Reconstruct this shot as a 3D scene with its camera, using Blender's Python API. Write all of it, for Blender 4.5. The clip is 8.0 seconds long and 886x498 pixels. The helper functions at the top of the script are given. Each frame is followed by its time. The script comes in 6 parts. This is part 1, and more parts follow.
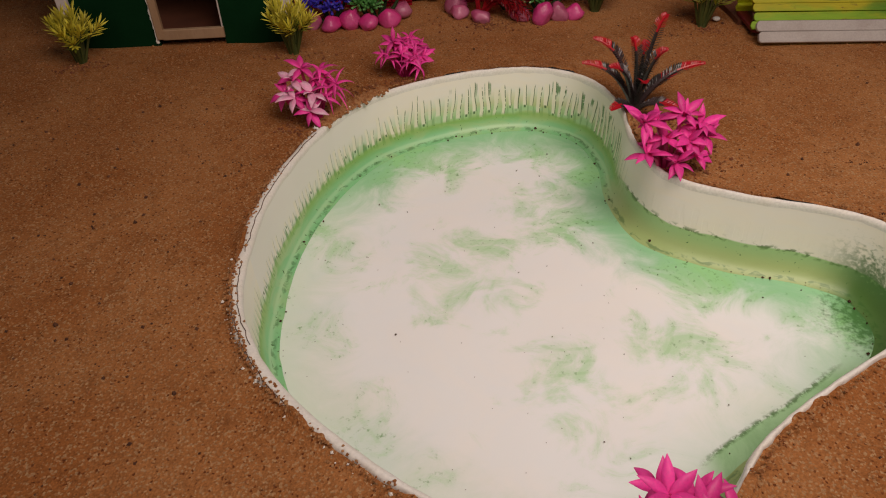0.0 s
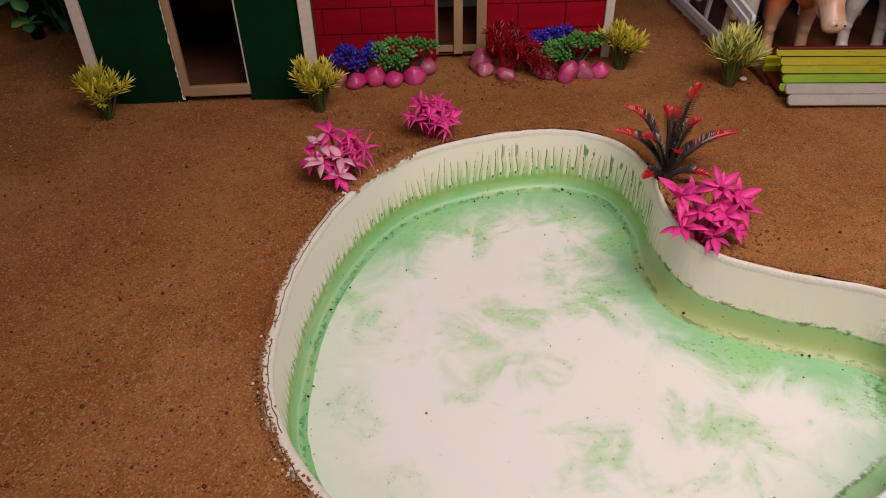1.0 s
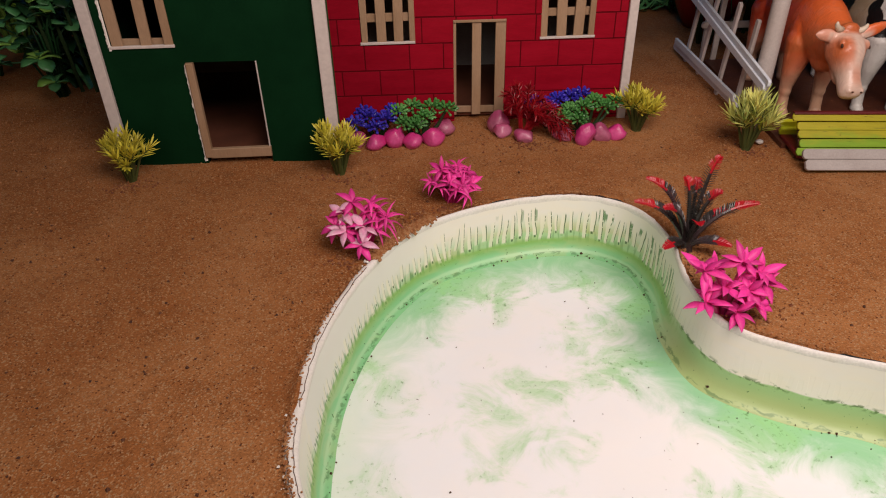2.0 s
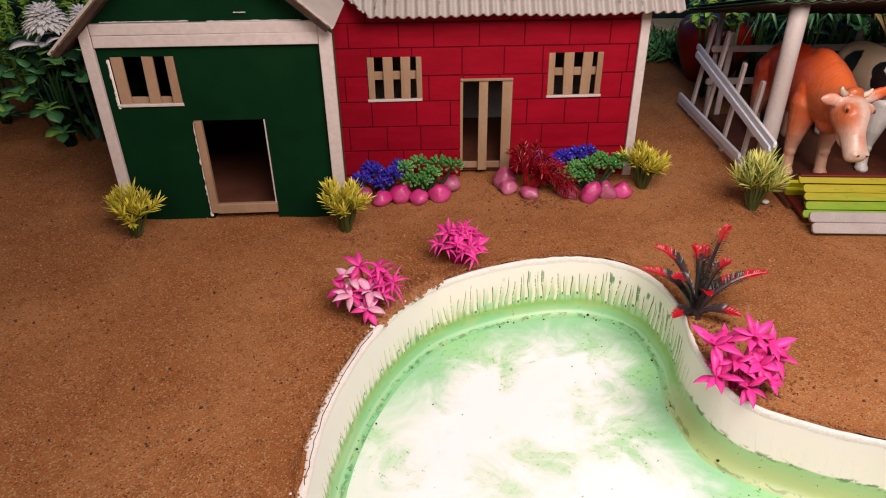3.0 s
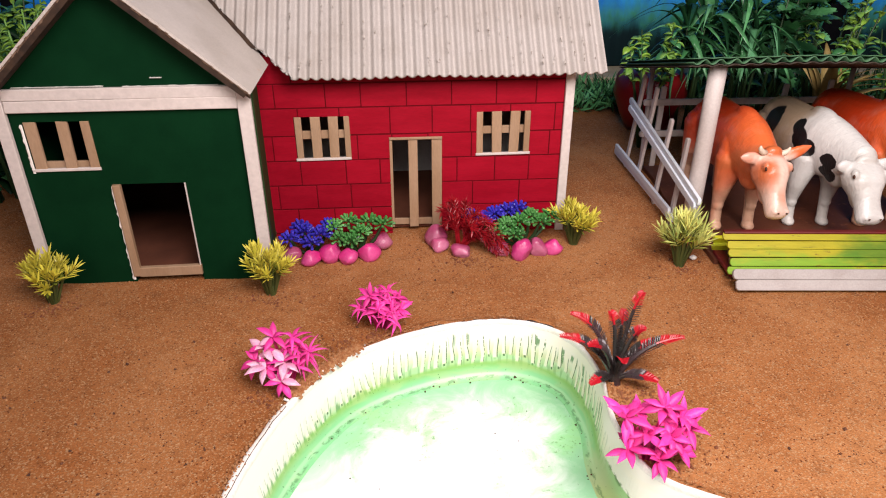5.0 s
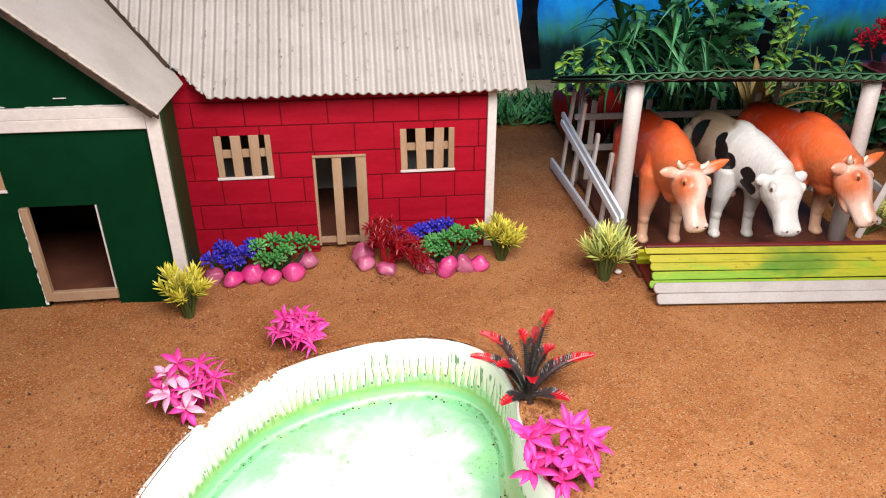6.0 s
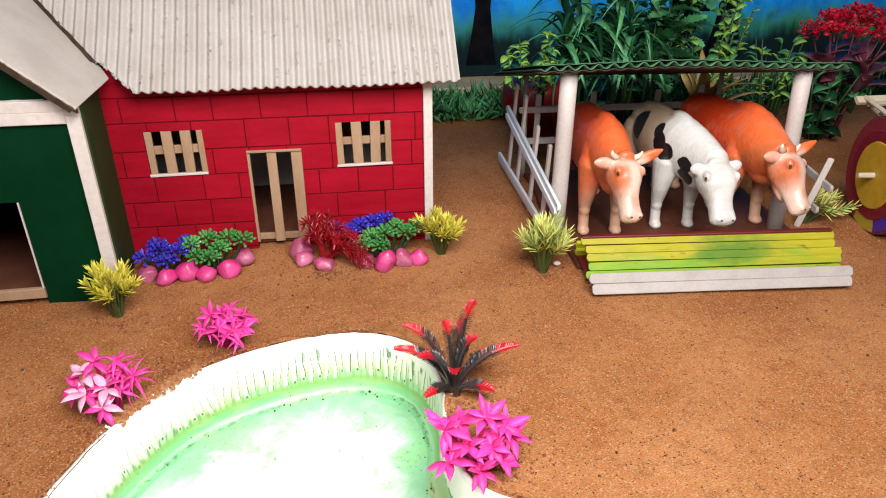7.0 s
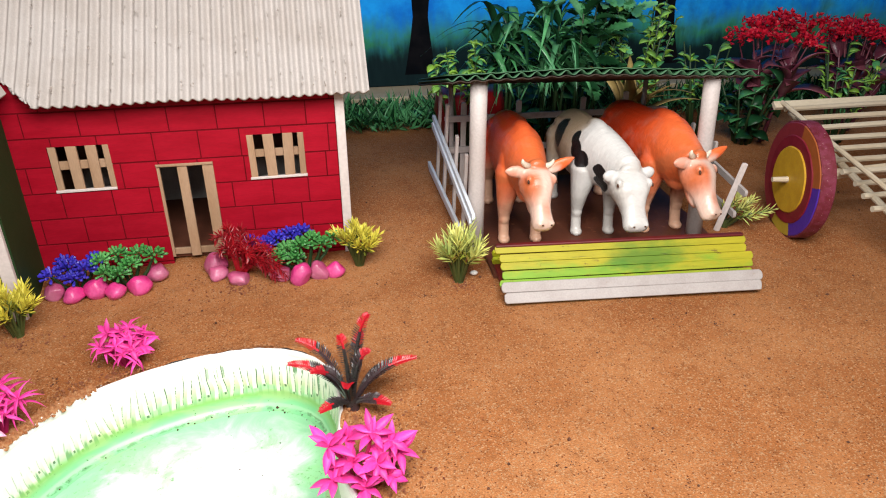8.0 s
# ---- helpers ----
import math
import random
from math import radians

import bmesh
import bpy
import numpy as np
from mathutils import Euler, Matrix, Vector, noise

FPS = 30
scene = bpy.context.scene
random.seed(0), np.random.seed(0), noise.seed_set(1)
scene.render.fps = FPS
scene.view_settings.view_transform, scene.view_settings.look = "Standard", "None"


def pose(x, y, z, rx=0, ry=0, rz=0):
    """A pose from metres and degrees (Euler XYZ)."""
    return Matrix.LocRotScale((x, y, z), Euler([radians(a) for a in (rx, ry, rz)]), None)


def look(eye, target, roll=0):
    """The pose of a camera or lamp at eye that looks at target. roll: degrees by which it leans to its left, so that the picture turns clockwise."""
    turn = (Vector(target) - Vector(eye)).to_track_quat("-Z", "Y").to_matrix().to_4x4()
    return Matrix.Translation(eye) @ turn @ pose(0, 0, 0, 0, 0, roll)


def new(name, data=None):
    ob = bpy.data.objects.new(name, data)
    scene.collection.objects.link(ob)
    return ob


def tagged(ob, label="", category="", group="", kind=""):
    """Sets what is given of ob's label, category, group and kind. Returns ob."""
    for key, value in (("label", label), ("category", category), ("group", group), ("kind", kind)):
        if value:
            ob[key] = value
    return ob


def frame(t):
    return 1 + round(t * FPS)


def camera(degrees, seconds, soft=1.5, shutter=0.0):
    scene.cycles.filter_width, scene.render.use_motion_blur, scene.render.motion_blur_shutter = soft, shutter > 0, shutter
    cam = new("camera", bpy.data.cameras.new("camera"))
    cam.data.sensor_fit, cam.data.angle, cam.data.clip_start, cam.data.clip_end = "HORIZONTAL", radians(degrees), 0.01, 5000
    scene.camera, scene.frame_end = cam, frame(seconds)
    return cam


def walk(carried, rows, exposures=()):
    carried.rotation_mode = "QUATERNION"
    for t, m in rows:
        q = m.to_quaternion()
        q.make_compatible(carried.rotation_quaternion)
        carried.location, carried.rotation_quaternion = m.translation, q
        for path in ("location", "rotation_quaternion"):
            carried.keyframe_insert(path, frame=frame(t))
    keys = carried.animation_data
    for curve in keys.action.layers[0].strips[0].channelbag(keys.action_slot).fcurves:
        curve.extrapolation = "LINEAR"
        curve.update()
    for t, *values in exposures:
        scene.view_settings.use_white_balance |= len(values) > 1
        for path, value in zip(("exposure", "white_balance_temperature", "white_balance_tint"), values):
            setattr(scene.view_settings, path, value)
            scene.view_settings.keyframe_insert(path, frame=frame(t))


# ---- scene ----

# The model stands on a table: all numbers below are decimetres, U turns them into metres.
U = 0.1
cam = camera(64.0, 8.0, 1.1)
PATH = [
    (0.0, (0.002, -3.859, 1.369), (0.06, -2.302, 0.116), -1.5),
    (0.5, (-0.029, -3.784, 1.423), (0.022, -2.195, 0.21), -1.6),
    (1.0, (-0.071, -3.731, 1.461), (-0.03, -2.123, 0.272), -1.3),
    (1.5, (-0.115, -3.693, 1.526), (-0.082, -2.056, 0.377), -1.2),
    (2.0, (-0.121, -3.657, 1.581), (-0.097, -1.995, 0.468), -1.4),
    (2.2, (-0.123, -3.637, 1.6), (-0.096, -1.966, 0.501), -1.29),
    (3.3, (-0.149, -3.554, 1.71), (-0.116, -1.836, 0.686), -0.5),
    (3.5, (-0.149, -3.543, 1.722), (-0.107, -1.822, 0.704), -0.4),
    (4.0, (-0.088, -3.531, 1.742), (-0.04, -1.801, 0.741), -0.8),
    (4.5, (-0.018, -3.508, 1.77), (0.06, -1.766, 0.792), -1.0),
    (4.7, (0.016, -3.495, 1.778), (0.102, -1.751, 0.804), -0.73),
    (5.8, (0.269, -3.466, 1.807), (0.443, -1.707, 0.872), 0.23),
    (6.0, (0.321, -3.46, 1.806), (0.505, -1.703, 0.869), 0.0),
    (6.5, (0.437, -3.461, 1.796), (0.658, -1.705, 0.865), 0.1),
    (7.0, (0.541, -3.481, 1.763), (0.777, -1.729, 0.828), -0.1),
    (7.5, (0.676, -3.482, 1.772), (0.95, -1.73, 0.847), 0.2),
    (8.0, (0.846, -3.501, 1.77), (1.15, -1.75, 0.852), -0.2),
]
EXPOSURES = [(0.0, -1.18, 7700, 22), (0.5, -1.06, 7600, 22), (1.0, -0.99, 7500, 23), (2.0, -0.70, 7350, 24), (2.2, -0.62, 7300, 24), (3.3, -0.06, 7150, 27), (3.5, 0.08, 7100, 27), (4.5, 0.18, 6950, 25), (6.0, 0.46, 6450, 13), (8.0, 0.44, 6450, 11)]
walk(cam, [(t, look(Vector(eye) * U, Vector(target) * U, roll)) for t, eye, target, roll in PATH], EXPOSURES)

# ---- light: a dim room, one lamp hanging over the front of the table, an unseen fill light added far behind ----
world = bpy.data.worlds.new("room_air")
scene.world = world
world.use_nodes = True
world.node_tree.nodes["Background"].inputs[0].default_value = (0.9, 0.95, 1.0, 1)
world.node_tree.nodes["Background"].inputs[1].default_value = 0.05


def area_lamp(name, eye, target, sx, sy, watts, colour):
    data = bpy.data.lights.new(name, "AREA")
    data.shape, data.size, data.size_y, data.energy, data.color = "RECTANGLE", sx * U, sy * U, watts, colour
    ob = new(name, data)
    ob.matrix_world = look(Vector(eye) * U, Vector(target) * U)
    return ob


area_lamp("ceiling_lamp", (1.25, -3.3, 3.4), (1.2, -0.1, 0.2), 2.8, 1.9, 2.8, (1.0, 0.97, 0.94))
area_lamp("far_fill", (-2.6, -8.6, 4.4), (0.0, -0.5, 0.2), 8.0, 4.5, 2.85, (1.0, 0.98, 0.96))

# ---- materials ----
def node_mat(name):
    m = bpy.data.materials.new(name)
    m.use_nodes = True
    nt = m.node_tree
    return m, nt, nt.nodes["Principled BSDF"]


def add(nt, kind, **inputs):
    n = nt.nodes.new("ShaderNode" + kind)
    for k, v in inputs.items():
        n.inputs[k.replace("_", " ")].default_value = v
    return n


def rgba(c):
    return (c[0], c[1], c[2], 1.0)


def mix(nt, fac, a, b, mode="MIX"):
    n = nt.nodes.new("ShaderNodeMix")
    n.data_type, n.blend_type = "RGBA", mode
    for sock, v in ((n.inputs[0], fac), (n.inputs[6], a), (n.inputs[7], b)):
        if isinstance(v, (int, float)):
            sock.default_value = v
        elif isinstance(v, (tuple, list)):
            sock.default_value = rgba(v)
        else:
            nt.links.new(v, sock)
    return n.outputs[2]


def calc(nt, op, a, b=None, clamp=False):
    n = nt.nodes.new("ShaderNodeMath")
    n.operation, n.use_clamp = op, clamp
    for sock, v in zip(n.inputs, (a, b)):
        if v is None:
            continue
        if isinstance(v, (int, float)):
            sock.default_value = v
        else:
            nt.links.new(v, sock)
    return n.outputs[0]


def coords(nt, which="Object", scale=(1, 1, 1)):
    tc = nt.nodes.new("ShaderNodeTexCoord")
    mp = nt.nodes.new("ShaderNodeMapping")
    mp.inputs["Scale"].default_value = scale
    nt.links.new(tc.outputs[which], mp.inputs[0])
    return mp.outputs[0]


def noise_of(nt, vec, scale, detail=4.0, rough=0.55, distort=0.0):
    n = add(nt, "TexNoise", Scale=scale, Detail=detail, Roughness=rough, Distortion=distort)
    nt.links.new(vec, n.inputs["Vector"])
    return n.outputs[0]


def ramp(nt, fac, lo, hi):
    n = nt.nodes.new("ShaderNodeMapRange")
    n.interpolation_type = "SMOOTHSTEP"
    nt.links.new(fac, n.inputs[0])
    n.inputs[1].default_value, n.inputs[2].default_value = lo, hi
    return n.outputs[0]


def bump_to(nt, bsdf, height, strength, dist):
    b = add(nt, "Bump", Strength=strength, Distance=dist)
    nt.links.new(height, b.inputs["Height"])
    nt.links.new(b.outputs[0], bsdf.inputs["Normal"])


def surface(name, c1, c2, rough=0.6, scale=90.0, fine=900.0, bump=0.25, dist=0.0004, vary=0.12, spec=0.4, lo=0.35, hi=0.7,
            stretch=(1, 1, 1), coat=0.0, dirt=None, dirt_at=(0.62, 0.75), trans=0.0):
    """Two colours over coarse noise, a fine grain, a shift for each object, and relief."""
    m, nt, p = node_mat(name)
    v = coords(nt, "Object", stretch)
    coarse, grain = noise_of(nt, v, scale), noise_of(nt, v, fine, 3.0)
    col = mix(nt, ramp(nt, coarse, lo, hi), c1, c2)
    col = mix(nt, 0.35, col, mix(nt, 1.0, col, grain, "MULTIPLY"), "MIX")
    if dirt:
        col = mix(nt, ramp(nt, noise_of(nt, v, scale * 2.7, 6.0, 0.7), *dirt_at), col, dirt)
    info = nt.nodes.new("ShaderNodeObjectInfo")
    hsv = add(nt, "HueSaturation")
    nt.links.new(calc(nt, "ADD", calc(nt, "MULTIPLY", info.outputs["Random"], vary * 2), 1.0 - vary), hsv.inputs["Value"])
    nt.links.new(col, hsv.inputs["Color"])
    nt.links.new(hsv.outputs[0], p.inputs["Base Color"])
    nt.links.new(calc(nt, "ADD", calc(nt, "MULTIPLY", grain, 0.25), rough - 0.12, True), p.inputs["Roughness"])
    p.inputs["Specular IOR Level"].default_value = spec
    p.inputs["Coat Weight"].default_value = coat
    if trans:
        p.inputs["Subsurface Weight"].default_value = trans
        p.inputs["Subsurface Radius"].default_value = (0.002, 0.002, 0.002)
        p.inputs["Subsurface Scale"].default_value = 0.5
    bump_to(nt, p, mix(nt, 0.5, coarse, grain), bump, dist)
    return m


def sand_material():
    m, nt, p = node_mat("brown_sand")
    v = coords(nt)
    big, mid, grain = noise_of(nt, v, 14.0, 5.0), noise_of(nt, v, 150.0, 5.0, 0.65), noise_of(nt, v, 1500.0, 3.0, 0.65)
    vor = add(nt, "TexVoronoi", Scale=1900.0)
    nt.links.new(v, vor.inputs["Vector"])
    cell = nt.nodes.new("ShaderNodeSeparateColor")
    nt.links.new(vor.outputs["Color"], cell.inputs[0])
    col = mix(nt, ramp(nt, big, 0.35, 0.7), (0.342, 0.117, 0.034), (0.458, 0.190, 0.069))
    col = mix(nt, calc(nt, "MULTIPLY", ramp(nt, mid, 0.48, 0.75), 0.5), col, (0.17, 0.056, 0.016))
    col = mix(nt, calc(nt, "MULTIPLY", ramp(nt, cell.outputs[0], 0.70, 0.98), 0.75), col, (0.50, 0.30, 0.155))
    col = mix(nt, ramp(nt, cell.outputs[1], 0.94, 0.99), col, (0.16, 0.045, 0.014))
    col = mix(nt, 0.42, col, mix(nt, 1.0, col, ramp(nt, grain, 0.2, 0.75), "MULTIPLY"))
    nt.links.new(col, p.inputs["Base Color"])
    p.inputs["Roughness"].default_value = 0.9
    p.inputs["Specular IOR Level"].default_value = 0.15
    h = calc(nt, "ADD", calc(nt, "MULTIPLY", vor.outputs["Distance"], 0.9), calc(nt, "MULTIPLY", mid, 2.0))
    bump_to(nt, p, calc(nt, "ADD", h, grain), 0.55, 0.0006)
    return m


def pond_wall_material():
    """Cream paint; pale drips over dark dabs above a green foot, an olive band on the east side; UV: decimetres along, height up."""
    m, nt, p = node_mat("pond_wall_paint")
    tc = nt.nodes.new("ShaderNodeTexCoord")
    sep = nt.nodes.new("ShaderNodeSeparateXYZ")
    nt.links.new(tc.outputs["UV"], sep.inputs[0])
    u, w = sep.outputs[0], sep.outputs[1]

    def mul(a, b):
        return calc(nt, "MULTIPLY", a, b)

    def plus(a, b):
        return calc(nt, "ADD", a, b)

    def minus(a, b):
        return calc(nt, "SUBTRACT", a, b)

    def strokes(along, up, detail, distort):
        mp = nt.nodes.new("ShaderNodeMapping")
        mp.inputs["Scale"].default_value = (along, up, 1.0)
        nt.links.new(tc.outputs["UV"], mp.inputs[0])
        return noise_of(nt, mp.outputs[0], 1.0, detail, 0.55, distort)

    def dabs(density, salt):
        """One hand-drawn stroke in each cell along the wall: how far beside its line, and three chances of its own."""
        x = plus(mul(u, density), mul(minus(strokes(9.0, 0.9, 2.0, 0.2), 0.5), 1.6))
        cell = calc(nt, "FLOOR", x)
        chance = nt.nodes.new("ShaderNodeTexWhiteNoise")
        chance.noise_dimensions = "1D"
        nt.links.new(plus(cell, salt), chance.inputs["W"])
        rgb = nt.nodes.new("ShaderNodeSeparateColor")
        nt.links.new(chance.outputs["Color"], rgb.inputs[0])
        r1, r2, r3 = rgb.outputs
        lean = mul(mul(minus(r2, 0.5), 2.0), minus(w, 0.45))
        return plus(minus(calc(nt, "FRACT", x), 0.5), lean), r1, r2, r3

    wash, slow, fleck = strokes(6.0, 5.0, 5.0, 0.8), strokes(3.0, 0.2, 2.0, 0.0), strokes(60.0, 18.0, 3.0, 0.3)
    left = calc(nt, "MAXIMUM", ramp(nt, u, 2.75, 2.45), ramp(nt, u, 4.9, 5.3))
    back = mul(ramp(nt, u, 0.95, 1.5), ramp(nt, u, 2.75, 2.45))
    right = minus(1.0, left)
    col = mix(nt, ramp(nt, wash, 0.3, 0.7), (0.84, 0.80, 0.70), (0.82, 0.80, 0.73))
    col = mix(nt, mul(ramp(nt, u, 1.25, 0.9), 0.7), col, (0.78, 0.78, 0.74))
    # thin green wash that the strokes were drawn into
    top = plus(plus(plus(0.40, mul(ramp(nt, u, 0.45, 0.95), 0.16)), mul(back, 0.16)), mul(minus(slow, 0.5), 0.22))
    zone = mul(ramp(nt, minus(w, top), 0.05, -0.42), left)
    col = mix(nt, mul(zone, 0.85), col, mix(nt, ramp(nt, wash, 0.35, 0.65), (0.38, 0.50, 0.16), (0.28, 0.58, 0.24)))
    beside, b1, b2, b3 = dabs(29.0, 71.0)
    off = calc(nt, "ABSOLUTE", beside)
    top_end = plus(plus(top, 0.05), mul(minus(b1, 0.5), 0.20))
    low_end = plus(0.19, mul(b3, 0.20))
    span = mul(ramp(nt, minus(w, low_end), 0.0, 0.04), ramp(nt, minus(w, top_end), 0.03, -0.03))
    # dark green left standing between some of the drips
    gap = mul(ramp(nt, off, 0.26, 0.34), mul(ramp(nt, minus(w, top_end), 0.0, -0.05), ramp(nt, minus(w, minus(top_end, plus(0.06, mul(b2, 0.26)))), -0.05, 0.04)))
    gap = mul(gap, mul(ramp(nt, b1, 0.45, 0.55), mul(mul(back, ramp(nt, u, 1.3, 1.8)), ramp(nt, fleck, 0.30, 0.45))))
    col = mix(nt, mul(mul(gap, left), 0.85), col, (0.04, 0.20, 0.04))
    drip = mul(ramp(nt, off, 0.27, 0.20), span)
    col = mix(nt, mul(mul(drip, left), plus(0.55, mul(b2, 0.40))), col, (0.84, 0.81, 0.67))
    # thin dark edge along one side of a drip, broken by the brush
    edge = mul(mul(ramp(nt, beside, 0.17, 0.23), ramp(nt, beside, 0.33, 0.27)), mul(span, ramp(nt, plus(fleck, mul(b3, 0.25)), 0.42, 0.56)))
    col = mix(nt, mul(mul(edge, left), plus(0.45, mul(back, 0.55))), col, (0.03, 0.10, 0.015))
    teeth = mul(mul(ramp(nt, off, 0.28, 0.38), ramp(nt, minus(w, plus(0.29, mul(b3, 0.12))), 0.03, -0.06)), ramp(nt, w, 0.15, 0.25))
    col = mix(nt, mul(mul(teeth, left), minus(0.8, mul(back, 0.4))), col, (0.08, 0.26, 0.07))
    dot = mul(mul(ramp(nt, off, 0.16, 0.10), ramp(nt, calc(nt, "ABSOLUTE", minus(w, low_end)), 0.03, 0.015)), ramp(nt, b2, 0.45, 0.50))
    col = mix(nt, mul(mul(dot, left), 0.85), col, (0.02, 0.09, 0.02))
    # the green foot, with a paler line where it meets the bottom
    rise = plus(w, mul(minus(wash, 0.5), 0.16))
    foot = mul(ramp(nt, rise, 0.31, 0.22), left)
    col = mix(nt, mul(foot, plus(0.65, mul(ramp(nt, wash, 0.38, 0.60), 0.35))), col, mix(nt, ramp(nt, w, 0.08, 0.24), (0.20, 0.55, 0.26), (0.22, 0.46, 0.11)))
    col = mix(nt, mul(mul(ramp(nt, w, 0.09, 0.06), ramp(nt, w, 0.02, 0.04)), 0.25), col, (0.66, 0.84, 0.58))
    # the olive band of the east side
    dip = minus(w, plus(0.36, mul(minus(slow, 0.5), 0.22)))
    col = mix(nt, mul(mul(ramp(nt, dip, 0.015, -0.015), right), 0.85), col, mix(nt, ramp(nt, w, 0.10, 0.34), (0.28, 0.42, 0.11), (0.22, 0.48, 0.15)))
    line = mul(mul(ramp(nt, dip, 0.07, 0.0), ramp(nt, dip, -0.07, 0.0)), mul(right, ramp(nt, strokes(30.0, 12.0, 4.0, 0.4), 0.52, 0.60)))
    col = mix(nt, mul(line, 0.85), col, (0.06, 0.16, 0.03))
    seam = mul(mul(ramp(nt, plus(w, mul(slow, 0.06)), 0.075, 0.06), ramp(nt, plus(w, mul(slow, 0.06)), 0.035, 0.05)), ramp(nt, strokes(26.0, 30.0, 5.0, 0.6), 0.48, 0.58))
    col = mix(nt, mul(seam, 0.6), col, (0.05, 0.17, 0.05))
    col = mix(nt, mul(ramp(nt, fleck, 0.66, 0.72), ramp(nt, w, 0.40, 0.20)), col, (0.04, 0.14, 0.03))
    rot = mul(mul(ramp(nt, u, 3.40, 3.60), ramp(nt, u, 4.6, 4.2)), ramp(nt, plus(w, mul(fleck, 1.2)), 1.35, 0.90))
    col = mix(nt, mul(rot, 0.85), col, (0.03, 0.14, 0.02))
    nt.links.new(col, p.inputs["Base Color"])
    p.inputs["Roughness"].default_value = 0.42
    bump_to(nt, p, mix(nt, 0.5, drip, wash), 0.3, 0.0004)
    return m


def pond_floor_material():
    """White paint washed with green, thicker at the edge and in some patches; attribute edge: 1 at the wall, 0 in the middle."""
    m, nt, p = node_mat("pond_floor_paint")
    v = coords(nt)
    at = nt.nodes.new("ShaderNodeAttribute")
    at.attribute_name = "edge"
    e = at.outputs["Fac"]
    cloud, smear, fleck = noise_of(nt, v, 30.0, 6.0, 0.62, 0.8), noise_of(nt, v, 48.0, 9.0, 0.68, 0.7), noise_of(nt, v, 460.0, 5.0, 0.7)
    col = mix(nt, ramp(nt, cloud, 0.3, 0.7), (0.91, 0.905, 0.89), (0.87, 0.90, 0.92))
    rim = ramp(nt, calc(nt, "ADD", e, calc(nt, "MULTIPLY", calc(nt, "SUBTRACT", smear, 0.5), 0.75)), 0.44, 0.88)
    sep = nt.nodes.new("ShaderNodeSeparateXYZ")
    nt.links.new(v, sep.inputs[0])
    rim = calc(nt, "MULTIPLY", rim, calc(nt, "ADD", 0.3, calc(nt, "MULTIPLY", ramp(nt, calc(nt, "ADD", sep.outputs[1], calc(nt, "MULTIPLY", sep.outputs[0], 0.6)), -0.21, -0.14), 0.7)))
    col = mix(nt, calc(nt, "MULTIPLY", rim, 0.85), col, (0.17, 0.56, 0.25))
    spots = None
    for x, y, r in ((-.40, -1.74, .20), (.74, -2.42, .30), (.95, -2.1, .30), (.66, -1.32, .25), (.05, -1.2, .30), (.15, -1.95, .40), (1.40, -2.36, .22), (.45, -1.6, .35), (.45, -2.6, .30)):
        d = nt.nodes.new("ShaderNodeVectorMath")
        d.operation = "DISTANCE"
        nt.links.new(v, d.inputs[0])
        d.inputs[1].default_value = (x * U, y * U, -.0262)
        q = ramp(nt, d.outputs["Value"], r * U, r * U * 0.2)
        spots = q if spots is None else calc(nt, "MAXIMUM", spots, q)
    wash = ramp(nt, calc(nt, "ADD", smear, calc(nt, "MULTIPLY", spots, 0.18)), 0.55, 0.80)
    col = mix(nt, calc(nt, "MULTIPLY", wash, 0.6), col, (0.30, 0.68, 0.27))
    arcs = nt.nodes.new("ShaderNodeTexWave")
    arcs.wave_type, arcs.rings_direction = "RINGS", "Z"
    for key, value in (("Scale", 55.0), ("Distortion", 7.0), ("Detail", 4.0), ("Detail Scale", 0.6)):
        arcs.inputs[key].default_value = value
    shift = nt.nodes.new("ShaderNodeMapping")
    shift.inputs["Location"].default_value = (-0.045, 0.215, 0.0)
    nt.links.new(v, shift.inputs[0])
    nt.links.new(shift.outputs[0], arcs.inputs["Vector"])
    stroke = calc(nt, "MULTIPLY", ramp(nt, arcs.outputs[1], 0.80, 0.97), ramp(nt, calc(nt, "ADD", smear, calc(nt, "MULTIPLY", spots, 0.10)), 0.55, 0.72))
    col = mix(nt, calc(nt, "MULTIPLY", stroke, 0.28), col, (0.30, 0.62, 0.26))
    bits = calc(nt, "MULTIPLY", ramp(nt, fleck, 0.56, 0.66), ramp(nt, calc(nt, "ADD", smear, calc(nt, "MULTIPLY", calc(nt, "ADD", e, spots), 0.10)), 0.60, 0.72))
    col = mix(nt, calc(nt, "MULTIPLY", bits, 0.7), col, (0.10, 0.30, 0.08))
    d = nt.nodes.new("ShaderNodeVectorMath")
    d.operation = "DISTANCE"
    nt.links.new(v, d.inputs[0])
    d.inputs[1].default_value = (.148, -.230, -.0262)
    strip = calc(nt, "ADD", e, calc(nt, "MULTIPLY", calc(nt, "SUBTRACT", cloud, 0.5), 0.06))
    near = calc(nt, "MULTIPLY", ramp(nt, sep.outputs[1], -0.245, -0.255), ramp(nt, sep.outputs[0], 0.068, 0.078))
    col = mix(nt, calc(nt, "MULTIPLY", calc(nt, "MULTIPLY", ramp(nt, strip, 0.79, 0.805), near), 0.85), col, mix(nt, ramp(nt, smear, 0.4, 0.6), (0.20, 0.46, 0.18), (0.30, 0.58, 0.28)))
    rind = calc(nt, "MULTIPLY", calc(nt, "MULTIPLY", ramp(nt, strip, 0.775, 0.795), ramp(nt, strip, 0.82, 0.80)), calc(nt, "MULTIPLY", near, ramp(nt, fleck, 0.42, 0.56)))
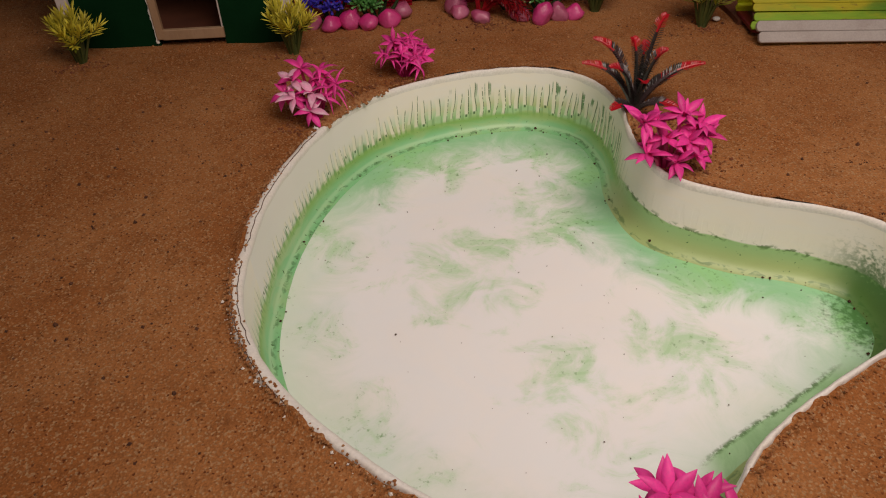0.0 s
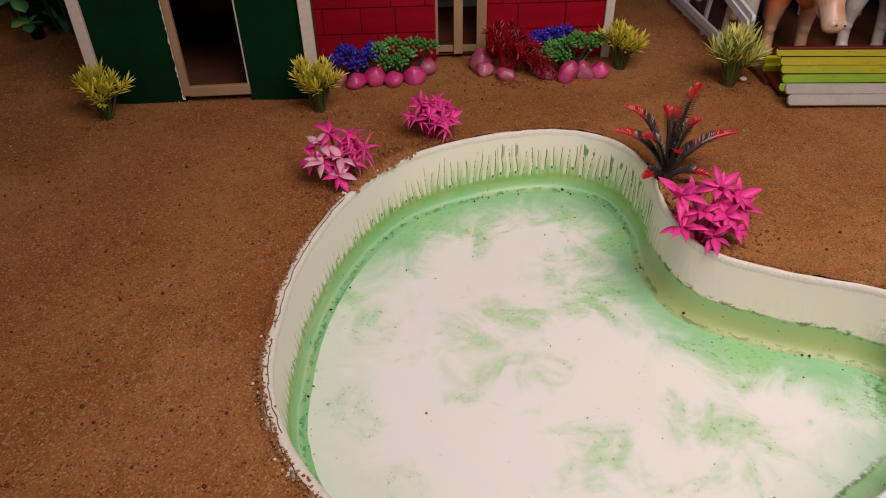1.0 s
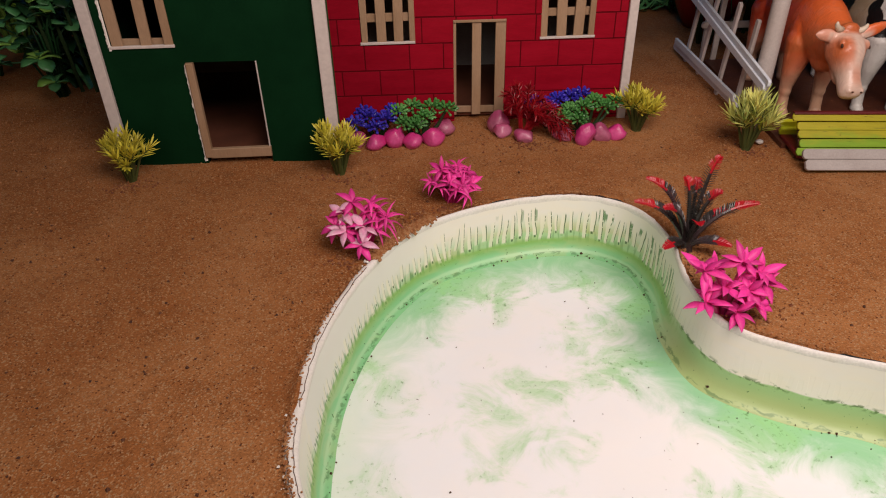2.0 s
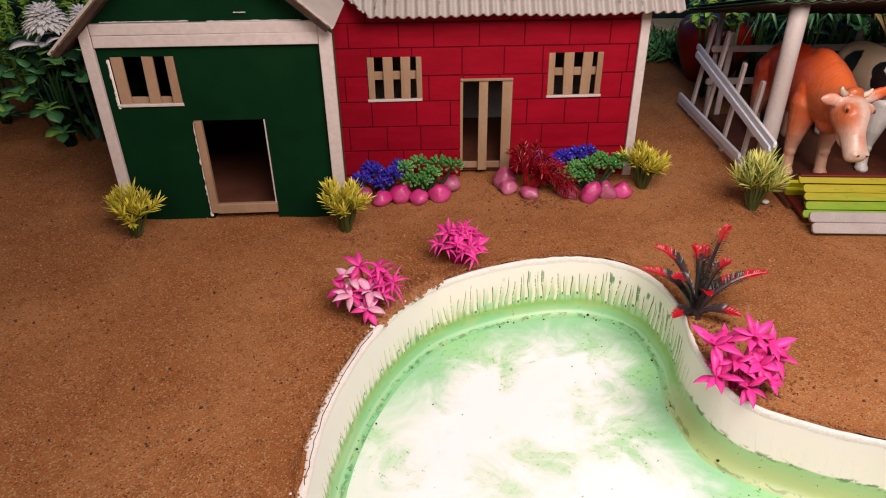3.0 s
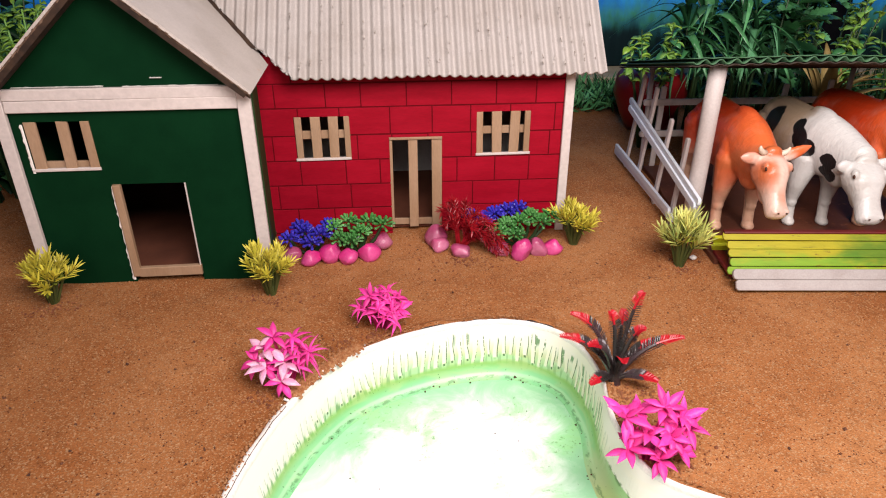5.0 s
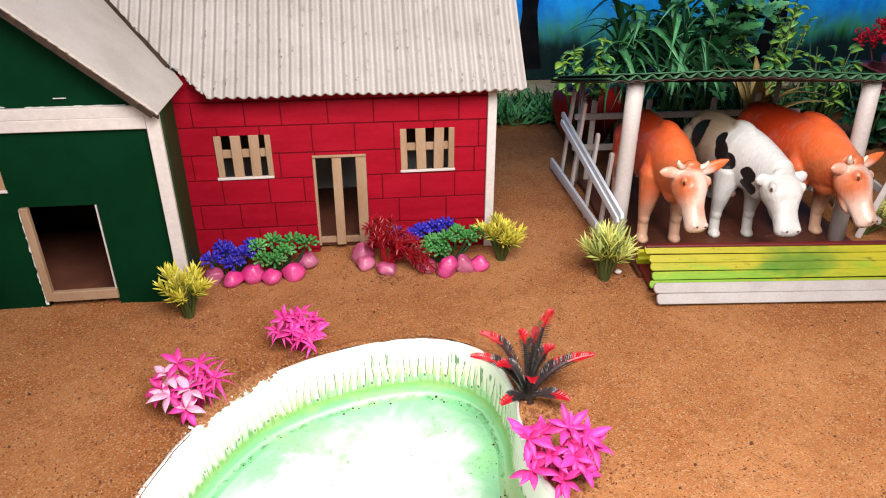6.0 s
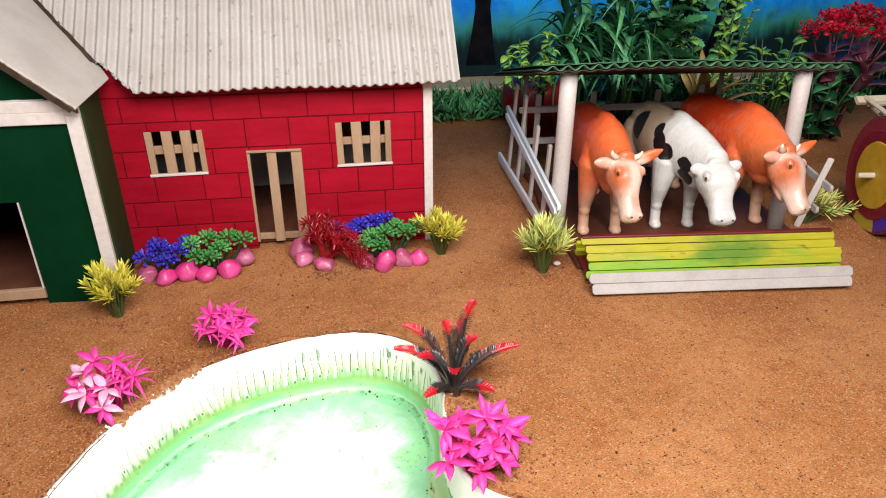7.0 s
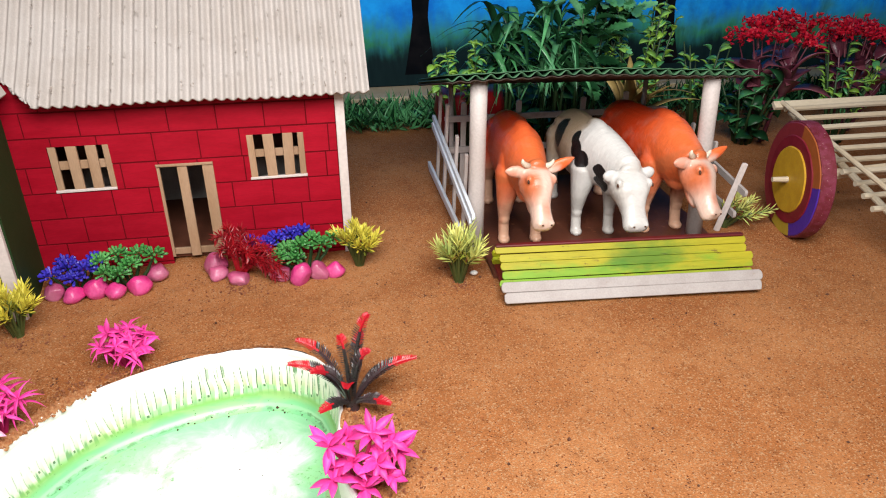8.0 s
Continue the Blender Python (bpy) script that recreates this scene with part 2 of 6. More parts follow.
    col = mix(nt, calc(nt, "MULTIPLY", rind, 0.8), col, (0.06, 0.16, 0.04))
    algae = ramp(nt, calc(nt, "ADD", d.outputs["Value"], calc(nt, "MULTIPLY", calc(nt, "SUBTRACT", fleck, 0.5), 0.04)), 0.022, 0.008)
    col = mix(nt, calc(nt, "MULTIPLY", algae, 0.9), col, (0.035, 0.16, 0.03))
    nt.links.new(col, p.inputs["Base Color"])
    p.inputs["Roughness"].default_value = 0.4
    bump_to(nt, p, smear, 0.12, 0.0005)
    return m


def backdrop_material():
    """A painted lake: dark bank below, green shore, blue water above."""
    m, nt, p = node_mat("painted_lake")
    v = coords(nt)
    sep = nt.nodes.new("ShaderNodeSeparateXYZ")
    nt.links.new(v, sep.inputs[0])
    n1, n2, n3 = noise_of(nt, v, 14.0, 5.0), noise_of(nt, v, 45.0, 6.0, 0.65), noise_of(nt, coords(nt, "Object", (1, 1, 0.2)), 160.0, 4.0)
    z = calc(nt, "ADD", sep.outputs[2], calc(nt, "MULTIPLY", calc(nt, "SUBTRACT", n1, 0.5), 0.05))
    z = calc(nt, "ADD", z, calc(nt, "MULTIPLY", calc(nt, "SUBTRACT", n3, 0.5), 0.02))
    col = mix(nt, ramp(nt, n2, 0.3, 0.7), (0.005, 0.175, 0.68), (0.012, 0.35, 0.92))
    col = mix(nt, ramp(nt, z, 0.075, 0.048), col, mix(nt, ramp(nt, n2, 0.35, 0.65), (0.03, 0.22, 0.26), (0.04, 0.27, 0.10)))
    trees = calc(nt, "MULTIPLY", ramp(nt, n1, 0.52, 0.66), ramp(nt, z, 0.11, 0.06))
    col = mix(nt, trees, col, mix(nt, ramp(nt, n3, 0.35, 0.7), (0.02, 0.10, 0.05), (0.05, 0.22, 0.10)))
    col = mix(nt, ramp(nt, z, 0.056, 0.032), col, mix(nt, n3, (0.003, 0.010, 0.014), (0.010, 0.028, 0.030)))
    nt.links.new(col, p.inputs["Base Color"])
    p.inputs["Roughness"].default_value = 0.5
    p.inputs["Specular IOR Level"].default_value = 0.06
    bump_to(nt, p, n2, 0.1, 0.0005)
    return m


def hide_material(name, coat, pale, second, second_at, patches=(), face_colour=(0.76, 0.58, 0.48), tint_colour=(0.62, 0.15, 0.05), low=(0.012, 0.040)):
    """Painted toy hide: coat that pales towards the legs, a second colour to the rear; patches are balls (x, y, z, r in decimetres); attributes pale and tint: the brushed face."""
    m, nt, p = node_mat(name)
    v = coords(nt)
    n1, n2 = noise_of(nt, v, 130.0, 5.0), noise_of(nt, coords(nt, "Object", (0.35, 1.3, 0.45)), 640.0, 3.0, 0.5, 0.6)
    sep = nt.nodes.new("ShaderNodeSeparateXYZ")
    nt.links.new(v, sep.inputs[0])

    def shaky(sock, amount):
        return calc(nt, "ADD", sock, calc(nt, "MULTIPLY", calc(nt, "SUBTRACT", n1, 0.5), amount))

    flank = coords(nt, "Object", (0.45, 1, 1)) if patches else v

    def ball(x, y, z, r, soft):
        d = nt.nodes.new("ShaderNodeVectorMath")
        d.operation = "DISTANCE"
        nt.links.new(flank, d.inputs[0])
        d.inputs[1].default_value = (x * U * 0.45, y * U, z * U)
        return ramp(nt, shaky(d.outputs["Value"], 0.0035), r * U, r * U * soft)

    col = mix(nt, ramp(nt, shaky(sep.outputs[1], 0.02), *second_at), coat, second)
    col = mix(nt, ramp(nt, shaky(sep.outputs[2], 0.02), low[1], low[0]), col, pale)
    for key, colour in (("pale", face_colour), ("tint", tint_colour)):
        at = nt.nodes.new("ShaderNodeAttribute")
        at.attribute_name = key
        col = mix(nt, calc(nt, "MULTIPLY", shaky(at.outputs["Fac"], 0.6), 0.92, True), col, colour)
    for q in patches:
        col = mix(nt, ball(*q, 0.9), col, (0.01, 0.01, 0.011))
    col = mix(nt, 0.3, col, mix(nt, 1.0, col, n2, "MULTIPLY"))
    nt.links.new(col, p.inputs["Base Color"])
    p.inputs["Roughness"].default_value = 0.36
    fur = nt.nodes.new("ShaderNodeTexWave")
    fur.bands_direction = "Y"
    for key, value in (("Scale", 230.0), ("Distortion", 11.0), ("Detail", 3.0), ("Detail Scale", 1.6)):
        fur.inputs[key].default_value = value
    nt.links.new(v, fur.inputs["Vector"])
    bump_to(nt, p, calc(nt, "ADD", n2, calc(nt, "MULTIPLY", fur.outputs[1], 0.11)), 0.42, 0.0007)
    return m


def slat_paint():
    """Yellow poster paint that turns green towards the foot, with dark green smears and scuffs."""
    m, nt, p = node_mat("trough_paint")
    v = coords(nt, "Object", (0.45, 1, 1))
    sep = nt.nodes.new("ShaderNodeSeparateXYZ")
    nt.links.new(coords(nt), sep.inputs[0])
    n1, n2, n3 = noise_of(nt, v, 60.0, 5.0, 0.6), noise_of(nt, v, 260.0, 5.0, 0.7), noise_of(nt, coords(nt, "Object", (0.12, 1, 1)), 700.0, 3.0)
    up = calc(nt, "ADD", sep.outputs[2], calc(nt, "MULTIPLY", calc(nt, "SUBTRACT", n1, 0.5), 0.035))
    col = mix(nt, ramp(nt, up, 0.005, 0.013), (0.22, 0.40, 0.025), (0.43, 0.38, 0.018))
    d = nt.nodes.new("ShaderNodeVectorMath")
    d.operation = "DISTANCE"
    nt.links.new(v, d.inputs[0])
    d.inputs[1].default_value = (0.0065, 0.0, 0.012)
    near = calc(nt, "ADD", d.outputs["Value"], calc(nt, "MULTIPLY", calc(nt, "SUBTRACT", n1, 0.5), 0.03))
    col = mix(nt, calc(nt, "MULTIPLY", ramp(nt, near, 0.013, 0.003), 0.85), col, (0.07, 0.20, 0.015))
    col = mix(nt, calc(nt, "MULTIPLY", ramp(nt, n1, 0.56, 0.68), 0.6), col, (0.16, 0.32, 0.02))
    col = mix(nt, ramp(nt, n2, 0.62, 0.70), col, (0.22, 0.16, 0.02))
    scuff = noise_of(nt, coords(nt, "Object", (0.10, 1, 1)), 420.0, 5.0, 0.7, 0.4)
    col = mix(nt, calc(nt, "MULTIPLY", ramp(nt, scuff, 0.62, 0.70), 0.75), col, (0.07, 0.08, 0.015))
    col = mix(nt, 0.4, col, mix(nt, 1.0, col, n3, "MULTIPLY"))
    nt.links.new(col, p.inputs["Base Color"])
    p.inputs["Roughness"].default_value = 0.55
    p.inputs["Specular IOR Level"].default_value = 0.25
    bump_to(nt, p, n3, 0.35, 0.0004)
    return m


def wheel_paint():
    """Rings and sectors of poster paint; object x is the axle."""
    m, nt, p = node_mat("wheel_paint")
    v = coords(nt)
    sep = nt.nodes.new("ShaderNodeSeparateXYZ")
    nt.links.new(v, sep.inputs[0])
    n = noise_of(nt, v, 220.0, 4.0)
    ang = calc(nt, "ARCTAN2", sep.outputs[2], calc(nt, "MULTIPLY", sep.outputs[1], -1.0))
    ang = calc(nt, "ADD", ang, calc(nt, "MULTIPLY", calc(nt, "SUBTRACT", n, 0.5), 0.12))

    def sector(lo, hi):
        return calc(nt, "MULTIPLY", calc(nt, "GREATER_THAN", ang, lo), calc(nt, "LESS_THAN", ang, hi))

    col = mix(nt, sector(0.2, 1.5), (0.24, 0.02, 0.03), (0.38, 0.10, 0.02))
    col = mix(nt, sector(-1.2, 0.2), col, (0.07, 0.02, 0.34))
    col = mix(nt, sector(-1.9, -1.2), col, (0.45, 0.33, 0.03))
    col = mix(nt, 0.4, col, mix(nt, 1.0, col, n, "MULTIPLY"))
    nt.links.new(col, p.inputs["Base Color"])
    p.inputs["Roughness"].default_value = 0.5
    bump_to(nt, p, n, 0.3, 0.0005)
    return m


M = {
    "sand": sand_material(), "pond_wall": pond_wall_material(), "pond_floor": pond_floor_material(), "lake": backdrop_material(),
    "plaster": surface("white_plaster", (0.89, 0.87, 0.82), (0.87, 0.83, 0.75), 0.6, 120, 1200, 0.4, dirt=(0.52, 0.32, 0.18), dirt_at=(0.71, 0.78)),
    "green_card": surface("dark_green_card", (0.0012, 0.025, 0.0085), (0.0018, 0.031, 0.0105), 0.6, 60, 1500, 0.12, 0.0002, vary=0.03, spec=0.04),
    "red_card": surface("red_painted_card", (0.31, 0.0022, 0.0130), (0.385, 0.0050, 0.0200), 0.6, 110, 1300, 0.2, 0.0003, vary=0.05, spec=0.12, stretch=(0.3, 1, 1.4), lo=0.3, hi=0.75),
    "red_joint": surface("dark_red_joint", (0.12, 0.002, 0.005), (0.16, 0.003, 0.008), 0.8, 90, spec=0.1),
    "pale_wood": surface("pale_stick_wood", (0.66, 0.585, 0.545), (0.65, 0.57, 0.525), 0.6, 60, 1600, 0.2, 0.0003, vary=0.04, stretch=(0.25, 1, 0.25)),
    "lattice_wood": surface("tan_lattice_wood", (0.42, 0.27, 0.165), (0.35, 0.21, 0.115), 0.65, 90, 1600, 0.3, 0.0003, vary=0.1, stretch=(1, 1, 0.25)),
    "white_paint": surface("white_painted_stick", (0.46, 0.42, 0.395), (0.41, 0.365, 0.34), 0.6, 110, 1300, 0.35, 0.0003, vary=0.06, dirt=(0.30, 0.22, 0.17), dirt_at=(0.64, 0.74)),
    "blue_white": surface("bluish_white_stick", (0.78, 0.85, 0.92), (0.80, 0.84, 0.88), 0.45, 110, 1300, 0.35, 0.0003, vary=0.06),
    "paper": surface("white_paper_roll", (0.55, 0.50, 0.47), (0.52, 0.455, 0.42), 0.55, 40, 900, 0.1, 0.0002),
    "card": surface("brown_corrugated_card", (0.47, 0.43, 0.40), (0.42, 0.375, 0.34), 0.85, 45, 1400, 0.4, 0.0004, vary=0.03, dirt=(0.38, 0.32, 0.27), dirt_at=(0.70, 0.80)),
    "card_flat": surface("beige_card", (0.58, 0.52, 0.47), (0.50, 0.44, 0.39), 0.8, 40, 1400, 0.25, 0.0003, vary=0.03, dirt=(0.45, 0.33, 0.24)),
    "edge_and_gap": surface("dark_edge_and_gap", (0.05, 0.026, 0.014), (0.02, 0.010, 0.006), 0.9, 200),
    "card_torn": surface("torn_brown_card", (0.21, 0.13, 0.085), (0.11, 0.065, 0.04), 0.9, 260, 1400, 0.5, 0.0006, vary=0.05, dirt=(0.06, 0.03, 0.02), dirt_at=(0.52, 0.62)),
    "shed_green": surface("green_corrugated_card", (0.06, 0.16, 0.075), (0.035, 0.11, 0.055), 0.55, 80, 1400, 0.3, 0.0003, vary=0.03),
    # lighter copy of the barn's green card, with the side wall's light in its colour
    "lit_green_card": surface("lit_olive_green_card", (0.020, 0.050, 0.016), (0.028, 0.058, 0.020), 0.6, 60, 1500, 0.12, 0.0002, vary=0.03, spec=0.1),
    # shed roof's brown underside, darkened in colour for the shade below it
    "under": surface("shaded_card_underside", (0.05, 0.035, 0.025), (0.035, 0.025, 0.018), 0.9, 80),
    "inside": surface("plain_brown_card_inside", (0.32, 0.15, 0.08), (0.25, 0.11, 0.055), 0.9, 50),
    "yellow_green": surface("yellow_green_paint", (0.60, 0.52, 0.012), (0.40, 0.50, 0.02), 0.5, 45, 1200, 0.3, 0.0003, vary=0.10, dirt=(0.10, 0.22, 0.02), dirt_at=(0.58, 0.70), stretch=(0.5, 1, 1)),
    "slat": slat_paint(),
    "maroon": surface("maroon_paint", (0.16, 0.012, 0.012), (0.11, 0.01, 0.01), 0.5, 90),
    "pink": surface("hot_pink_plastic", (0.96, 0.055, 0.36), (0.94, 0.04, 0.28), 0.5, 60, 900, 0.3, 0.0003, vary=0.25, spec=0.35, trans=0.2),
    "pale_pink": surface("pale_pink_plastic", (0.92, 0.34, 0.55), (0.92, 0.68, 0.78), 0.5, 120, 900, 0.2, 0.0002, vary=0.12, trans=0.25),
    "pink_stem": surface("dark_pink_stem", (0.50, 0.015, 0.12), (0.40, 0.012, 0.10), 0.45, 100),
    "pebble": surface("pink_painted_pebble", (0.66, 0.025, 0.20), (0.72, 0.10, 0.30), 0.35, 70, 700, 0.5, 0.0008, vary=0.15),
    "mauve": surface("mauve_pebble", (0.48, 0.06, 0.17), (0.58, 0.18, 0.29), 0.35, 70, 700, 0.5, 0.0008, vary=0.15),
    "yellow_leaf": surface("yellow_green_plastic_leaf", (0.76, 0.66, 0.08), (0.56, 0.52, 0.05), 0.45, 100, 900, 0.15, 0.0002, vary=0.15),
    "pale_leaf": surface("pale_yellow_green_leaf", (0.72, 0.70, 0.18), (0.34, 0.46, 0.12), 0.45, 100, 900, 0.15, 0.0002, vary=0.2),
    "olive_leaf": surface("olive_green_inner_leaf", (0.30, 0.34, 0.03), (0.16, 0.22, 0.03), 0.45, 100, 900, 0.15, 0.0002, vary=0.15),
    "olive_stem": surface("olive_stem", (0.07, 0.085, 0.02), (0.05, 0.065, 0.015), 0.5, 100),
    "blue": surface("blue_plastic_bead", (0.035, 0.03, 0.42), (0.07, 0.05, 0.55), 0.35, 100, vary=0.2),
    "bead_green": surface("green_plastic_bead", (0.05, 0.24, 0.05), (0.14, 0.42, 0.12), 0.35, 100, vary=0.2),
    "bead_red": surface("dark_red_plastic_bead", (0.36, 0.008, 0.014), (0.22, 0.005, 0.01), 0.35, 100, vary=0.2),
    "dark_stem": surface("dark_green_stem", (0.02, 0.05, 0.015), (0.03, 0.07, 0.02), 0.5, 100),
    "frond": surface("dark_bronze_green_frond", (0.030, 0.030, 0.026), (0.060, 0.028, 0.034), 0.3, 80, vary=0.1, spec=0.5),
    "frond_red": surface("red_frond_tip", (0.52, 0.010, 0.020), (0.40, 0.008, 0.018), 0.35, 80, vary=0.1),
    "leaf": surface("green_plastic_leaf", (0.055, 0.24, 0.08), (0.12, 0.40, 0.16), 0.34, 90, vary=0.25, spec=0.4),
    "leaf_dark": surface("dark_green_leaf", (0.008, 0.045, 0.016), (0.014, 0.075, 0.025), 0.38, 90, vary=0.25, spec=0.2),
    "leaf_mid": surface("light_bluish_green_leaf", (0.10, 0.34, 0.15), (0.18, 0.48, 0.24), 0.34, 90, vary=0.25),
    "leaf_bright": surface("bright_lime_leaf", (0.24, 0.44, 0.05), (0.13, 0.32, 0.05), 0.4, 90, vary=0.25),
    "cream": surface("cream_plastic_horn", (0.80, 0.70, 0.56), (0.74, 0.60, 0.46), 0.5, 150),
    "shaded_floor": surface("shaded_reddish_floor", (0.14, 0.040, 0.018), (0.10, 0.028, 0.012), 0.8, 50),
    "shed_floor": surface("dark_reddish_brown_sheet", (0.13, 0.040, 0.020), (0.085, 0.026, 0.014), 0.5, 70, 900, 0.4, 0.0006, vary=0.02, dirt=(0.28, 0.11, 0.05), dirt_at=(0.60, 0.72)),
    "leaf_lime": surface("lime_green_leaf", (0.22, 0.46, 0.08), (0.13, 0.34, 0.07), 0.4, 90, vary=0.2),
    "leaf_maroon": surface("maroon_leaf", (0.11, 0.02, 0.04), (0.22, 0.07, 0.09), 0.36, 90, vary=0.2, spec=0.4),
    "flower_red": surface("crimson_floret", (0.46, 0.006, 0.022), (0.34, 0.004, 0.018), 0.45, 90, vary=0.2, spec=0.2),
    "petal": surface("white_petal", (0.92, 0.93, 0.92), (0.86, 0.89, 0.89), 0.5, 90, vary=0.04, trans=0.4),
    "straw": surface("dry_straw_leaf", (0.46, 0.34, 0.12), (0.34, 0.22, 0.07), 0.6, 90, vary=0.2),
    "bamboo": surface("pale_bamboo_stick", (0.58, 0.50, 0.37), (0.50, 0.40, 0.27), 0.5, 90, 1500, 0.3, 0.0003, vary=0.1, stretch=(0.2, 1, 1)),
    "wheel": wheel_paint(), "wheel_yellow": surface("ochre_paint", (0.55, 0.32, 0.02), (0.48, 0.26, 0.015), 0.5, 150),
    "wheel_maroon": surface("dark_maroon_paint", (0.20, 0.008, 0.02), (0.26, 0.012, 0.03), 0.5, 150),
    "tread": surface("red_speckled_edge", (0.14, 0.012, 0.02), (0.20, 0.03, 0.06), 0.6, 300, 1500, 0.6, 0.0006, dirt=(0.6, 0.45, 0.4), dirt_at=(0.62, 0.72)),
    "debris": surface("dark_soil_crumb", (0.055, 0.022, 0.012), (0.13, 0.05, 0.024), 0.9, 300, vary=0.3),
    "litter": surface("reddish_brown_crumb", (0.15, 0.045, 0.02), (0.26, 0.10, 0.04), 0.9, 300, vary=0.3),
    "crumb": surface("sand_crumb", (0.40, 0.14, 0.045), (0.58, 0.30, 0.13), 0.9, 700, vary=0.3),
    "ledge": surface("beige_ledge_board", (0.60, 0.51, 0.35), (0.50, 0.41, 0.27), 0.7, 60, vary=0.02),
    "room": surface("grey_white_wall", (0.22, 0.21, 0.20), (0.19, 0.18, 0.175), 0.8, 5, 60, vary=0.0),
    "trunk_paint": surface("dark_painted_trunk", (0.003, 0.004, 0.006), (0.008, 0.008, 0.010), 0.7, 60, vary=0.1, spec=0.03),
    "red_pot": surface("glossy_red_pot", (0.26, 0.008, 0.010), (0.20, 0.006, 0.008), 0.35, 40, vary=0.02),
    "grey_cloth": surface("grey_white_curtain", (0.55, 0.55, 0.52), (0.45, 0.44, 0.42), 0.8, 40),
}
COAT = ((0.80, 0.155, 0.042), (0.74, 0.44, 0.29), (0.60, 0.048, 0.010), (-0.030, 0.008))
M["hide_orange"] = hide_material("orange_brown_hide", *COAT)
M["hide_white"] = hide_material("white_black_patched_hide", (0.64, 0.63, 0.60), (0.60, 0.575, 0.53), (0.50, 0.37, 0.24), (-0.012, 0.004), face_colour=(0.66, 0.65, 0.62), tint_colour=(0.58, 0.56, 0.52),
                                patches=((-0.052, -0.285, 0.440, 0.047), (-0.064, -0.280, 0.400, 0.030), (-0.076, -0.275, 0.360, 0.052), (-0.135, -0.04, 0.555, 0.050), (-0.130, -0.09, 0.500, 0.062), (-0.105, -0.16, 0.470, 0.050), (-0.132, 0.25, 0.490, 0.09)))

# ---- mesh helpers, all in decimetres ----
def thing(name, loc=(0, 0, 0), rz=0.0, label="", category="", group="", kind=""):
    ob = new(name)
    ob.empty_display_size = 0.01
    ob.matrix_world = pose(loc[0] * U, loc[1] * U, loc[2] * U, 0, 0, rz)
    return tagged(ob, label, category, group, kind)


def mesh_of(name, bm, mats, smooth=False):
    bm.transform(Matrix.Scale(U, 4))
    bmesh.ops.recalc_face_normals(bm, faces=bm.faces)
    me = bpy.data.meshes.new(name)
    for f in bm.faces:
        f.smooth = smooth
    bm.to_mesh(me)
    bm.free()
    for m in mats if isinstance(mats, (list, tuple)) else [mats]:
        me.materials.append(m)
    return me


def part(name, bm, material, parent=None, label="", smooth=False):
    ob = new(name, mesh_of(name, bm, material, smooth))
    ob.parent = parent
    return tagged(ob, label)


def piece(name, mesh, parent, m):
    """One more object on a shared mesh; m: its place under the parent, in decimetres."""
    ob = new(name, mesh)
    ob.parent = parent
    m = m.copy()
    m.translation = m.translation * U
    ob.matrix_local = m
    return ob


def solo(name, bm, material, label, category, group="", kind="", loc=(0, 0, 0), rz=0.0, smooth=False):
    """A thing that is one mesh."""
    ob = new(name, mesh_of(name, bm, material, smooth))
    ob.matrix_world = pose(loc[0] * U, loc[1] * U, loc[2] * U, 0, 0, rz)
    return tagged(ob, label, category, group, kind)


def box(bm, x0, x1, y0, y1, z0, z1, b=0.004, m=None):
    """A box with chamfered edges, into bm."""
    b = min(b, (x1 - x0) * 0.3, (y1 - y0) * 0.3, (z1 - z0) * 0.3)
    rings = []
    for z, s in ((z0, b), (z0 + b, 0), (z1 - b, 0), (z1, b)):
        c = b
        pts = [(x0 + c, y0), (x1 - c, y0), (x1, y0 + c), (x1, y1 - c), (x1 - c, y1), (x0 + c, y1), (x0, y1 - c), (x0, y0 + c)]
        cx, cy = (x0 + x1) / 2, (y0 + y1) / 2
        fx, fy = 1 - 2 * s / (x1 - x0), 1 - 2 * s / (y1 - y0)
        rings.append([bm.verts.new((m @ Vector((cx + (x - cx) * fx, cy + (y - cy) * fy, z))) if m else (cx + (x - cx) * fx, cy + (y - cy) * fy, z)) for x, y in pts])
    for a, c in zip(rings, rings[1:]):
        for i in range(8):
            bm.faces.new((a[i], a[(i + 1) % 8], c[(i + 1) % 8], c[i]))
    bm.faces.new(rings[0][::-1])
    bm.faces.new(rings[-1])


def frame_to(p0, p1, up):
    """The matrix with x from p0 to p1 and z near up."""
    p0, p1 = Vector(p0), Vector(p1)
    x = (p1 - p0).normalized()
    y = Vector(up).cross(x).normalized()
    z = x.cross(y)
    return Matrix((x, y, z)).transposed().to_4x4(), p0, (p1 - p0).length


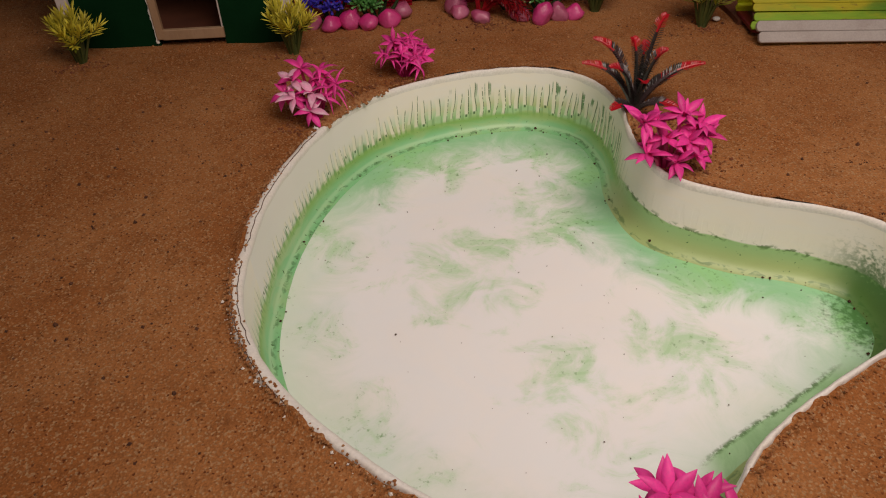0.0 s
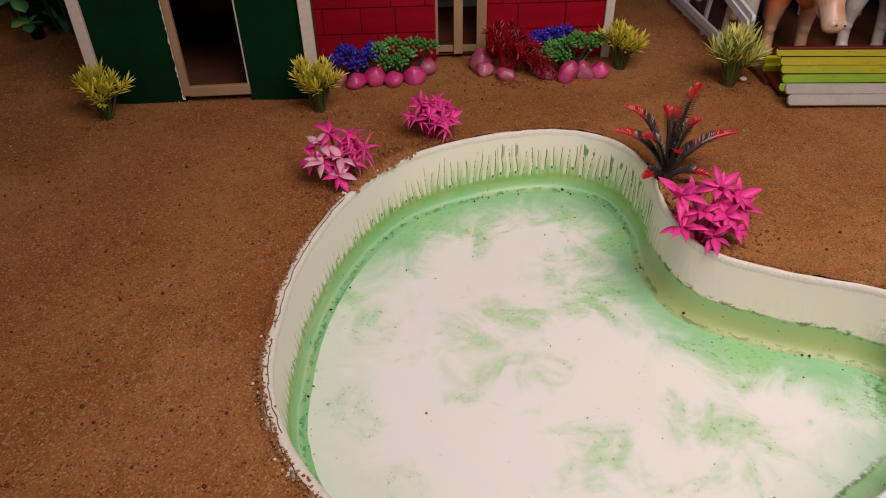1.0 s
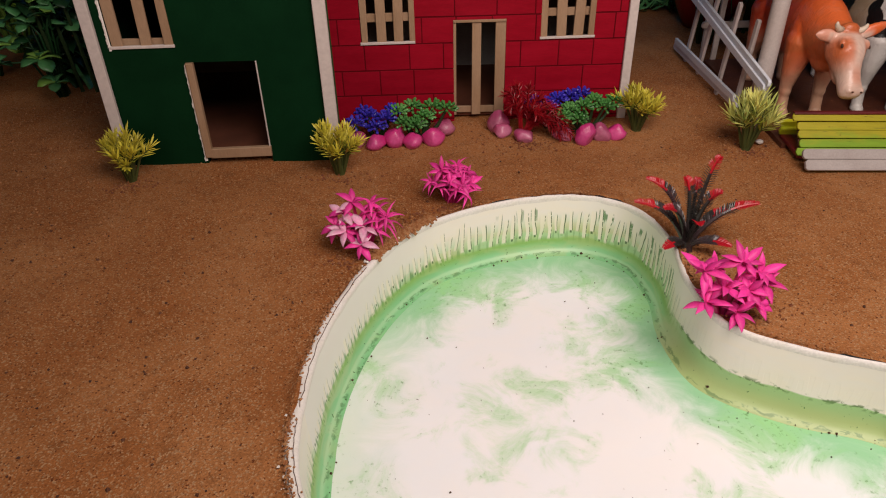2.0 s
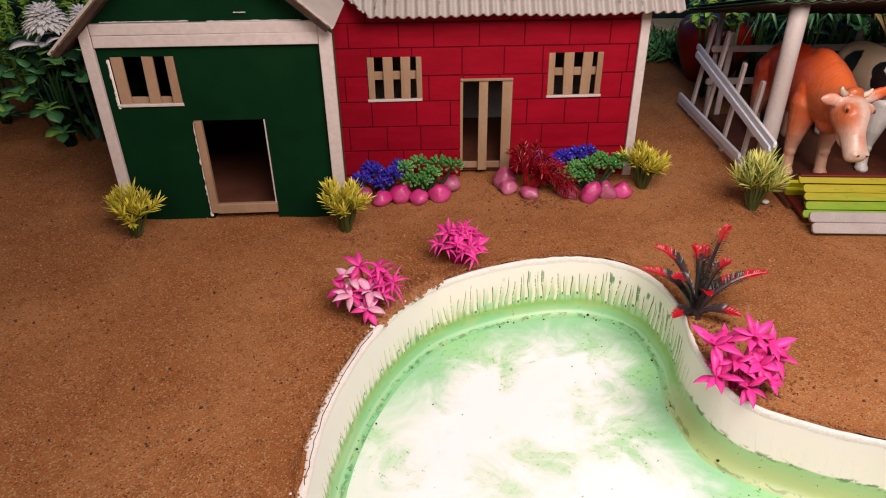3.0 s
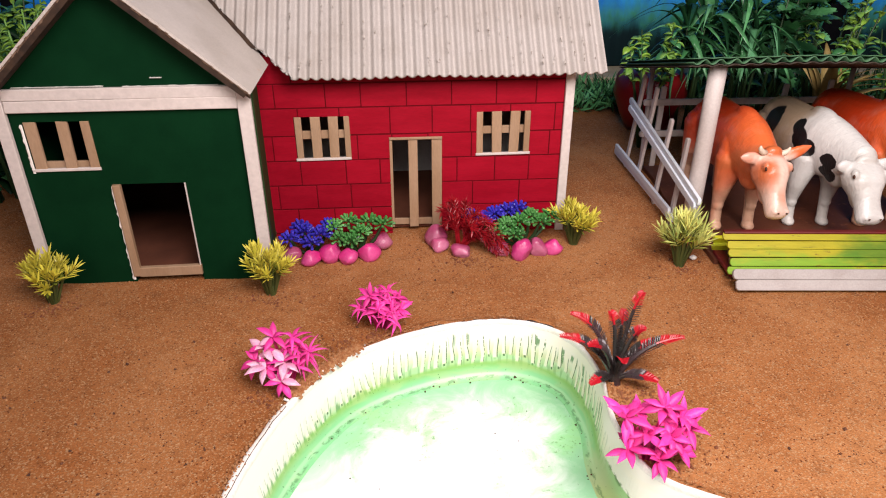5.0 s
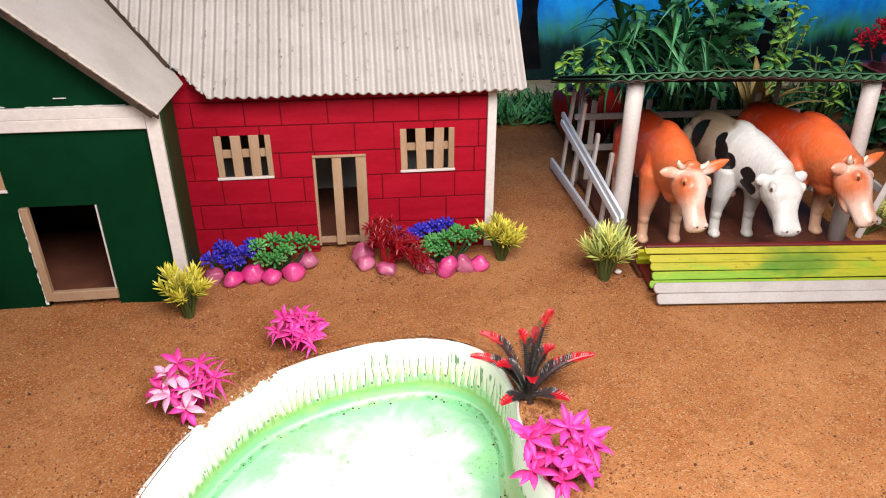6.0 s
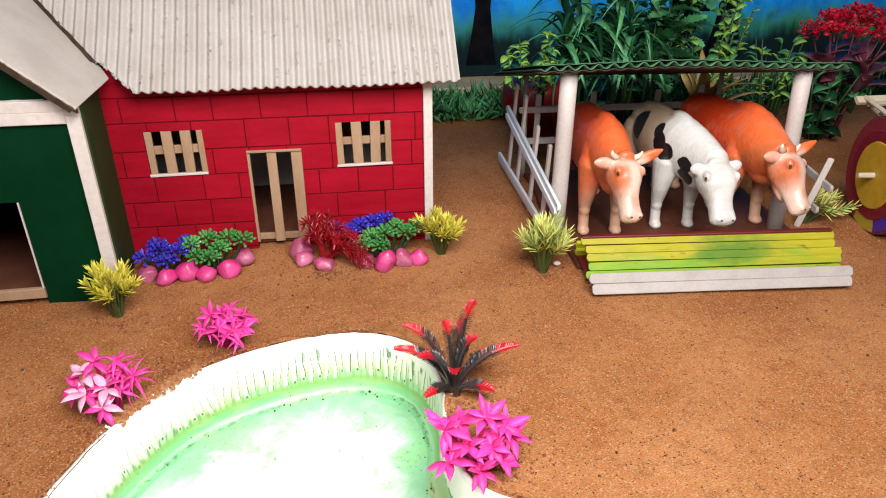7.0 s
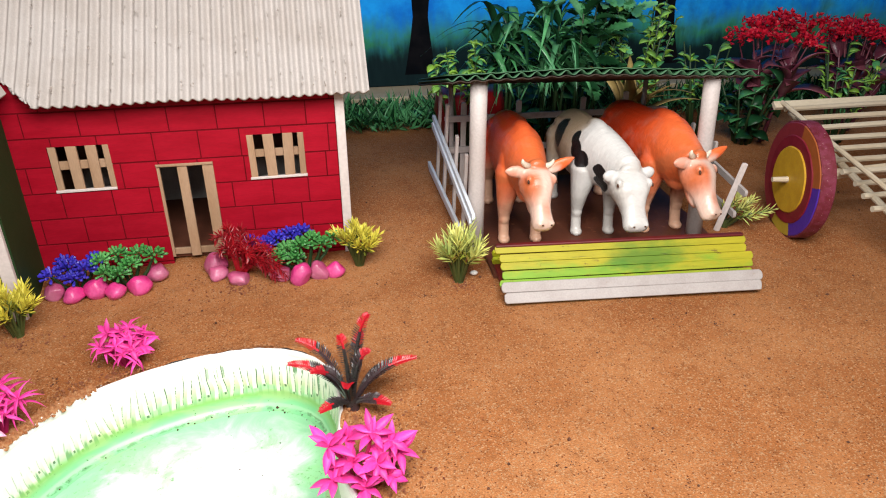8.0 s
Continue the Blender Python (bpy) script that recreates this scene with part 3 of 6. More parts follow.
def stick(bm, p0, p1, width, thick, up=(0, 0, 1), rounded=True, rng=None):
    """A wooden craft stick from p0 to p1; its broad face looks along up."""
    r, o, n = frame_to(p0, p1, up)
    h = width / 2
    if rounded:
        seg = [math.pi * k / 6 for k in range(7)]
        e = h * 0.55
        out = [(n - e + e * math.sin(a), -h * math.cos(a)) for a in seg] + [(e - e * math.sin(a), h * math.cos(a)) for a in seg]
    else:
        out = [(n, -h), (n, h), (0, h), (0, -h)]
    if rng:
        out = [(x + rng.uniform(-1, 1) * width * 0.03, y + rng.uniform(-1, 1) * width * 0.03) for x, y in out]
    cx = n / 2
    c = min(0.12 * thick, 0.004)
    rings = []
    for z, s in ((-thick / 2, c), (-thick / 2 + c, 0), (thick / 2 - c, 0), (thick / 2, c)):
        rings.append([bm.verts.new(o + (r @ Vector((cx + (x - cx) * (1 - 2 * s / n), y * (1 - 2 * s / width), z)))) for x, y in out])
    k = len(out)
    for a, b in zip(rings, rings[1:]):
        for i in range(k):
            bm.faces.new((a[i], a[(i + 1) % k], b[(i + 1) % k], b[i]))
    bm.faces.new(rings[0][::-1])
    bm.faces.new(rings[-1])


def tube(bm, pts, radii, n=8, flat=1.0):
    """A capped tube along pts."""
    pts = [Vector(p) for p in pts]
    rings, side = [], None
    for i, p in enumerate(pts):
        d = (pts[min(i + 1, len(pts) - 1)] - pts[max(i - 1, 0)]).normalized()
        if side is None:
            side = d.orthogonal().normalized()
        side = (side - d * side.dot(d)).normalized()
        up = d.cross(side)
        r = radii[i] if isinstance(radii, (list, tuple)) else radii
        rings.append([bm.verts.new(p + side * r * math.cos(2 * math.pi * k / n) + up * r * flat * math.sin(2 * math.pi * k / n)) for k in range(n)])
    for a, b in zip(rings, rings[1:]):
        for k in range(n):
            bm.faces.new((a[k], a[(k + 1) % n], b[(k + 1) % n], b[k]))
    bm.faces.new(rings[0][::-1])
    bm.faces.new(rings[-1])
    return rings


def ball(bm, c, r, sub=1, jitter=0.0, rng=None, mat=0, m=None):
    """An ellipsoid; r is a number or three."""
    r = (r, r, r) if isinstance(r, (int, float)) else r
    s = Matrix.Translation(c) @ (m or Matrix()) @ Matrix.Diagonal((*r, 1))
    out = bmesh.ops.create_icosphere(bm, subdivisions=sub, radius=1.0, matrix=s)
    if jitter:
        for v in out["verts"]:
            v.co += Vector((rng.uniform(-1, 1), rng.uniform(-1, 1), rng.uniform(-1, 1))) * jitter
    if mat:
        for v in out["verts"]:
            for f in v.link_faces:
                f.material_index = mat


def leaf(bm, length, width, droop=0.3, fold=0.25, seg=5, shape=0.75, m=None, point=0.0, thick=0.006, power=0.85):
    """A leaf along +y from the origin with a folded midrib, thin but with two faces."""
    m = m or Matrix()
    top, low = [], []
    for i in range(seg + 1):
        t = i / seg
        w = width / 2 * max(point, math.sin(math.pi * min(1.0, t ** shape * 0.97 + 0.03)) ** power) if i < seg else width * 0.02
        y, z = length * t * math.cos(droop * t), -length * t * math.sin(droop * t) * t
        row = [(-w, y, z + fold * w), (0, y, z), (w, y, z + fold * w)]
        top.append([bm.verts.new(m @ Vector(q)) for q in row])
        low.append([bm.verts.new(m @ Vector((q[0] * 0.96, q[1], q[2] - thick * (1 - 0.6 * t)))) for q in row])
    for rows, flip in ((top, False), (low, True)):
        for a, b in zip(rows, rows[1:]):
            for k in (0, 1):
                q = (a[k], a[k + 1], b[k + 1], b[k])
                bm.faces.new(q[::-1] if flip else q)
    for a, b, c, d in zip(top, top[1:], low, low[1:]):
        bm.faces.new((a[0], b[0], d[0], c[0]))
        bm.faces.new((a[2], c[2], d[2], b[2]))


def needle(bm, base, way, length, width, rng, mat=0):
    """A small four-sided blade."""
    way = Vector(way).normalized()
    side = way.orthogonal().normalized()
    side.rotate(Matrix.Rotation(rng.uniform(0, 6.28), 3, way))
    up = way.cross(side)
    base = Vector(base)
    mid = base + way * length * 0.45
    v = [bm.verts.new(q) for q in (base, mid + side * width / 2, mid + up * width * 0.2, mid - side * width / 2, mid - up * width * 0.2, base + way * length)]
    for a, b in ((1, 2), (2, 3), (3, 4), (4, 1)):
        for tip in (0, 5):
            f = bm.faces.new((v[a], v[b], v[tip]))
            f.material_index = mat


def blade(bm, base, way, length, width, rng, bend=.25, mat=0):
    """A narrow plastic blade that bends over: broadest past the middle, with a thick rib."""
    way = Vector(way).normalized()
    side = way.cross(Vector((rng.uniform(-.3, .3), rng.uniform(-.3, .3), 1))).normalized()
    up = side.cross(way).normalized()
    base = Vector(base)
    rows = []
    for t, w in ((.0, .45), (.35, .9), (.68, 1.0)):
        c = base + way * length * t - up * bend * length * t * t
        rows.append([bm.verts.new(q) for q in (c - side * width * w / 2, c + up * width * .22, c + side * width * w / 2, c - up * width * .16)])
    tip = bm.verts.new(base + way * length - up * bend * length)
    faces = [bm.faces.new(rows[0][::-1])]
    for p, q in zip(rows, rows[1:]):
        faces += [bm.faces.new((p[k], p[(k + 1) % 4], q[(k + 1) % 4], q[k])) for k in range(4)]
    faces += [bm.faces.new((rows[-1][k], rows[-1][(k + 1) % 4], tip)) for k in range(4)]
    for f in faces:
        f.material_index = mat


def club(bm, base, way, length, width, mat=0):
    """A fleshy club-shaped leaf with a blunt tip."""
    way = Vector(way).normalized()
    side = way.orthogonal().normalized()
    up = way.cross(side)
    base = Vector(base)
    rows = []
    for t, w in ((.0, .35), (.55, .85), (.85, 1.0)):
        rows.append([bm.verts.new(base + way * length * t + (side * math.cos(k * math.pi * .4) + up * math.sin(k * math.pi * .4)) * width * w / 2) for k in range(5)])
    tip = bm.verts.new(base + way * length)
    faces = []
    for p, q in zip(rows, rows[1:]):
        faces += [bm.faces.new((p[k], p[(k + 1) % 5], q[(k + 1) % 5], q[k])) for k in range(5)]
    faces += [bm.faces.new((rows[-1][k], rows[-1][(k + 1) % 5], tip)) for k in range(5)]
    for f in faces:
        f.material_index, f.smooth = mat, True


def aim(loc, yaw, tilt, roll=0.0, s=1.0):
    """Places something that grows along +y: yaw round z, tilt up from level."""
    return Matrix.Translation(loc) @ Matrix.Rotation(yaw, 4, "Z") @ Matrix.Rotation(tilt, 4, "X") @ Matrix.Rotation(roll, 4, "Y") @ Matrix.Scale(s, 4)

# ---- the pond's outline and the sand ----
def closed_spline(ctrl, n):
    """n points of a closed smooth curve through the control points."""
    out, k = [], len(ctrl)
    for i in range(n):
        f = i * k / n
        j, t = int(f), f - int(f)
        a, b, c, d = (Vector(ctrl[(j + q) % k]) for q in (-1, 0, 1, 2))
        out.append(0.5 * (2 * b + (c - a) * t + (2 * a - 5 * b + 4 * c - d) * t * t + (3 * b - a - 3 * c + d) * t ** 3))
    return out


POND = [(-.53, -2.15), (-.50, -1.82), (-.38, -1.45), (-.18, -1.16), (.10, -1.0), (.40, -.93), (.62, -.965), (.77, -1.10), (.82, -1.33), (.805, -1.58),
        (.86, -1.83), (1.08, -1.98), (1.33, -2.08), (1.46, -2.20), (1.45, -2.42), (1.25, -2.62), (.95, -2.79), (.74, -2.93), (.60, -3.08),
        (.42, -3.17), (.20, -3.12), (-.03, -3.0), (-.26, -2.8), (-.42, -2.6), (-.51, -2.38)]
N_EDGE = 320
EDGE = closed_spline(POND, N_EDGE)
MID = Vector((0.30, -2.10))
OUT = []
for i in range(N_EDGE):
    d = EDGE[(i + 1) % N_EDGE] - EDGE[i - 1]
    OUT.append(Vector((-d.y, d.x)).normalized())
LIP = [.34 + .66 * min(1.0, max(0.0, (48 - abs((i + 160) % N_EDGE - 160 + 8)) / 25)) for i in range(N_EDGE)]
EDGE_NP = np.array([tuple(p) for p in EDGE])


def edge_distance(x, y):
    return float(np.sqrt(((EDGE_NP - (x, y)) ** 2).sum(1)).min())


def ground_height(x, y):
    """Gentle waves of the sand, level at the pond's rim."""
    h = 0.016 * noise.noise((x * 1.7, y * 1.7, 3.1)) + 0.007 * noise.noise((x * 5.3, y * 5.3, 0.4)) + 0.003 * noise.noise((x * 14, y * 14, 7.7))
    h -= 0.016 * min(1.0, max(0.0, (y + 1.0) / 0.5))
    d = math.hypot(x - 0.3, y + 2.1)
    return h * (min(1.0, max(0.0, (d - 0.9) * 1.2)) if d < 1.9 else 1.0)


ROOM = (-7.1, 9.6, -9.1, 3.3)


def build_ground():
    bm = bmesh.new()
    rows, rings = [], 150
    for k in range(rings):
        s = (math.exp(5.2 * k / (rings - 1)) - 1) / (math.exp(5.2) - 1)
        row = []
        for p, o in zip(EDGE, OUT):
            i = len(row)
            over = max(0.0, noise.noise((i * .11, 7.0, .5)) + .45 * noise.noise((i * .41, 2.0, .9)) - .05)
            start = p + o * (.032 - .016 * min(1.0, over * 2.2)) * LIP[i]
            d = (p - MID).normalized()
            far = MID + d * min((ROOM[1 if d.x > 0 else 0] - MID.x) / (d.x or 1e-9), (ROOM[3 if d.y > 0 else 2] - MID.y) / (d.y or 1e-9))
            q = start.lerp(far, s)
            bank = math.exp(-max(0.0, (q - p).length - .03) / .03)
            z = ground_height(q.x, q.y) * min(1.0, k / 8) + (0.004 * noise.noise((q.x * 22, q.y * 22, 1.0)) if k < 90 else 0) + bank * (.008 + .020 * min(1.0, over * 3))
            row.append(bm.verts.new((q.x, q.y, z)))
        rows.append(row)
    for a, b in zip(rows, rows[1:]):
        for i in range(N_EDGE):
            j = (i + 1) % N_EDGE
            bm.faces.new((a[i], a[j], b[j], b[i]))
    solo("ground", bm, M["sand"], "reddish brown fine sand spread over the table", "sand", kind="structure", smooth=True)


build_ground()


def build_pond():
    pond = thing("pond", (0, 0, 0), 0, "empty heart-shaped toy pond with white rim and green algae stains", "pond")

    def loops(bm, profile, ragged):
        rows = []
        for off, z in profile:
            row = []
            for i, (p, o) in enumerate(zip(EDGE, OUT)):
                w = ragged * noise.noise((i * 0.35, off * 60, 2.0)) + ragged * 0.8 * noise.noise((i * 0.06, off * 9, 5.0))
                if off > .025:
                    w += LIP[i] * .010 * noise.noise((i * .23, 3.0, 8.0)) + .006 * noise.noise((i * .9, 1.0, 4.0))
                q = p + o * (off * (LIP[i] if off > 0 else 1) + w)
                row.append(bm.verts.new((q.x, q.y, z + ragged * 0.5 * noise.noise((i * 0.2, z * 40, 9.0)))))
            rows.append(row)
        faces = []
        for a, b in zip(rows, rows[1:]):
            for i in range(N_EDGE):
                faces.append((i, bm.faces.new((a[i], a[(i + 1) % N_EDGE], b[(i + 1) % N_EDGE], b[i]))))
        return rows, faces

    bm = bmesh.new()
    loops(bm, [(0.040, -0.04), (0.036, 0.008), (0.030, 0.018), (0.020, 0.021), (0.006, 0.020), (-0.002, 0.014), (-0.004, 0.004), (-0.002, -0.010)], 0.0028)
    part("rim", bm, M["plaster"], pond, "cracked white plaster lip dusted with sand", True)

    bm = bmesh.new()
    zs = [(-0.002, 0.006), (-0.004, -0.05), (-0.007, -0.10), (-0.010, -0.15), (-0.014, -0.195), (-0.024, -0.230), (-0.040, -0.252), (-0.065, -0.262)]
    rows, faces = loops(bm, zs, 0.002)
    uv = bm.loops.layers.uv.new("UVMap")
    run = [0.0]
    for i in range(N_EDGE):
        run.append(run[-1] + (EDGE[(i + 1) % N_EDGE] - EDGE[i]).length)
    for i, f in faces:
        for lp in f.loops:
            v = lp.vert
            col = next(k for k in (i, (i + 1) % N_EDGE) if any(r[k] is v for r in rows))
            u = run[i + 1] if col == (i + 1) % N_EDGE else run[i]
            lp[uv].uv = (u, min(1.0, max(0.0, (v.co.z + 0.262) / 0.27)))
    part("wall", bm, M["pond_wall"], pond, "cream wall with hanging green brush strokes", True)

    bm = bmesh.new()
    layer = bm.verts.layers.float.new("edge")
    rows, rings = [], 46
    for k in range(rings):
        s = 1 - k / rings
        row = []
        for p, o in zip(EDGE, OUT):
            q = MID + (p - o * 0.055 - MID) * s
            v = bm.verts.new((q.x, q.y, -0.262 + 0.004 * noise.noise((q.x * 4, q.y * 4, 0)) * (1 if k else 0)))
            v[layer] = max(0.0, 1 - edge_distance(q.x, q.y) / 0.6)
            row.append(v)
        rows.append(row)
    mid = bm.verts.new((MID.x, MID.y, -0.262))
    for a, b in zip(rows, rows[1:]):
        for i in range(N_EDGE):
            bm.faces.new((a[i], a[(i + 1) % N_EDGE], b[(i + 1) % N_EDGE], b[i]))
    for i in range(N_EDGE):
        bm.faces.new((rows[-1][i], rows[-1][(i + 1) % N_EDGE], mid))
    part("basin_floor", bm, M["pond_floor"], pond, "white painted bottom washed with pale green", True)


build_pond()


def build_room():
    """Backdrop board, its ledge, and plain walls that close the room."""
    bm = bmesh.new()
    box(bm, -6.98, 9.48, 3.0, 3.04, 0.1, 3.6, 0.004)
    back = solo("backdrop", bm, M["lake"], "painted backdrop of a blue lake with dark trees", "backdrop", kind="structure")
    for x, w, z1, lean in ((1.77, 0.075, 1.9, 0.02), (4.12, 0.10, 1.9, -0.05), (-3.2, 0.09, 1.9, 0.06)):
        bm = bmesh.new()
        pts = []
        for k in range(11):
            t = k / 10
            half = w * (1 + 1.5 * max(0.0, 0.24 - t) ** 1.1 * 3) + 0.012 * noise.noise((x, t * 9, 1))
            pts.append((half, 0.20 + t * (z1 - 0.20), lean * t))
        a = [bm.verts.new((x - h + s, 2.998, z)) for h, z, s in pts]
        b = [bm.verts.new((x + h + s, 2.998, z)) for h, z, s in pts]
        for k in range(10):
            bm.faces.new((a[k], b[k], b[k + 1], a[k + 1]))
        part("painted_trunk", bm, M["trunk_paint"], back, "dark brush-painted tree trunk")
    bm = bmesh.new()
    box(bm, -6.98, 9.48, 2.62, 3.0, -0.05, 0.10, 0.01)
    solo("ledge", bm, M["ledge"], "long beige board below the painted backdrop", "ledge", kind="structure")
    for name, dims in (("wall_south", (-7, 9.5, -9.2, -9, -1, 12)), ("wall_west", (-7.2, -7, -9.2, 3.4, -1, 12)), ("wall_east", (9.5, 9.7, -9.2, 3.4, -1, 12)),
                       ("wall_north", (-7, 9.5, 3.2, 3.4, -1, 12)), ("ceiling", (-7.2, 9.7, -9.2, 3.4, 12, 12.2))):
        bm = bmesh.new()
        box(bm, *dims, 0.01)
        solo(name, bm, M["room"], "plain pale grey room " + ("ceiling" if name == "ceiling" else "wall"), "ceiling" if name == "ceiling" else "wall", kind="structure")


build_room()


# ---- the two joined card houses ----
def panel(bm, xs, zs, holes, y0, y1):
    """An upright sheet between y0 and y1 with openings; holes: x0, x1, z0, z1."""
    xs = sorted({*xs, *(v for h in holes for v in h[:2])})
    zs = sorted({*zs, *(v for h in holes for v in h[2:])})
    solid = {}
    for i in range(len(xs) - 1):
        for k in range(len(zs) - 1):
            cx, cz = (xs[i] + xs[i + 1]) / 2, (zs[k] + zs[k + 1]) / 2
            solid[i, k] = not any(a < cx < b and c < cz < d for a, b, c, d in holes)
    made = {}

    def v(i, k, y):
        if (i, k, y) not in made:
            made[i, k, y] = bm.verts.new((xs[i], y, zs[k]))
        return made[i, k, y]

    for (i, k), s in solid.items():
        if not s:
            continue
        bm.faces.new((v(i, k, y0), v(i + 1, k, y0), v(i + 1, k + 1, y0), v(i, k + 1, y0)))
        bm.faces.new((v(i, k, y1), v(i, k + 1, y1), v(i + 1, k + 1, y1), v(i + 1, k, y1)))
        for di, dk, a, b in ((-1, 0, (i, k), (i, k + 1)), (1, 0, (i + 1, k), (i + 1, k + 1)), (0, -1, (i, k), (i + 1, k)), (0, 1, (i, k + 1), (i + 1, k + 1))):
            if not solid.get((i + di, k + dk)):
                bm.faces.new((v(*a, y0), v(*b, y0), v(*b, y1), v(*a, y1)))


def slab(bm, corners, thick):
    """A flat sheet with the given corner ring, thickened downwards along its normal."""
    c = [Vector(p) for p in corners]
    n = (c[1] - c[0]).cross(c[2] - c[0]).normalized()
    if n.z < 0:
        n = -n
    a = [bm.verts.new(p) for p in c]
    b = [bm.verts.new(p - n * thick) for p in c]
    bm.faces.new(a)
    bm.faces.new(b[::-1])
    for i in range(len(c)):
        j = (i + 1) % len(c)
        bm.faces.new((a[i], b[i], b[j], a[j]))


RED_HOLES = [(-.465, -.19, .425, .655), (.465, .742, .43, .662), (.012, .285, -.05, .535)]
RIDGE_Y, RIDGE_Z, EAVE_Y, EAVE_Z = 0.40, 1.425, -0.135, 0.885
SLOPE = (RIDGE_Z - EAVE_Z) / (RIDGE_Y - EAVE_Y)
G_RIDGE_X, G_RIDGE_Z, G_EAVE_X, G_EAVE_Z = -1.12, 1.44, -0.545, 0.935


def corrugated(bm, left, x0, x1, rows, pitch, amp, place, cols=8):
    """A waved sheet: place(x, t, h) gives the point at height h over the sheet; left(t) is where it begins."""
    n = int((x1 - x0) / pitch * cols)
    grid = {}

    def v(i, k):
        if (i, k) not in grid:
            t = k / rows
            x = x0 + (x1 - x0) * i / n
            a = amp if x > left(t) else 0.0
            x = max(x, left(t))
            grid[i, k] = bm.verts.new(place(x, t, a * math.sin(2 * math.pi * x / pitch) + amp * 0.35 * noise.noise((x * 3, t * 3, 0))))
        return grid[i, k]

    for i in range(n):
        for k in range(rows):
            x = x0 + (x1 - x0) * (i + 1) / n
            if x > left(k / rows) + 1e-4 or x > left((k + 1) / rows) + 1e-4:
                bm.faces.new((v(i, k), v(i + 1, k), v(i + 1, k + 1), v(i, k + 1)))


def solidify(ob, thick):
    mod = ob.modifiers.new("thickness", "SOLIDIFY")
    mod.thickness, mod.offset = thick * U, -1.0


def lattice(house, name, hole, y, uprights, bars, sill, rng):
    """A window or door of thin wood strips in its opening, the outer ones as frame."""
    x0, x1, z0, z1 = hole
    win = thing(name)
    win.parent = house
    for cx, w in uprights:
        bm = bmesh.new()
        stick(bm, (cx + rng.uniform(-.004, .004), y, z0), (cx + rng.uniform(-.004, .004), y, z1), w, 0.016, (0, -1, 0), False, rng)
        part("upright_strip", bm, M["lattice_wood"], win)
    for cz, w in bars:
        bm = bmesh.new()
        stick(bm, (x0, y + 0.016, cz), (x1, y + 0.016, cz + rng.uniform(-.004, .004)), w, 0.014, (0, -1, 0), False, rng)
        part("cross_strip", bm, M["lattice_wood"], win)
    if sill:
        bm = bmesh.new()
        stick(bm, (x0 - 0.004, y - 0.006, z0 + .003), (x1 + 0.004, y - 0.006, z0 + 0.005), 0.013, 0.016, (0, -1, 0), False, rng)
        part("sill", bm, M["pale_wood"], win, "whitish wood sill")
    return win


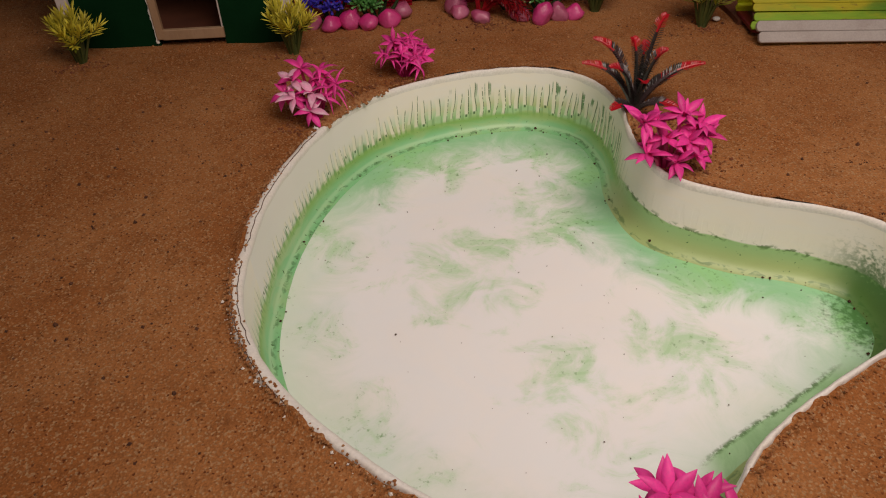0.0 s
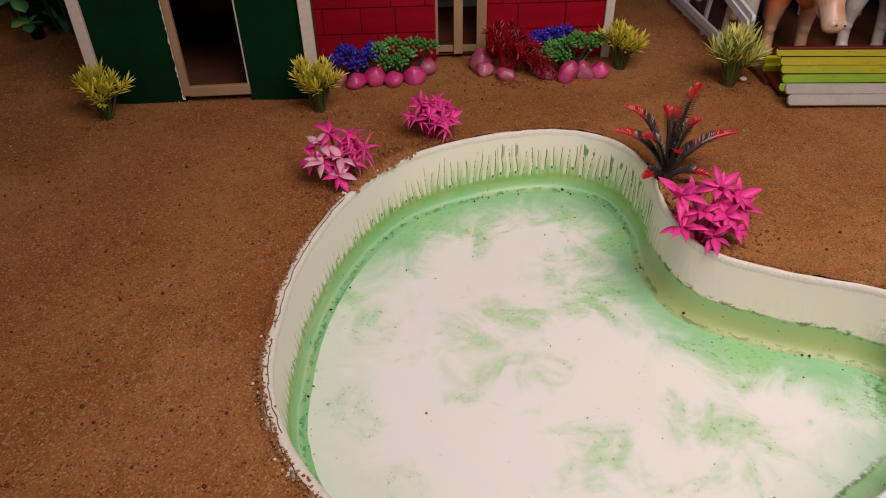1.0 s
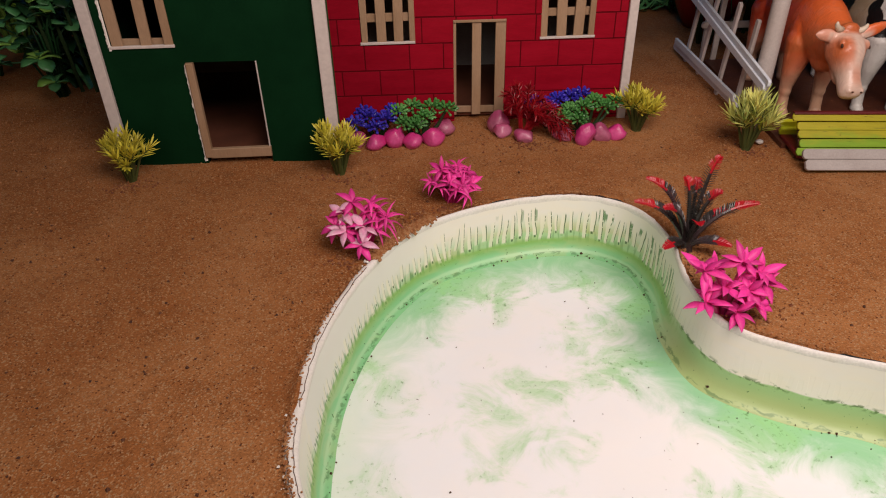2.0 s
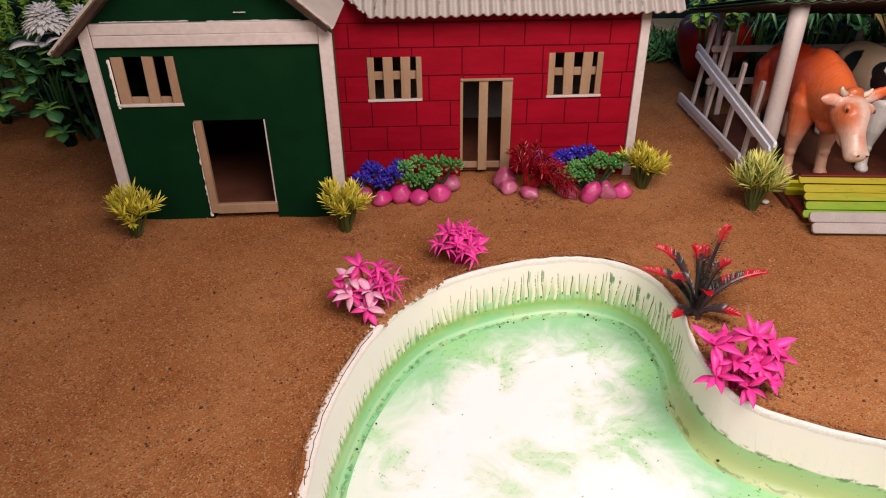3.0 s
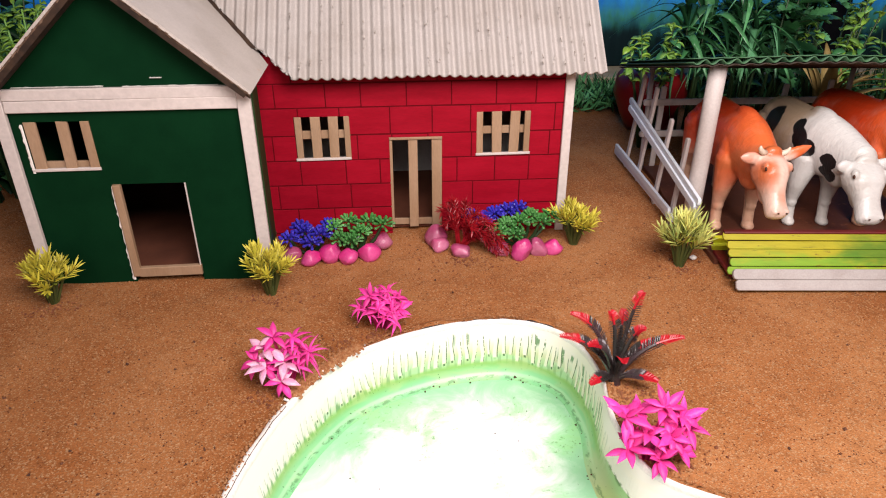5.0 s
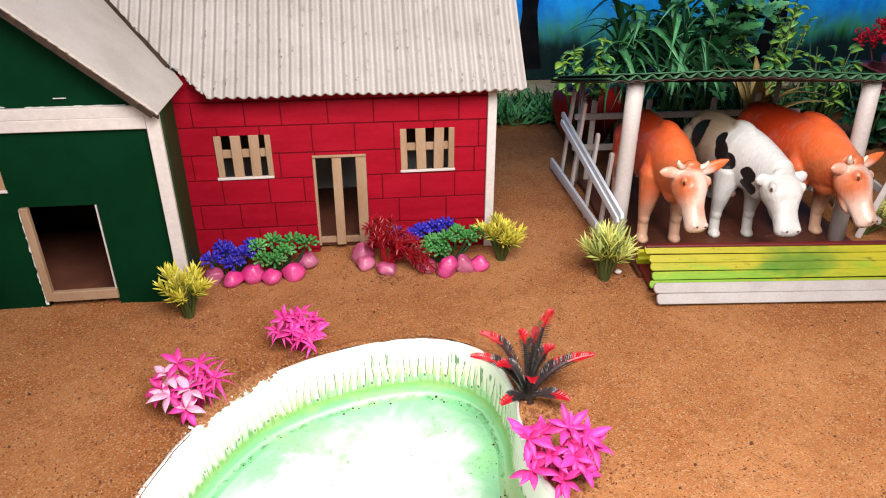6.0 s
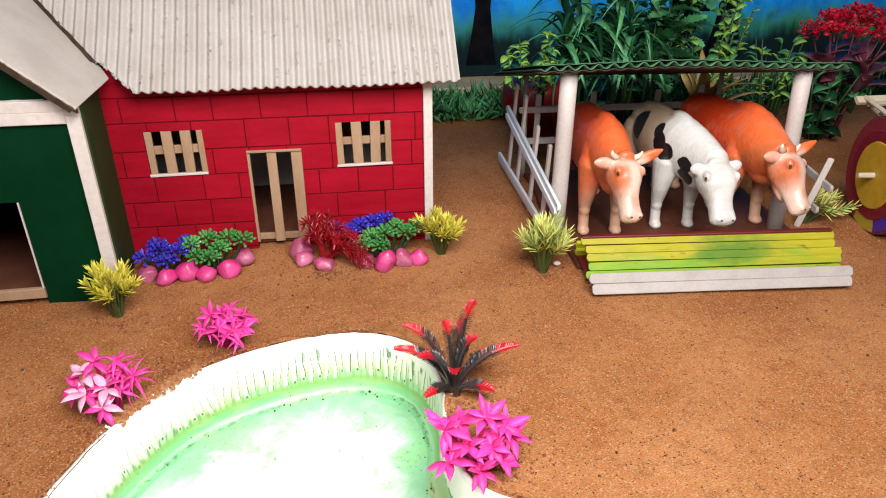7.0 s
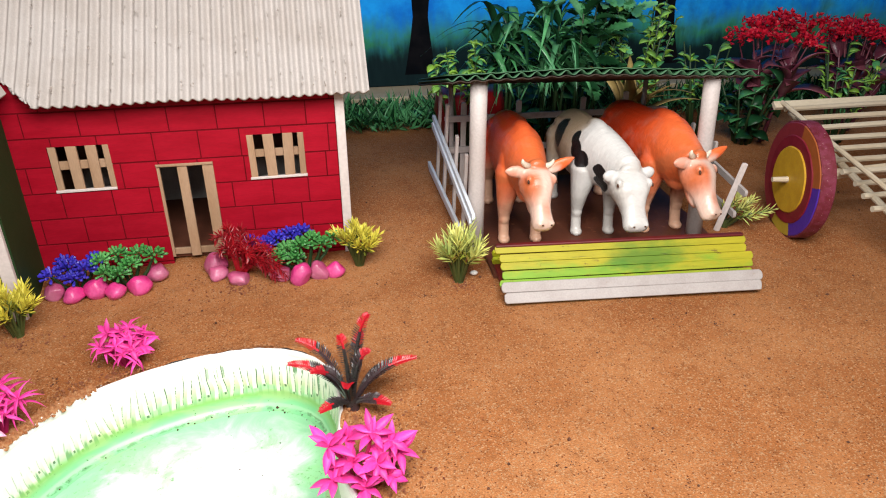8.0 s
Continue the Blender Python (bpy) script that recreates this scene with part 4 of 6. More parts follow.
def build_red_house():
    rng = random.Random(11)
    house = thing("farmhouse", (0, 0, 0), 0, "red brick-patterned card house with corrugated card roof", "house")
    bm = bmesh.new()
    panel(bm, [-.66, .95], [-.03, .97], RED_HOLES, 0.0, 0.03)
    wall = part("front_wall", bm, M["red_joint"], house, "red wall scored into bricks")
    bm = bmesh.new()
    panel(bm, [-.66, .95], [-.03, .97], [], 0.80, 0.83)
    part("back_wall", bm, M["grey_cloth"], house, "pale back wall inside")
    bm = bmesh.new()
    ring = [(0.0, -.03), (0.83, -.03), (0.83, 0.97), (RIDGE_Y, RIDGE_Z - 0.04), (0.0, 0.97)]
    a = [bm.verts.new((0.95, y, z)) for y, z in ring]
    b = [bm.verts.new((0.92, y, z)) for y, z in ring]
    bm.faces.new(a)
    bm.faces.new(b[::-1])
    for i in range(5):
        bm.faces.new((a[i], b[i], b[(i + 1) % 5], a[(i + 1) % 5]))
    part("side_wall", bm, M["red_card"], house)
    bm = bmesh.new()
    stick(bm, (.932, -0.012, -.02), (.932, -0.012, .93), 0.046, 0.022, (0, -1, 0), False, rng)
    part("corner_post", bm, M["pale_wood"], house, "whitish corner strip")
    # roof: a waved front sheet cut along the valley, a plain back sheet, a ridge
    reach = RIDGE_Y - EAVE_Y

    def place(x, t, h):
        sag = -0.010 * math.sin(math.pi * t) + 0.012 * (1 - t) * noise.noise((x * 2.2, 0.3, 0))
        y, z = EAVE_Y + reach * t, EAVE_Z + reach * SLOPE * t
        k = 1 / math.hypot(1, SLOPE)
        return (x, y - (h + sag) * SLOPE * k, z + (h + sag) * k)

    def left_edge(t):
        y, z = EAVE_Y + reach * t, EAVE_Z + reach * SLOPE * t
        if y < -0.02:
            return -.43 - 0.15 * (y - EAVE_Y) / (-0.02 - EAVE_Y)
        return G_EAVE_X - (z - G_EAVE_Z) / ((G_RIDGE_Z - G_EAVE_Z) / (G_EAVE_X - G_RIDGE_X)) + 0.02

    bm = bmesh.new()
    corrugated(bm, lambda t: left_edge(t) + 0.008 * noise.noise((t * 16, 0, 0)), -1.12, 1.075, 60, 0.0505, 0.0125, place)
    roof = part("roof", bm, M["card"], house, "bare corrugated card roof sheet", True)
    solidify(roof, 0.008)
    # dark ribbon added along the valley in place of the shaded gap
    bm = bmesh.new()
    rows = []
    for k in range(25):
        t = .22 + .78 * k / 24
        x = left_edge(t) + 0.010 * noise.noise((t * 11, 3, 0))
        rows.append([bm.verts.new(place(x + d, t, h)) for d, h in ((-.022, -.012), (-.020, .004), (.004, .010), (.008, -.012))])
    for p, q in zip(rows, rows[1:]):
        for i in range(4):
            bm.faces.new((p[i], p[(i + 1) % 4], q[(i + 1) % 4], q[i]))
    part("valley_edge", bm, M["edge_and_gap"], house, "added dark ribbon standing in for the shaded valley gap")
    bm = bmesh.new()
    slab(bm, [(-1.12, RIDGE_Y, RIDGE_Z), (1.075, RIDGE_Y, RIDGE_Z), (1.075, 0.95, EAVE_Z), (-1.12, 0.95, EAVE_Z)], 0.02)
    part("roof_back", bm, M["card"], house)
    # openings
    w1, w2, dr = RED_HOLES
    for hole in (w1, w2):
        x0, x1, z0, z1 = hole
        lattice(house, "window", hole, 0.004, [(x0 + .018, .034), (x0 + .105, .05), (x0 + .195, .05), (x1 - .012, .03)], [(z0 + .128, .040)], True, rng)
    x0, x1, z0, z1 = dr
    door = lattice(house, "door", (x0, x1, 0.02, z1), 0.006, [(x0 + .006, .016), (x0 + .118, .048), (x1 - .026, .052)], [(0.045, .036)], False, rng)
    bm = bmesh.new()
    stick(bm, (x0, 0.0, z1 - 0.005), (x1, 0.0, z1 - 0.005), 0.014, 0.02, (0, -1, 0), False, rng)
    part("head_strip", bm, M["lattice_wood"], door)
    return house, wall


def bricks(wall, holes):
    """Scored bricks, course by course, cut round the openings."""
    rng = random.Random(5)
    courses = [-.03, .0, .145, .282, .42, .555, .70, .825, .965]
    gap = 0.0030
    for c, (z0, z1) in enumerate(zip(courses, courses[1:])):
        x = -.66 - (0.0 if c % 2 else 0.11) - rng.uniform(0, 0.03)
        while x < .91:
            w = 0.215 + rng.uniform(-.04, .04)
            a, b = max(x, -.66) + gap, min(x + w, .91) - gap
            x += w
            if b - a < 0.012:
                continue
            rects = [(a, b, z0 + gap + rng.uniform(0, .0015), z1 - gap - rng.uniform(0, .0015))]
            for h in holes:
                cut = []
                for r in rects:
                    if r[1] <= h[0] or r[0] >= h[1] or r[3] <= h[2] or r[2] >= h[3]:
                        cut.append(r)
                        continue
                    if r[0] < h[0]:
                        cut.append((r[0], h[0], r[2], r[3]))
                    if r[1] > h[1]:
                        cut.append((h[1], r[1], r[2], r[3]))
                    m0, m1 = max(r[0], h[0]), min(r[1], h[1])
                    if r[3] > h[3]:
                        cut.append((m0, m1, h[3], r[3]))
                    if r[2] < h[2]:
                        cut.append((m0, m1, r[2], h[2]))
                rects = cut
            if not rects:
                continue
            bm = bmesh.new()
            for r in rects:
                if r[1] - r[0] < 0.004 or r[3] - r[2] < 0.004:
                    continue
                box(bm, r[0], r[1], -0.003, 0.001, r[2], r[3], 0.0007)
            if bm.faces:
                part("brick", bm, M["red_card"], wall)
            else:
                bm.free()


def torn(bm, x, y, z0, z1, rng):
    """A ragged upright ribbon of torn paper."""
    n = 36
    rows = []
    for k in range(n + 1):
        z = z0 + (z1 - z0) * k / n
        w = .004 + .012 * abs(noise.noise((k * .45, x * 7, 2))) + rng.uniform(0, .003)
        rows.append([bm.verts.new(q) for q in ((x - w, y - .004, z), (x, y - .006, z), (x + .004, y - .002, z), (x - w, y + .004, z))])
    for a, b in zip(rows, rows[1:]):
        for i in range(4):
            bm.faces.new((a[i], a[(i + 1) % 4], b[(i + 1) % 4], b[i]))
    bm.faces.new(rows[0][::-1])
    bm.faces.new(rows[-1])


def build_green_house():
    rng = random.Random(21)
    house = thing("barn", (0, 0, 0), 0, "dark green card barn with white corner strips and open doorway", "barn")
    y = -0.43
    door, win = (-1.235, -.915, -.05, .50), (-1.56, -1.275, .575, .80)
    bm = bmesh.new()
    panel(bm, [-1.64, -.585], [-.03, .95], [door, win], y, y + 0.03)
    part("front_wall", bm, M["green_card"], house)
    bm = bmesh.new()
    ring = [(-1.64, .95), (-.585, .95), (G_RIDGE_X, G_RIDGE_Z - 0.05)]
    a = [bm.verts.new((px, y + 0.004, pz)) for px, pz in ring]
    b = [bm.verts.new((px, y + 0.03, pz)) for px, pz in ring]
    bm.faces.new(a)
    bm.faces.new(b[::-1])
    for i in range(3):
        bm.faces.new((a[i], b[i], b[(i + 1) % 3], a[(i + 1) % 3]))
    part("gable", bm, M["green_card"], house)
    for name, x0, x1, y0, y1 in (("side_wall", -1.64, -1.615, y + 0.03, .83), ("side_wall", -.675, -.66, 0.0, .83), ("back_wall", -1.615, -.675, .80, .83)):
        bm = bmesh.new()
        box(bm, x0, x1, y0, y1, -.03, .95, 0.003)
        part(name, bm, M["green_card"] if x0 < -1.63 else M["inside"], house)
    bm = bmesh.new()
    foot = [(-.585, y + .002), (-.562, y + .002), (-.624, .0), (-.650, .0)]
    low, high = ([bm.verts.new((px, py, pz)) for px, py in foot] for pz in (-.03, .95))
    bm.faces.new(low[::-1])
    bm.faces.new(high)
    for i in range(4):
        bm.faces.new((low[i], low[(i + 1) % 4], high[(i + 1) % 4], high[i]))
    part("side_wall", bm, M["lit_green_card"], house, "olive side wall, green card lightened in colour for light, slanting to the red house")
    # white strips: two corner posts and a double tie beam
    for x, w, lean in ((-1.632, .052, 0.0), (-.598, .058, 0.0)):
        bm = bmesh.new()
        stick(bm, (x + lean, y - .014, -.02), (x, y - .014, .955 if x < -1 else .95), w, 0.024, (0, -1, 0), False, rng)
        part("corner_post", bm, M["pale_wood"], house, "whitish wood strip")
    for z, w in ((.872, .05), (.922, .048)):
        bm = bmesh.new()
        stick(bm, (-1.603, y - .012, z), (-.628, y - .012, z + .002), w, 0.022, (0, -1, 0), False, rng)
        part("tie_beam", bm, M["pale_wood"], house, "whitish wood strip")
    # roof: two plain card slopes with dark layered edges
    y0, y1 = -.53, .86
    lx, lz = -1.775, .845
    for name, ex, ez in (("roof_slope", lx, lz), ("roof_slope", G_EAVE_X, G_EAVE_Z)):
        bm = bmesh.new()
        back = y1 if ex < -1 else -0.06
        slab(bm, [(G_RIDGE_X, y0, G_RIDGE_Z), (ex, y0 + 0.01, ez), (ex, back, ez)] + ([(G_RIDGE_X, y1, G_RIDGE_Z)] if ex < -1 else [(ex - .06, 0.02, ez + .052), (G_RIDGE_X, .44, G_RIDGE_Z)]), 0.011)
        part(name, bm, M["card_flat"], house, "plain beige card slope")
        bm = bmesh.new()
        d = 0.02 * (1 if ex < -1 else -1)
        slab(bm, [(G_RIDGE_X, y0 + .004, G_RIDGE_Z - .022), (ex + d, y0 + .014, ez - .020 + .015), (ex + d, back, ez - .020 + .015), (G_RIDGE_X, y1 if ex < -1 else .42, G_RIDGE_Z - .022)], 0.024)
        part("roof_lining", bm, M["edge_and_gap"], house, "dark frayed lower card layer")
    # ragged fluted edges of the card along the gable
    for ex, ez, drop in ((lx, lz, .016), (G_EAVE_X, G_EAVE_Z, .016), (lx, lz, .034), (G_EAVE_X, G_EAVE_Z, .034)):
        bm = bmesh.new()
        rows, n = [], 70
        for k in range(n + 1):
            t = .03 + .95 * k / n
            w = .006 + .010 * abs(noise.noise((k * .7, drop * 90, ex))) + rng.uniform(0, .004)
            px, pz = G_RIDGE_X + (ex - G_RIDGE_X) * t, G_RIDGE_Z + (ez - G_RIDGE_Z) * t - drop
            py = y0 - .004 + .010 * t + .5 * drop + .005 * noise.noise((k * .5, 2, drop * 50))
            rows.append([bm.verts.new(q) for q in ((px, py, pz - w * .8), (px, py - .003, pz + w * .5), (px, py + .02, pz + w * .5), (px, py + .02, pz - w * .8))])
        for p, q in zip(rows, rows[1:]):
            for i in range(4):
                bm.faces.new((p[i], p[(i + 1) % 4], q[(i + 1) % 4], q[i]))
        bm.faces.new(rows[0])
        bm.faces.new(rows[-1][::-1])
        part("ragged_edge", bm, M["card_torn"] if drop < .02 else M["edge_and_gap"], house, "torn brown card edge")
    for x0, x1, pz in ((-1.56, -1.18, .952), (-1.10, -.70, .949), (-.98, -.93, .984)):
        bm = bmesh.new()
        rows, n = [], 24
        for k in range(n + 1):
            t = k / n
            w = .0004 + .005 * max(0.0, noise.noise((k * .6, x0 * 9, 1)))
            px = x0 + (x1 - x0) * t
            rows.append([bm.verts.new(q) for q in ((px, y - .006, pz - .002), (px, y - .008, pz + w), (px, y + .002, pz + w), (px, y + .002, pz - .002))])
        for p, q in zip(rows, rows[1:]):
            for i in range(4):
                bm.faces.new((p[i], p[(i + 1) % 4], q[(i + 1) % 4], q[i]))
        bm.faces.new(rows[0])
        bm.faces.new(rows[-1][::-1])
        part("torn_edge", bm, M["plaster"], house, "torn white paper edge")
    # the doorway's jamb and sill, with torn paper along the jamb
    dw = thing("doorway")
    dw.parent = house
    bm = bmesh.new()
    stick(bm, (-1.222, y - .004, .02), (-1.224, y - .004, .50), .036, .03, (0, -1, 0), False, rng)
    part("jamb", bm, M["lattice_wood"], dw)
    bm = bmesh.new()
    stick(bm, (-.918, y + .004, .02), (-.918, y + .004, .50), .006, .03, (0, -1, 0), False, rng)
    part("jamb", bm, M["pale_wood"], dw)
    bm = bmesh.new()
    stick(bm, (-1.21, y - .004, .042), (-.912, y - .004, .046), .052, .026, (0, -1, 0), False, rng)
    part("sill", bm, M["lattice_wood"], dw)
    bm = bmesh.new()
    torn(bm, -1.241, y - .003, .0, .49, rng)
    part("torn_edge", bm, M["plaster"], dw, "torn white paper edge")
    bm = bmesh.new()
    torn(bm, -.628, -.006, .02, .92, rng)
    part("torn_edge", bm, M["plaster"], house, "torn white paper edge")
    x0, x1, z0, z1 = win
    lattice(house, "window", win, y + .004, [(x0 + .028, .05), (x0 + .165, .048), (x1 - .022, .04)], [(z0 + .02, .034)], True, rng)
    bm = bmesh.new()
    torn(bm, x0 - .002, y - .003, z0 - .01, z1 - .01, rng)
    part("torn_edge", bm, M["plaster"], house, "torn white paper edge")


red_house, red_wall = build_red_house()
build_green_house()
# dark sheets added over the sand indoors; their colour stands in for shade
for owner, dims in ((red_house, (-.655, .915, .035, .795)), (bpy.data.objects["barn"], (-1.61, -.62, -.395, .795))):
    bm = bmesh.new()
    box(bm, *dims, .0, .022, .003)
    part("floor_sheet", bm, M["shaded_floor"], owner, "added dark brown floor sheet standing in for indoor shade")


# ---- cow shed, fences, trough, cart ----
def build_shed():
    shed = thing("cow_shed", (0, 0, 0), 0, "open cow shed with green corrugated roof on white posts", "shed")
    for (x, yb), (xt, yt, zt), r in (((1.598, -.18), (1.602, -.18, .945), .043), ((2.855, -.20), (2.81, -.20, .90), .043), ((1.66, .83), (1.65, .83, .66), .016), ((2.96, .83), (2.95, .83, .64), .016)):
        bm = bmesh.new()
        tube(bm, [(x, yb, -.04), (x + (xt - x) * .3, yb, zt * .3), (x + (xt - x) * .7, yb, zt * .7), (xt, yt, zt)], [r * 1.02, r, r * .98, r], 20)
        part("post", bm, M["paper"], shed, "rolled white paper post", True)
    # roof: waved core between two thin liners, seen at its front edge
    x0, x1, y0, y1 = 1.43, 2.995, -.285, .86

    def top(x, t, h):
        z = .985 - .030 * (x - x0) / (x1 - x0) - .30 * t
        sag = .012 * noise.noise((x * 1.4, t * 1.2, 5)) + .016 * math.sin((x - x0) * 2.6) * (1 - t)
        return (x + .015 * t, y0 + (y1 - y0) * t, z + sag + h)

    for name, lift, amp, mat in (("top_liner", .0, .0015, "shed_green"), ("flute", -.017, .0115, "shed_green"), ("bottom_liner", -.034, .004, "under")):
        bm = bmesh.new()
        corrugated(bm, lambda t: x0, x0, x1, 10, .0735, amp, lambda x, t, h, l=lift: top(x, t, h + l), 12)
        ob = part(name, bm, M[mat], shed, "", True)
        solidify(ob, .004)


def fence_run(name, label, uprights, rails, mat):
    f = thing(name, (0, 0, 0), 0, label, "fence", "fences of the cow shed")
    rng = random.Random(len(uprights) * 7 + len(rails))
    for p0, p1, up in uprights:
        bm = bmesh.new()
        stick(bm, p0, p1, .034, .018, up, True, rng)
        part("upright", bm, M["pale_wood"], f)
    for p0, p1, up in rails:
        bm = bmesh.new()
        stick(bm, p0, p1, .040, .018, up, True, rng)
        part("rail", bm, M[mat], f)
    return f


def build_fences():
    side = (-1, 0, 0)
    fence_run("side_fence", "bluish white stick fence with sloping rails beside the shed", [
        ((1.565, .86, -.02), (1.565, .70, .64), side), ((1.568, .62, -.02), (1.565, .47, .63), side),
        ((1.565, .28, -.02), (1.57, .20, .53), side), ((1.565, .0, -.02), (1.572, -.05, .51), side)],
        [((1.545, .86, .44), (1.545, -.37, .285), side), ((1.535, .83, .40), (1.535, -.35, .255), side),
         ((1.545, 1.04, .03), (1.545, -.08, .05), side), ((1.533, 1.0, .075), (1.533, -.05, .085), side)], "blue_white")
    front = (0, -1, 0)
    fence_run("back_fence", "white stick fence closing the shed behind the cows", [
        ((x, .80, -.02), (x + .01, .80, z), front) for x, z in ((1.72, .54), (2.08, .54), (2.51, .54), (2.80, .56), (3.04, .44))],
        [((1.60, .775, .445), (3.10, .775, .435), front), ((1.60, .775, .24), (3.10, .775, .23), front)], "pale_wood")
    fence_run("side_fence", "short white stick fence behind the shed post", [
        ((3.03, -.14, -.02), (3.09, -.20, .41), (-.6, -.8, 0)), ((3.12, .22, -.02), (3.14, .2, .40), side), ((3.14, .52, -.02), (3.15, .5, .42), side)],
        [((3.08, -.28, .26), (3.13, .66, .33), side), ((3.09, -.2, .10), (3.15, .66, .10), side)], "white_paint")


def build_trough():
    rng = random.Random(31)
    t = thing("feed_trough", (2.235, -.60, 0), -4.4, "yellow-green painted stick trough with white bottom strips", "trough")
    n = 5
    lo, hi = Vector((0, -.075, .048)), Vector((0, .030, .176))
    up = (0, -.8, .6)
    for k in range(n):
        c = lo.lerp(hi, k / (n - 1))
        off = -.018 * (n - 1 - k) / n
        bm = bmesh.new()
        stick(bm, (-.612 - off + rng.uniform(-.012, .008), c.y, c.z + rng.uniform(-.003, .003)), (.665 + off * -.3 + rng.uniform(-.016, .010), c.y + rng.uniform(-.003, .003), c.z + rng.uniform(-.004, .004)), .0385, .012, up, True, rng)
        part("slat", bm, M["slat"], t)
    # dark sheet added behind the slats to give the gaps their shade
    bm = bmesh.new()
    stick(bm, (-.59, .0, .108), (.63, .0, .108), .17, .006, up, False)
    part("backing", bm, M["debris"], t, "added dark sheet standing in for shade between the slats")
    bm = bmesh.new()
    stick(bm, (-.615, .043, .195), (.64, .043, .197), .012, .03, (0, -1, 0), True, rng)
    part("top_edge", bm, M["maroon"], t, "maroon painted top edge")
    for k in range(2):
        bm = bmesh.new()
        stick(bm, (-.61, .16 + .004 * k, .05 + .04 * k), (.65, .16, .05 + .04 * k), .04, .02, (0, .9, .4), True, rng)
        part("slat", bm, M["yellow_green"], t)
    for x in (-.57, .6):
        bm = bmesh.new()
        stick(bm, (x, -.08, .02), (x, .18, .02), .05, .02, (0, 0, 1), True, rng)
        part("cleat", bm, M["maroon"], t)
    for k, (y, z, x) in enumerate(((-.157, .073, .01), (-.187, .032, .0))):
        bm = bmesh.new()
        stick(bm, (-.605 - x, y, z), (.655 + x, y, z + .004 * k), .0500, .02, (0, -.8, .6), True, rng)
        part("bottom_strip", bm, M["white_paint"], t, "white painted stick")


def build_cart():
    rng = random.Random(17)
    cart = thing("cart", (0, 0, 0), 0, "toy bullock cart with bamboo slat bed and painted disc wheels", "cart")
    wheel_at = Vector((3.425, -.22, .300))

    def disc(bm, r, x0, x1, n=56, wob=0.004, b=.008):
        rings = []
        for x, s in ((x0, r - b), (x0 + b, r), (x1 - b, r), (x1, r - b)):
            rings.append([bm.verts.new((x, (s + wob * noise.noise((k * .4, r * 9, 2))) * math.cos(2 * math.pi * k / n), (s + wob * noise.noise((k * .4, r * 9, 2))) * math.sin(2 * math.pi * k / n))) for k in range(n)])
        for a, b2 in zip(rings, rings[1:]):
            for k in range(n):
                bm.faces.new((a[k], a[(k + 1) % n], b2[(k + 1) % n], b2[k]))
        bm.faces.new(rings[0])
        bm.faces.new(rings[-1])

    def wheel(at, turn):
        w = new("wheel")
        w.parent = cart
        w.matrix_local = Matrix.Translation(at * U) @ Matrix.Rotation(turn, 4, "Z")
        tagged(w, "thick disc wheel with painted rings")
        for name, r, x0, x1, mat in (("tyre", .325, -.045, .032, "tread"), ("outer_ring", .315, -.050, -.040, "wheel"), ("inner_ring", .245, -.056, -.046, "wheel_maroon"), ("centre_disc", .185, -.064, -.052, "wheel_yellow")):
            bm = bmesh.new()
            disc(bm, r, x0, x1, b=.004)
            part(name, bm, M[mat], w)
        bm = bmesh.new()
        tube(bm, [(-.15, 0, 0), (-.06, 0, 0), (.12, 0, 0)], [.014, .017, .017], 10)
        part("axle_pin", bm, M["bamboo"], w)

    wheel(wheel_at, -.17)
    wheel(wheel_at + Vector((1.55, .0, 0)), math.pi)
    bm = bmesh.new()
    tube(bm, [(3.40, -.23, .315), (4.85, -.23, .315)], [.02, .02], 10)
    part("axle", bm, M["bamboo"], cart)
    a, b = Vector((3.60, .27, .550)), Vector((3.62, -.78, .205))
    for k in range(12):
        p = a.lerp(b, k / 11)
        bm = bmesh.new()
        tube(bm, [p + Vector((rng.uniform(-.02, .02), 0, 0)), p + Vector((.55, 0, rng.uniform(-.006, .006))), p + Vector((1.12, 0, 0))], [.016, .018, .016], 8)
        part("slat", bm, M["bamboo"], cart)
    for off in (0.06, .98):
        bm = bmesh.new()
        tube(bm, [a + Vector((off, .03, -.03)), b + Vector((off, -.12, -.03))], [.018, .018], 8)
        part("bed_rail", bm, M["bamboo"], cart)
    for off in (-.01, 1.08):
        bm = bmesh.new()
        tube(bm, [a + Vector((off, .03, .035)), Vector((3.62 + off, -.80, .365))], [.014, .014], 8)
        part("side_rail", bm, M["bamboo"], cart)
    bm = bmesh.new()
    stick(bm, a + Vector((-.06, .03, .015)), a + Vector((1.14, .03, .015)), .05, .03, (0, -.6, .8), False, rng)
    part("back_board", bm, M["bamboo"], cart)
    bm = bmesh.new()
    tube(bm, [(3.58, -.23, .32), (4.6, -.23, .36)], [.03, .03], 8)
    part("bolster", bm, M["bamboo"], cart)


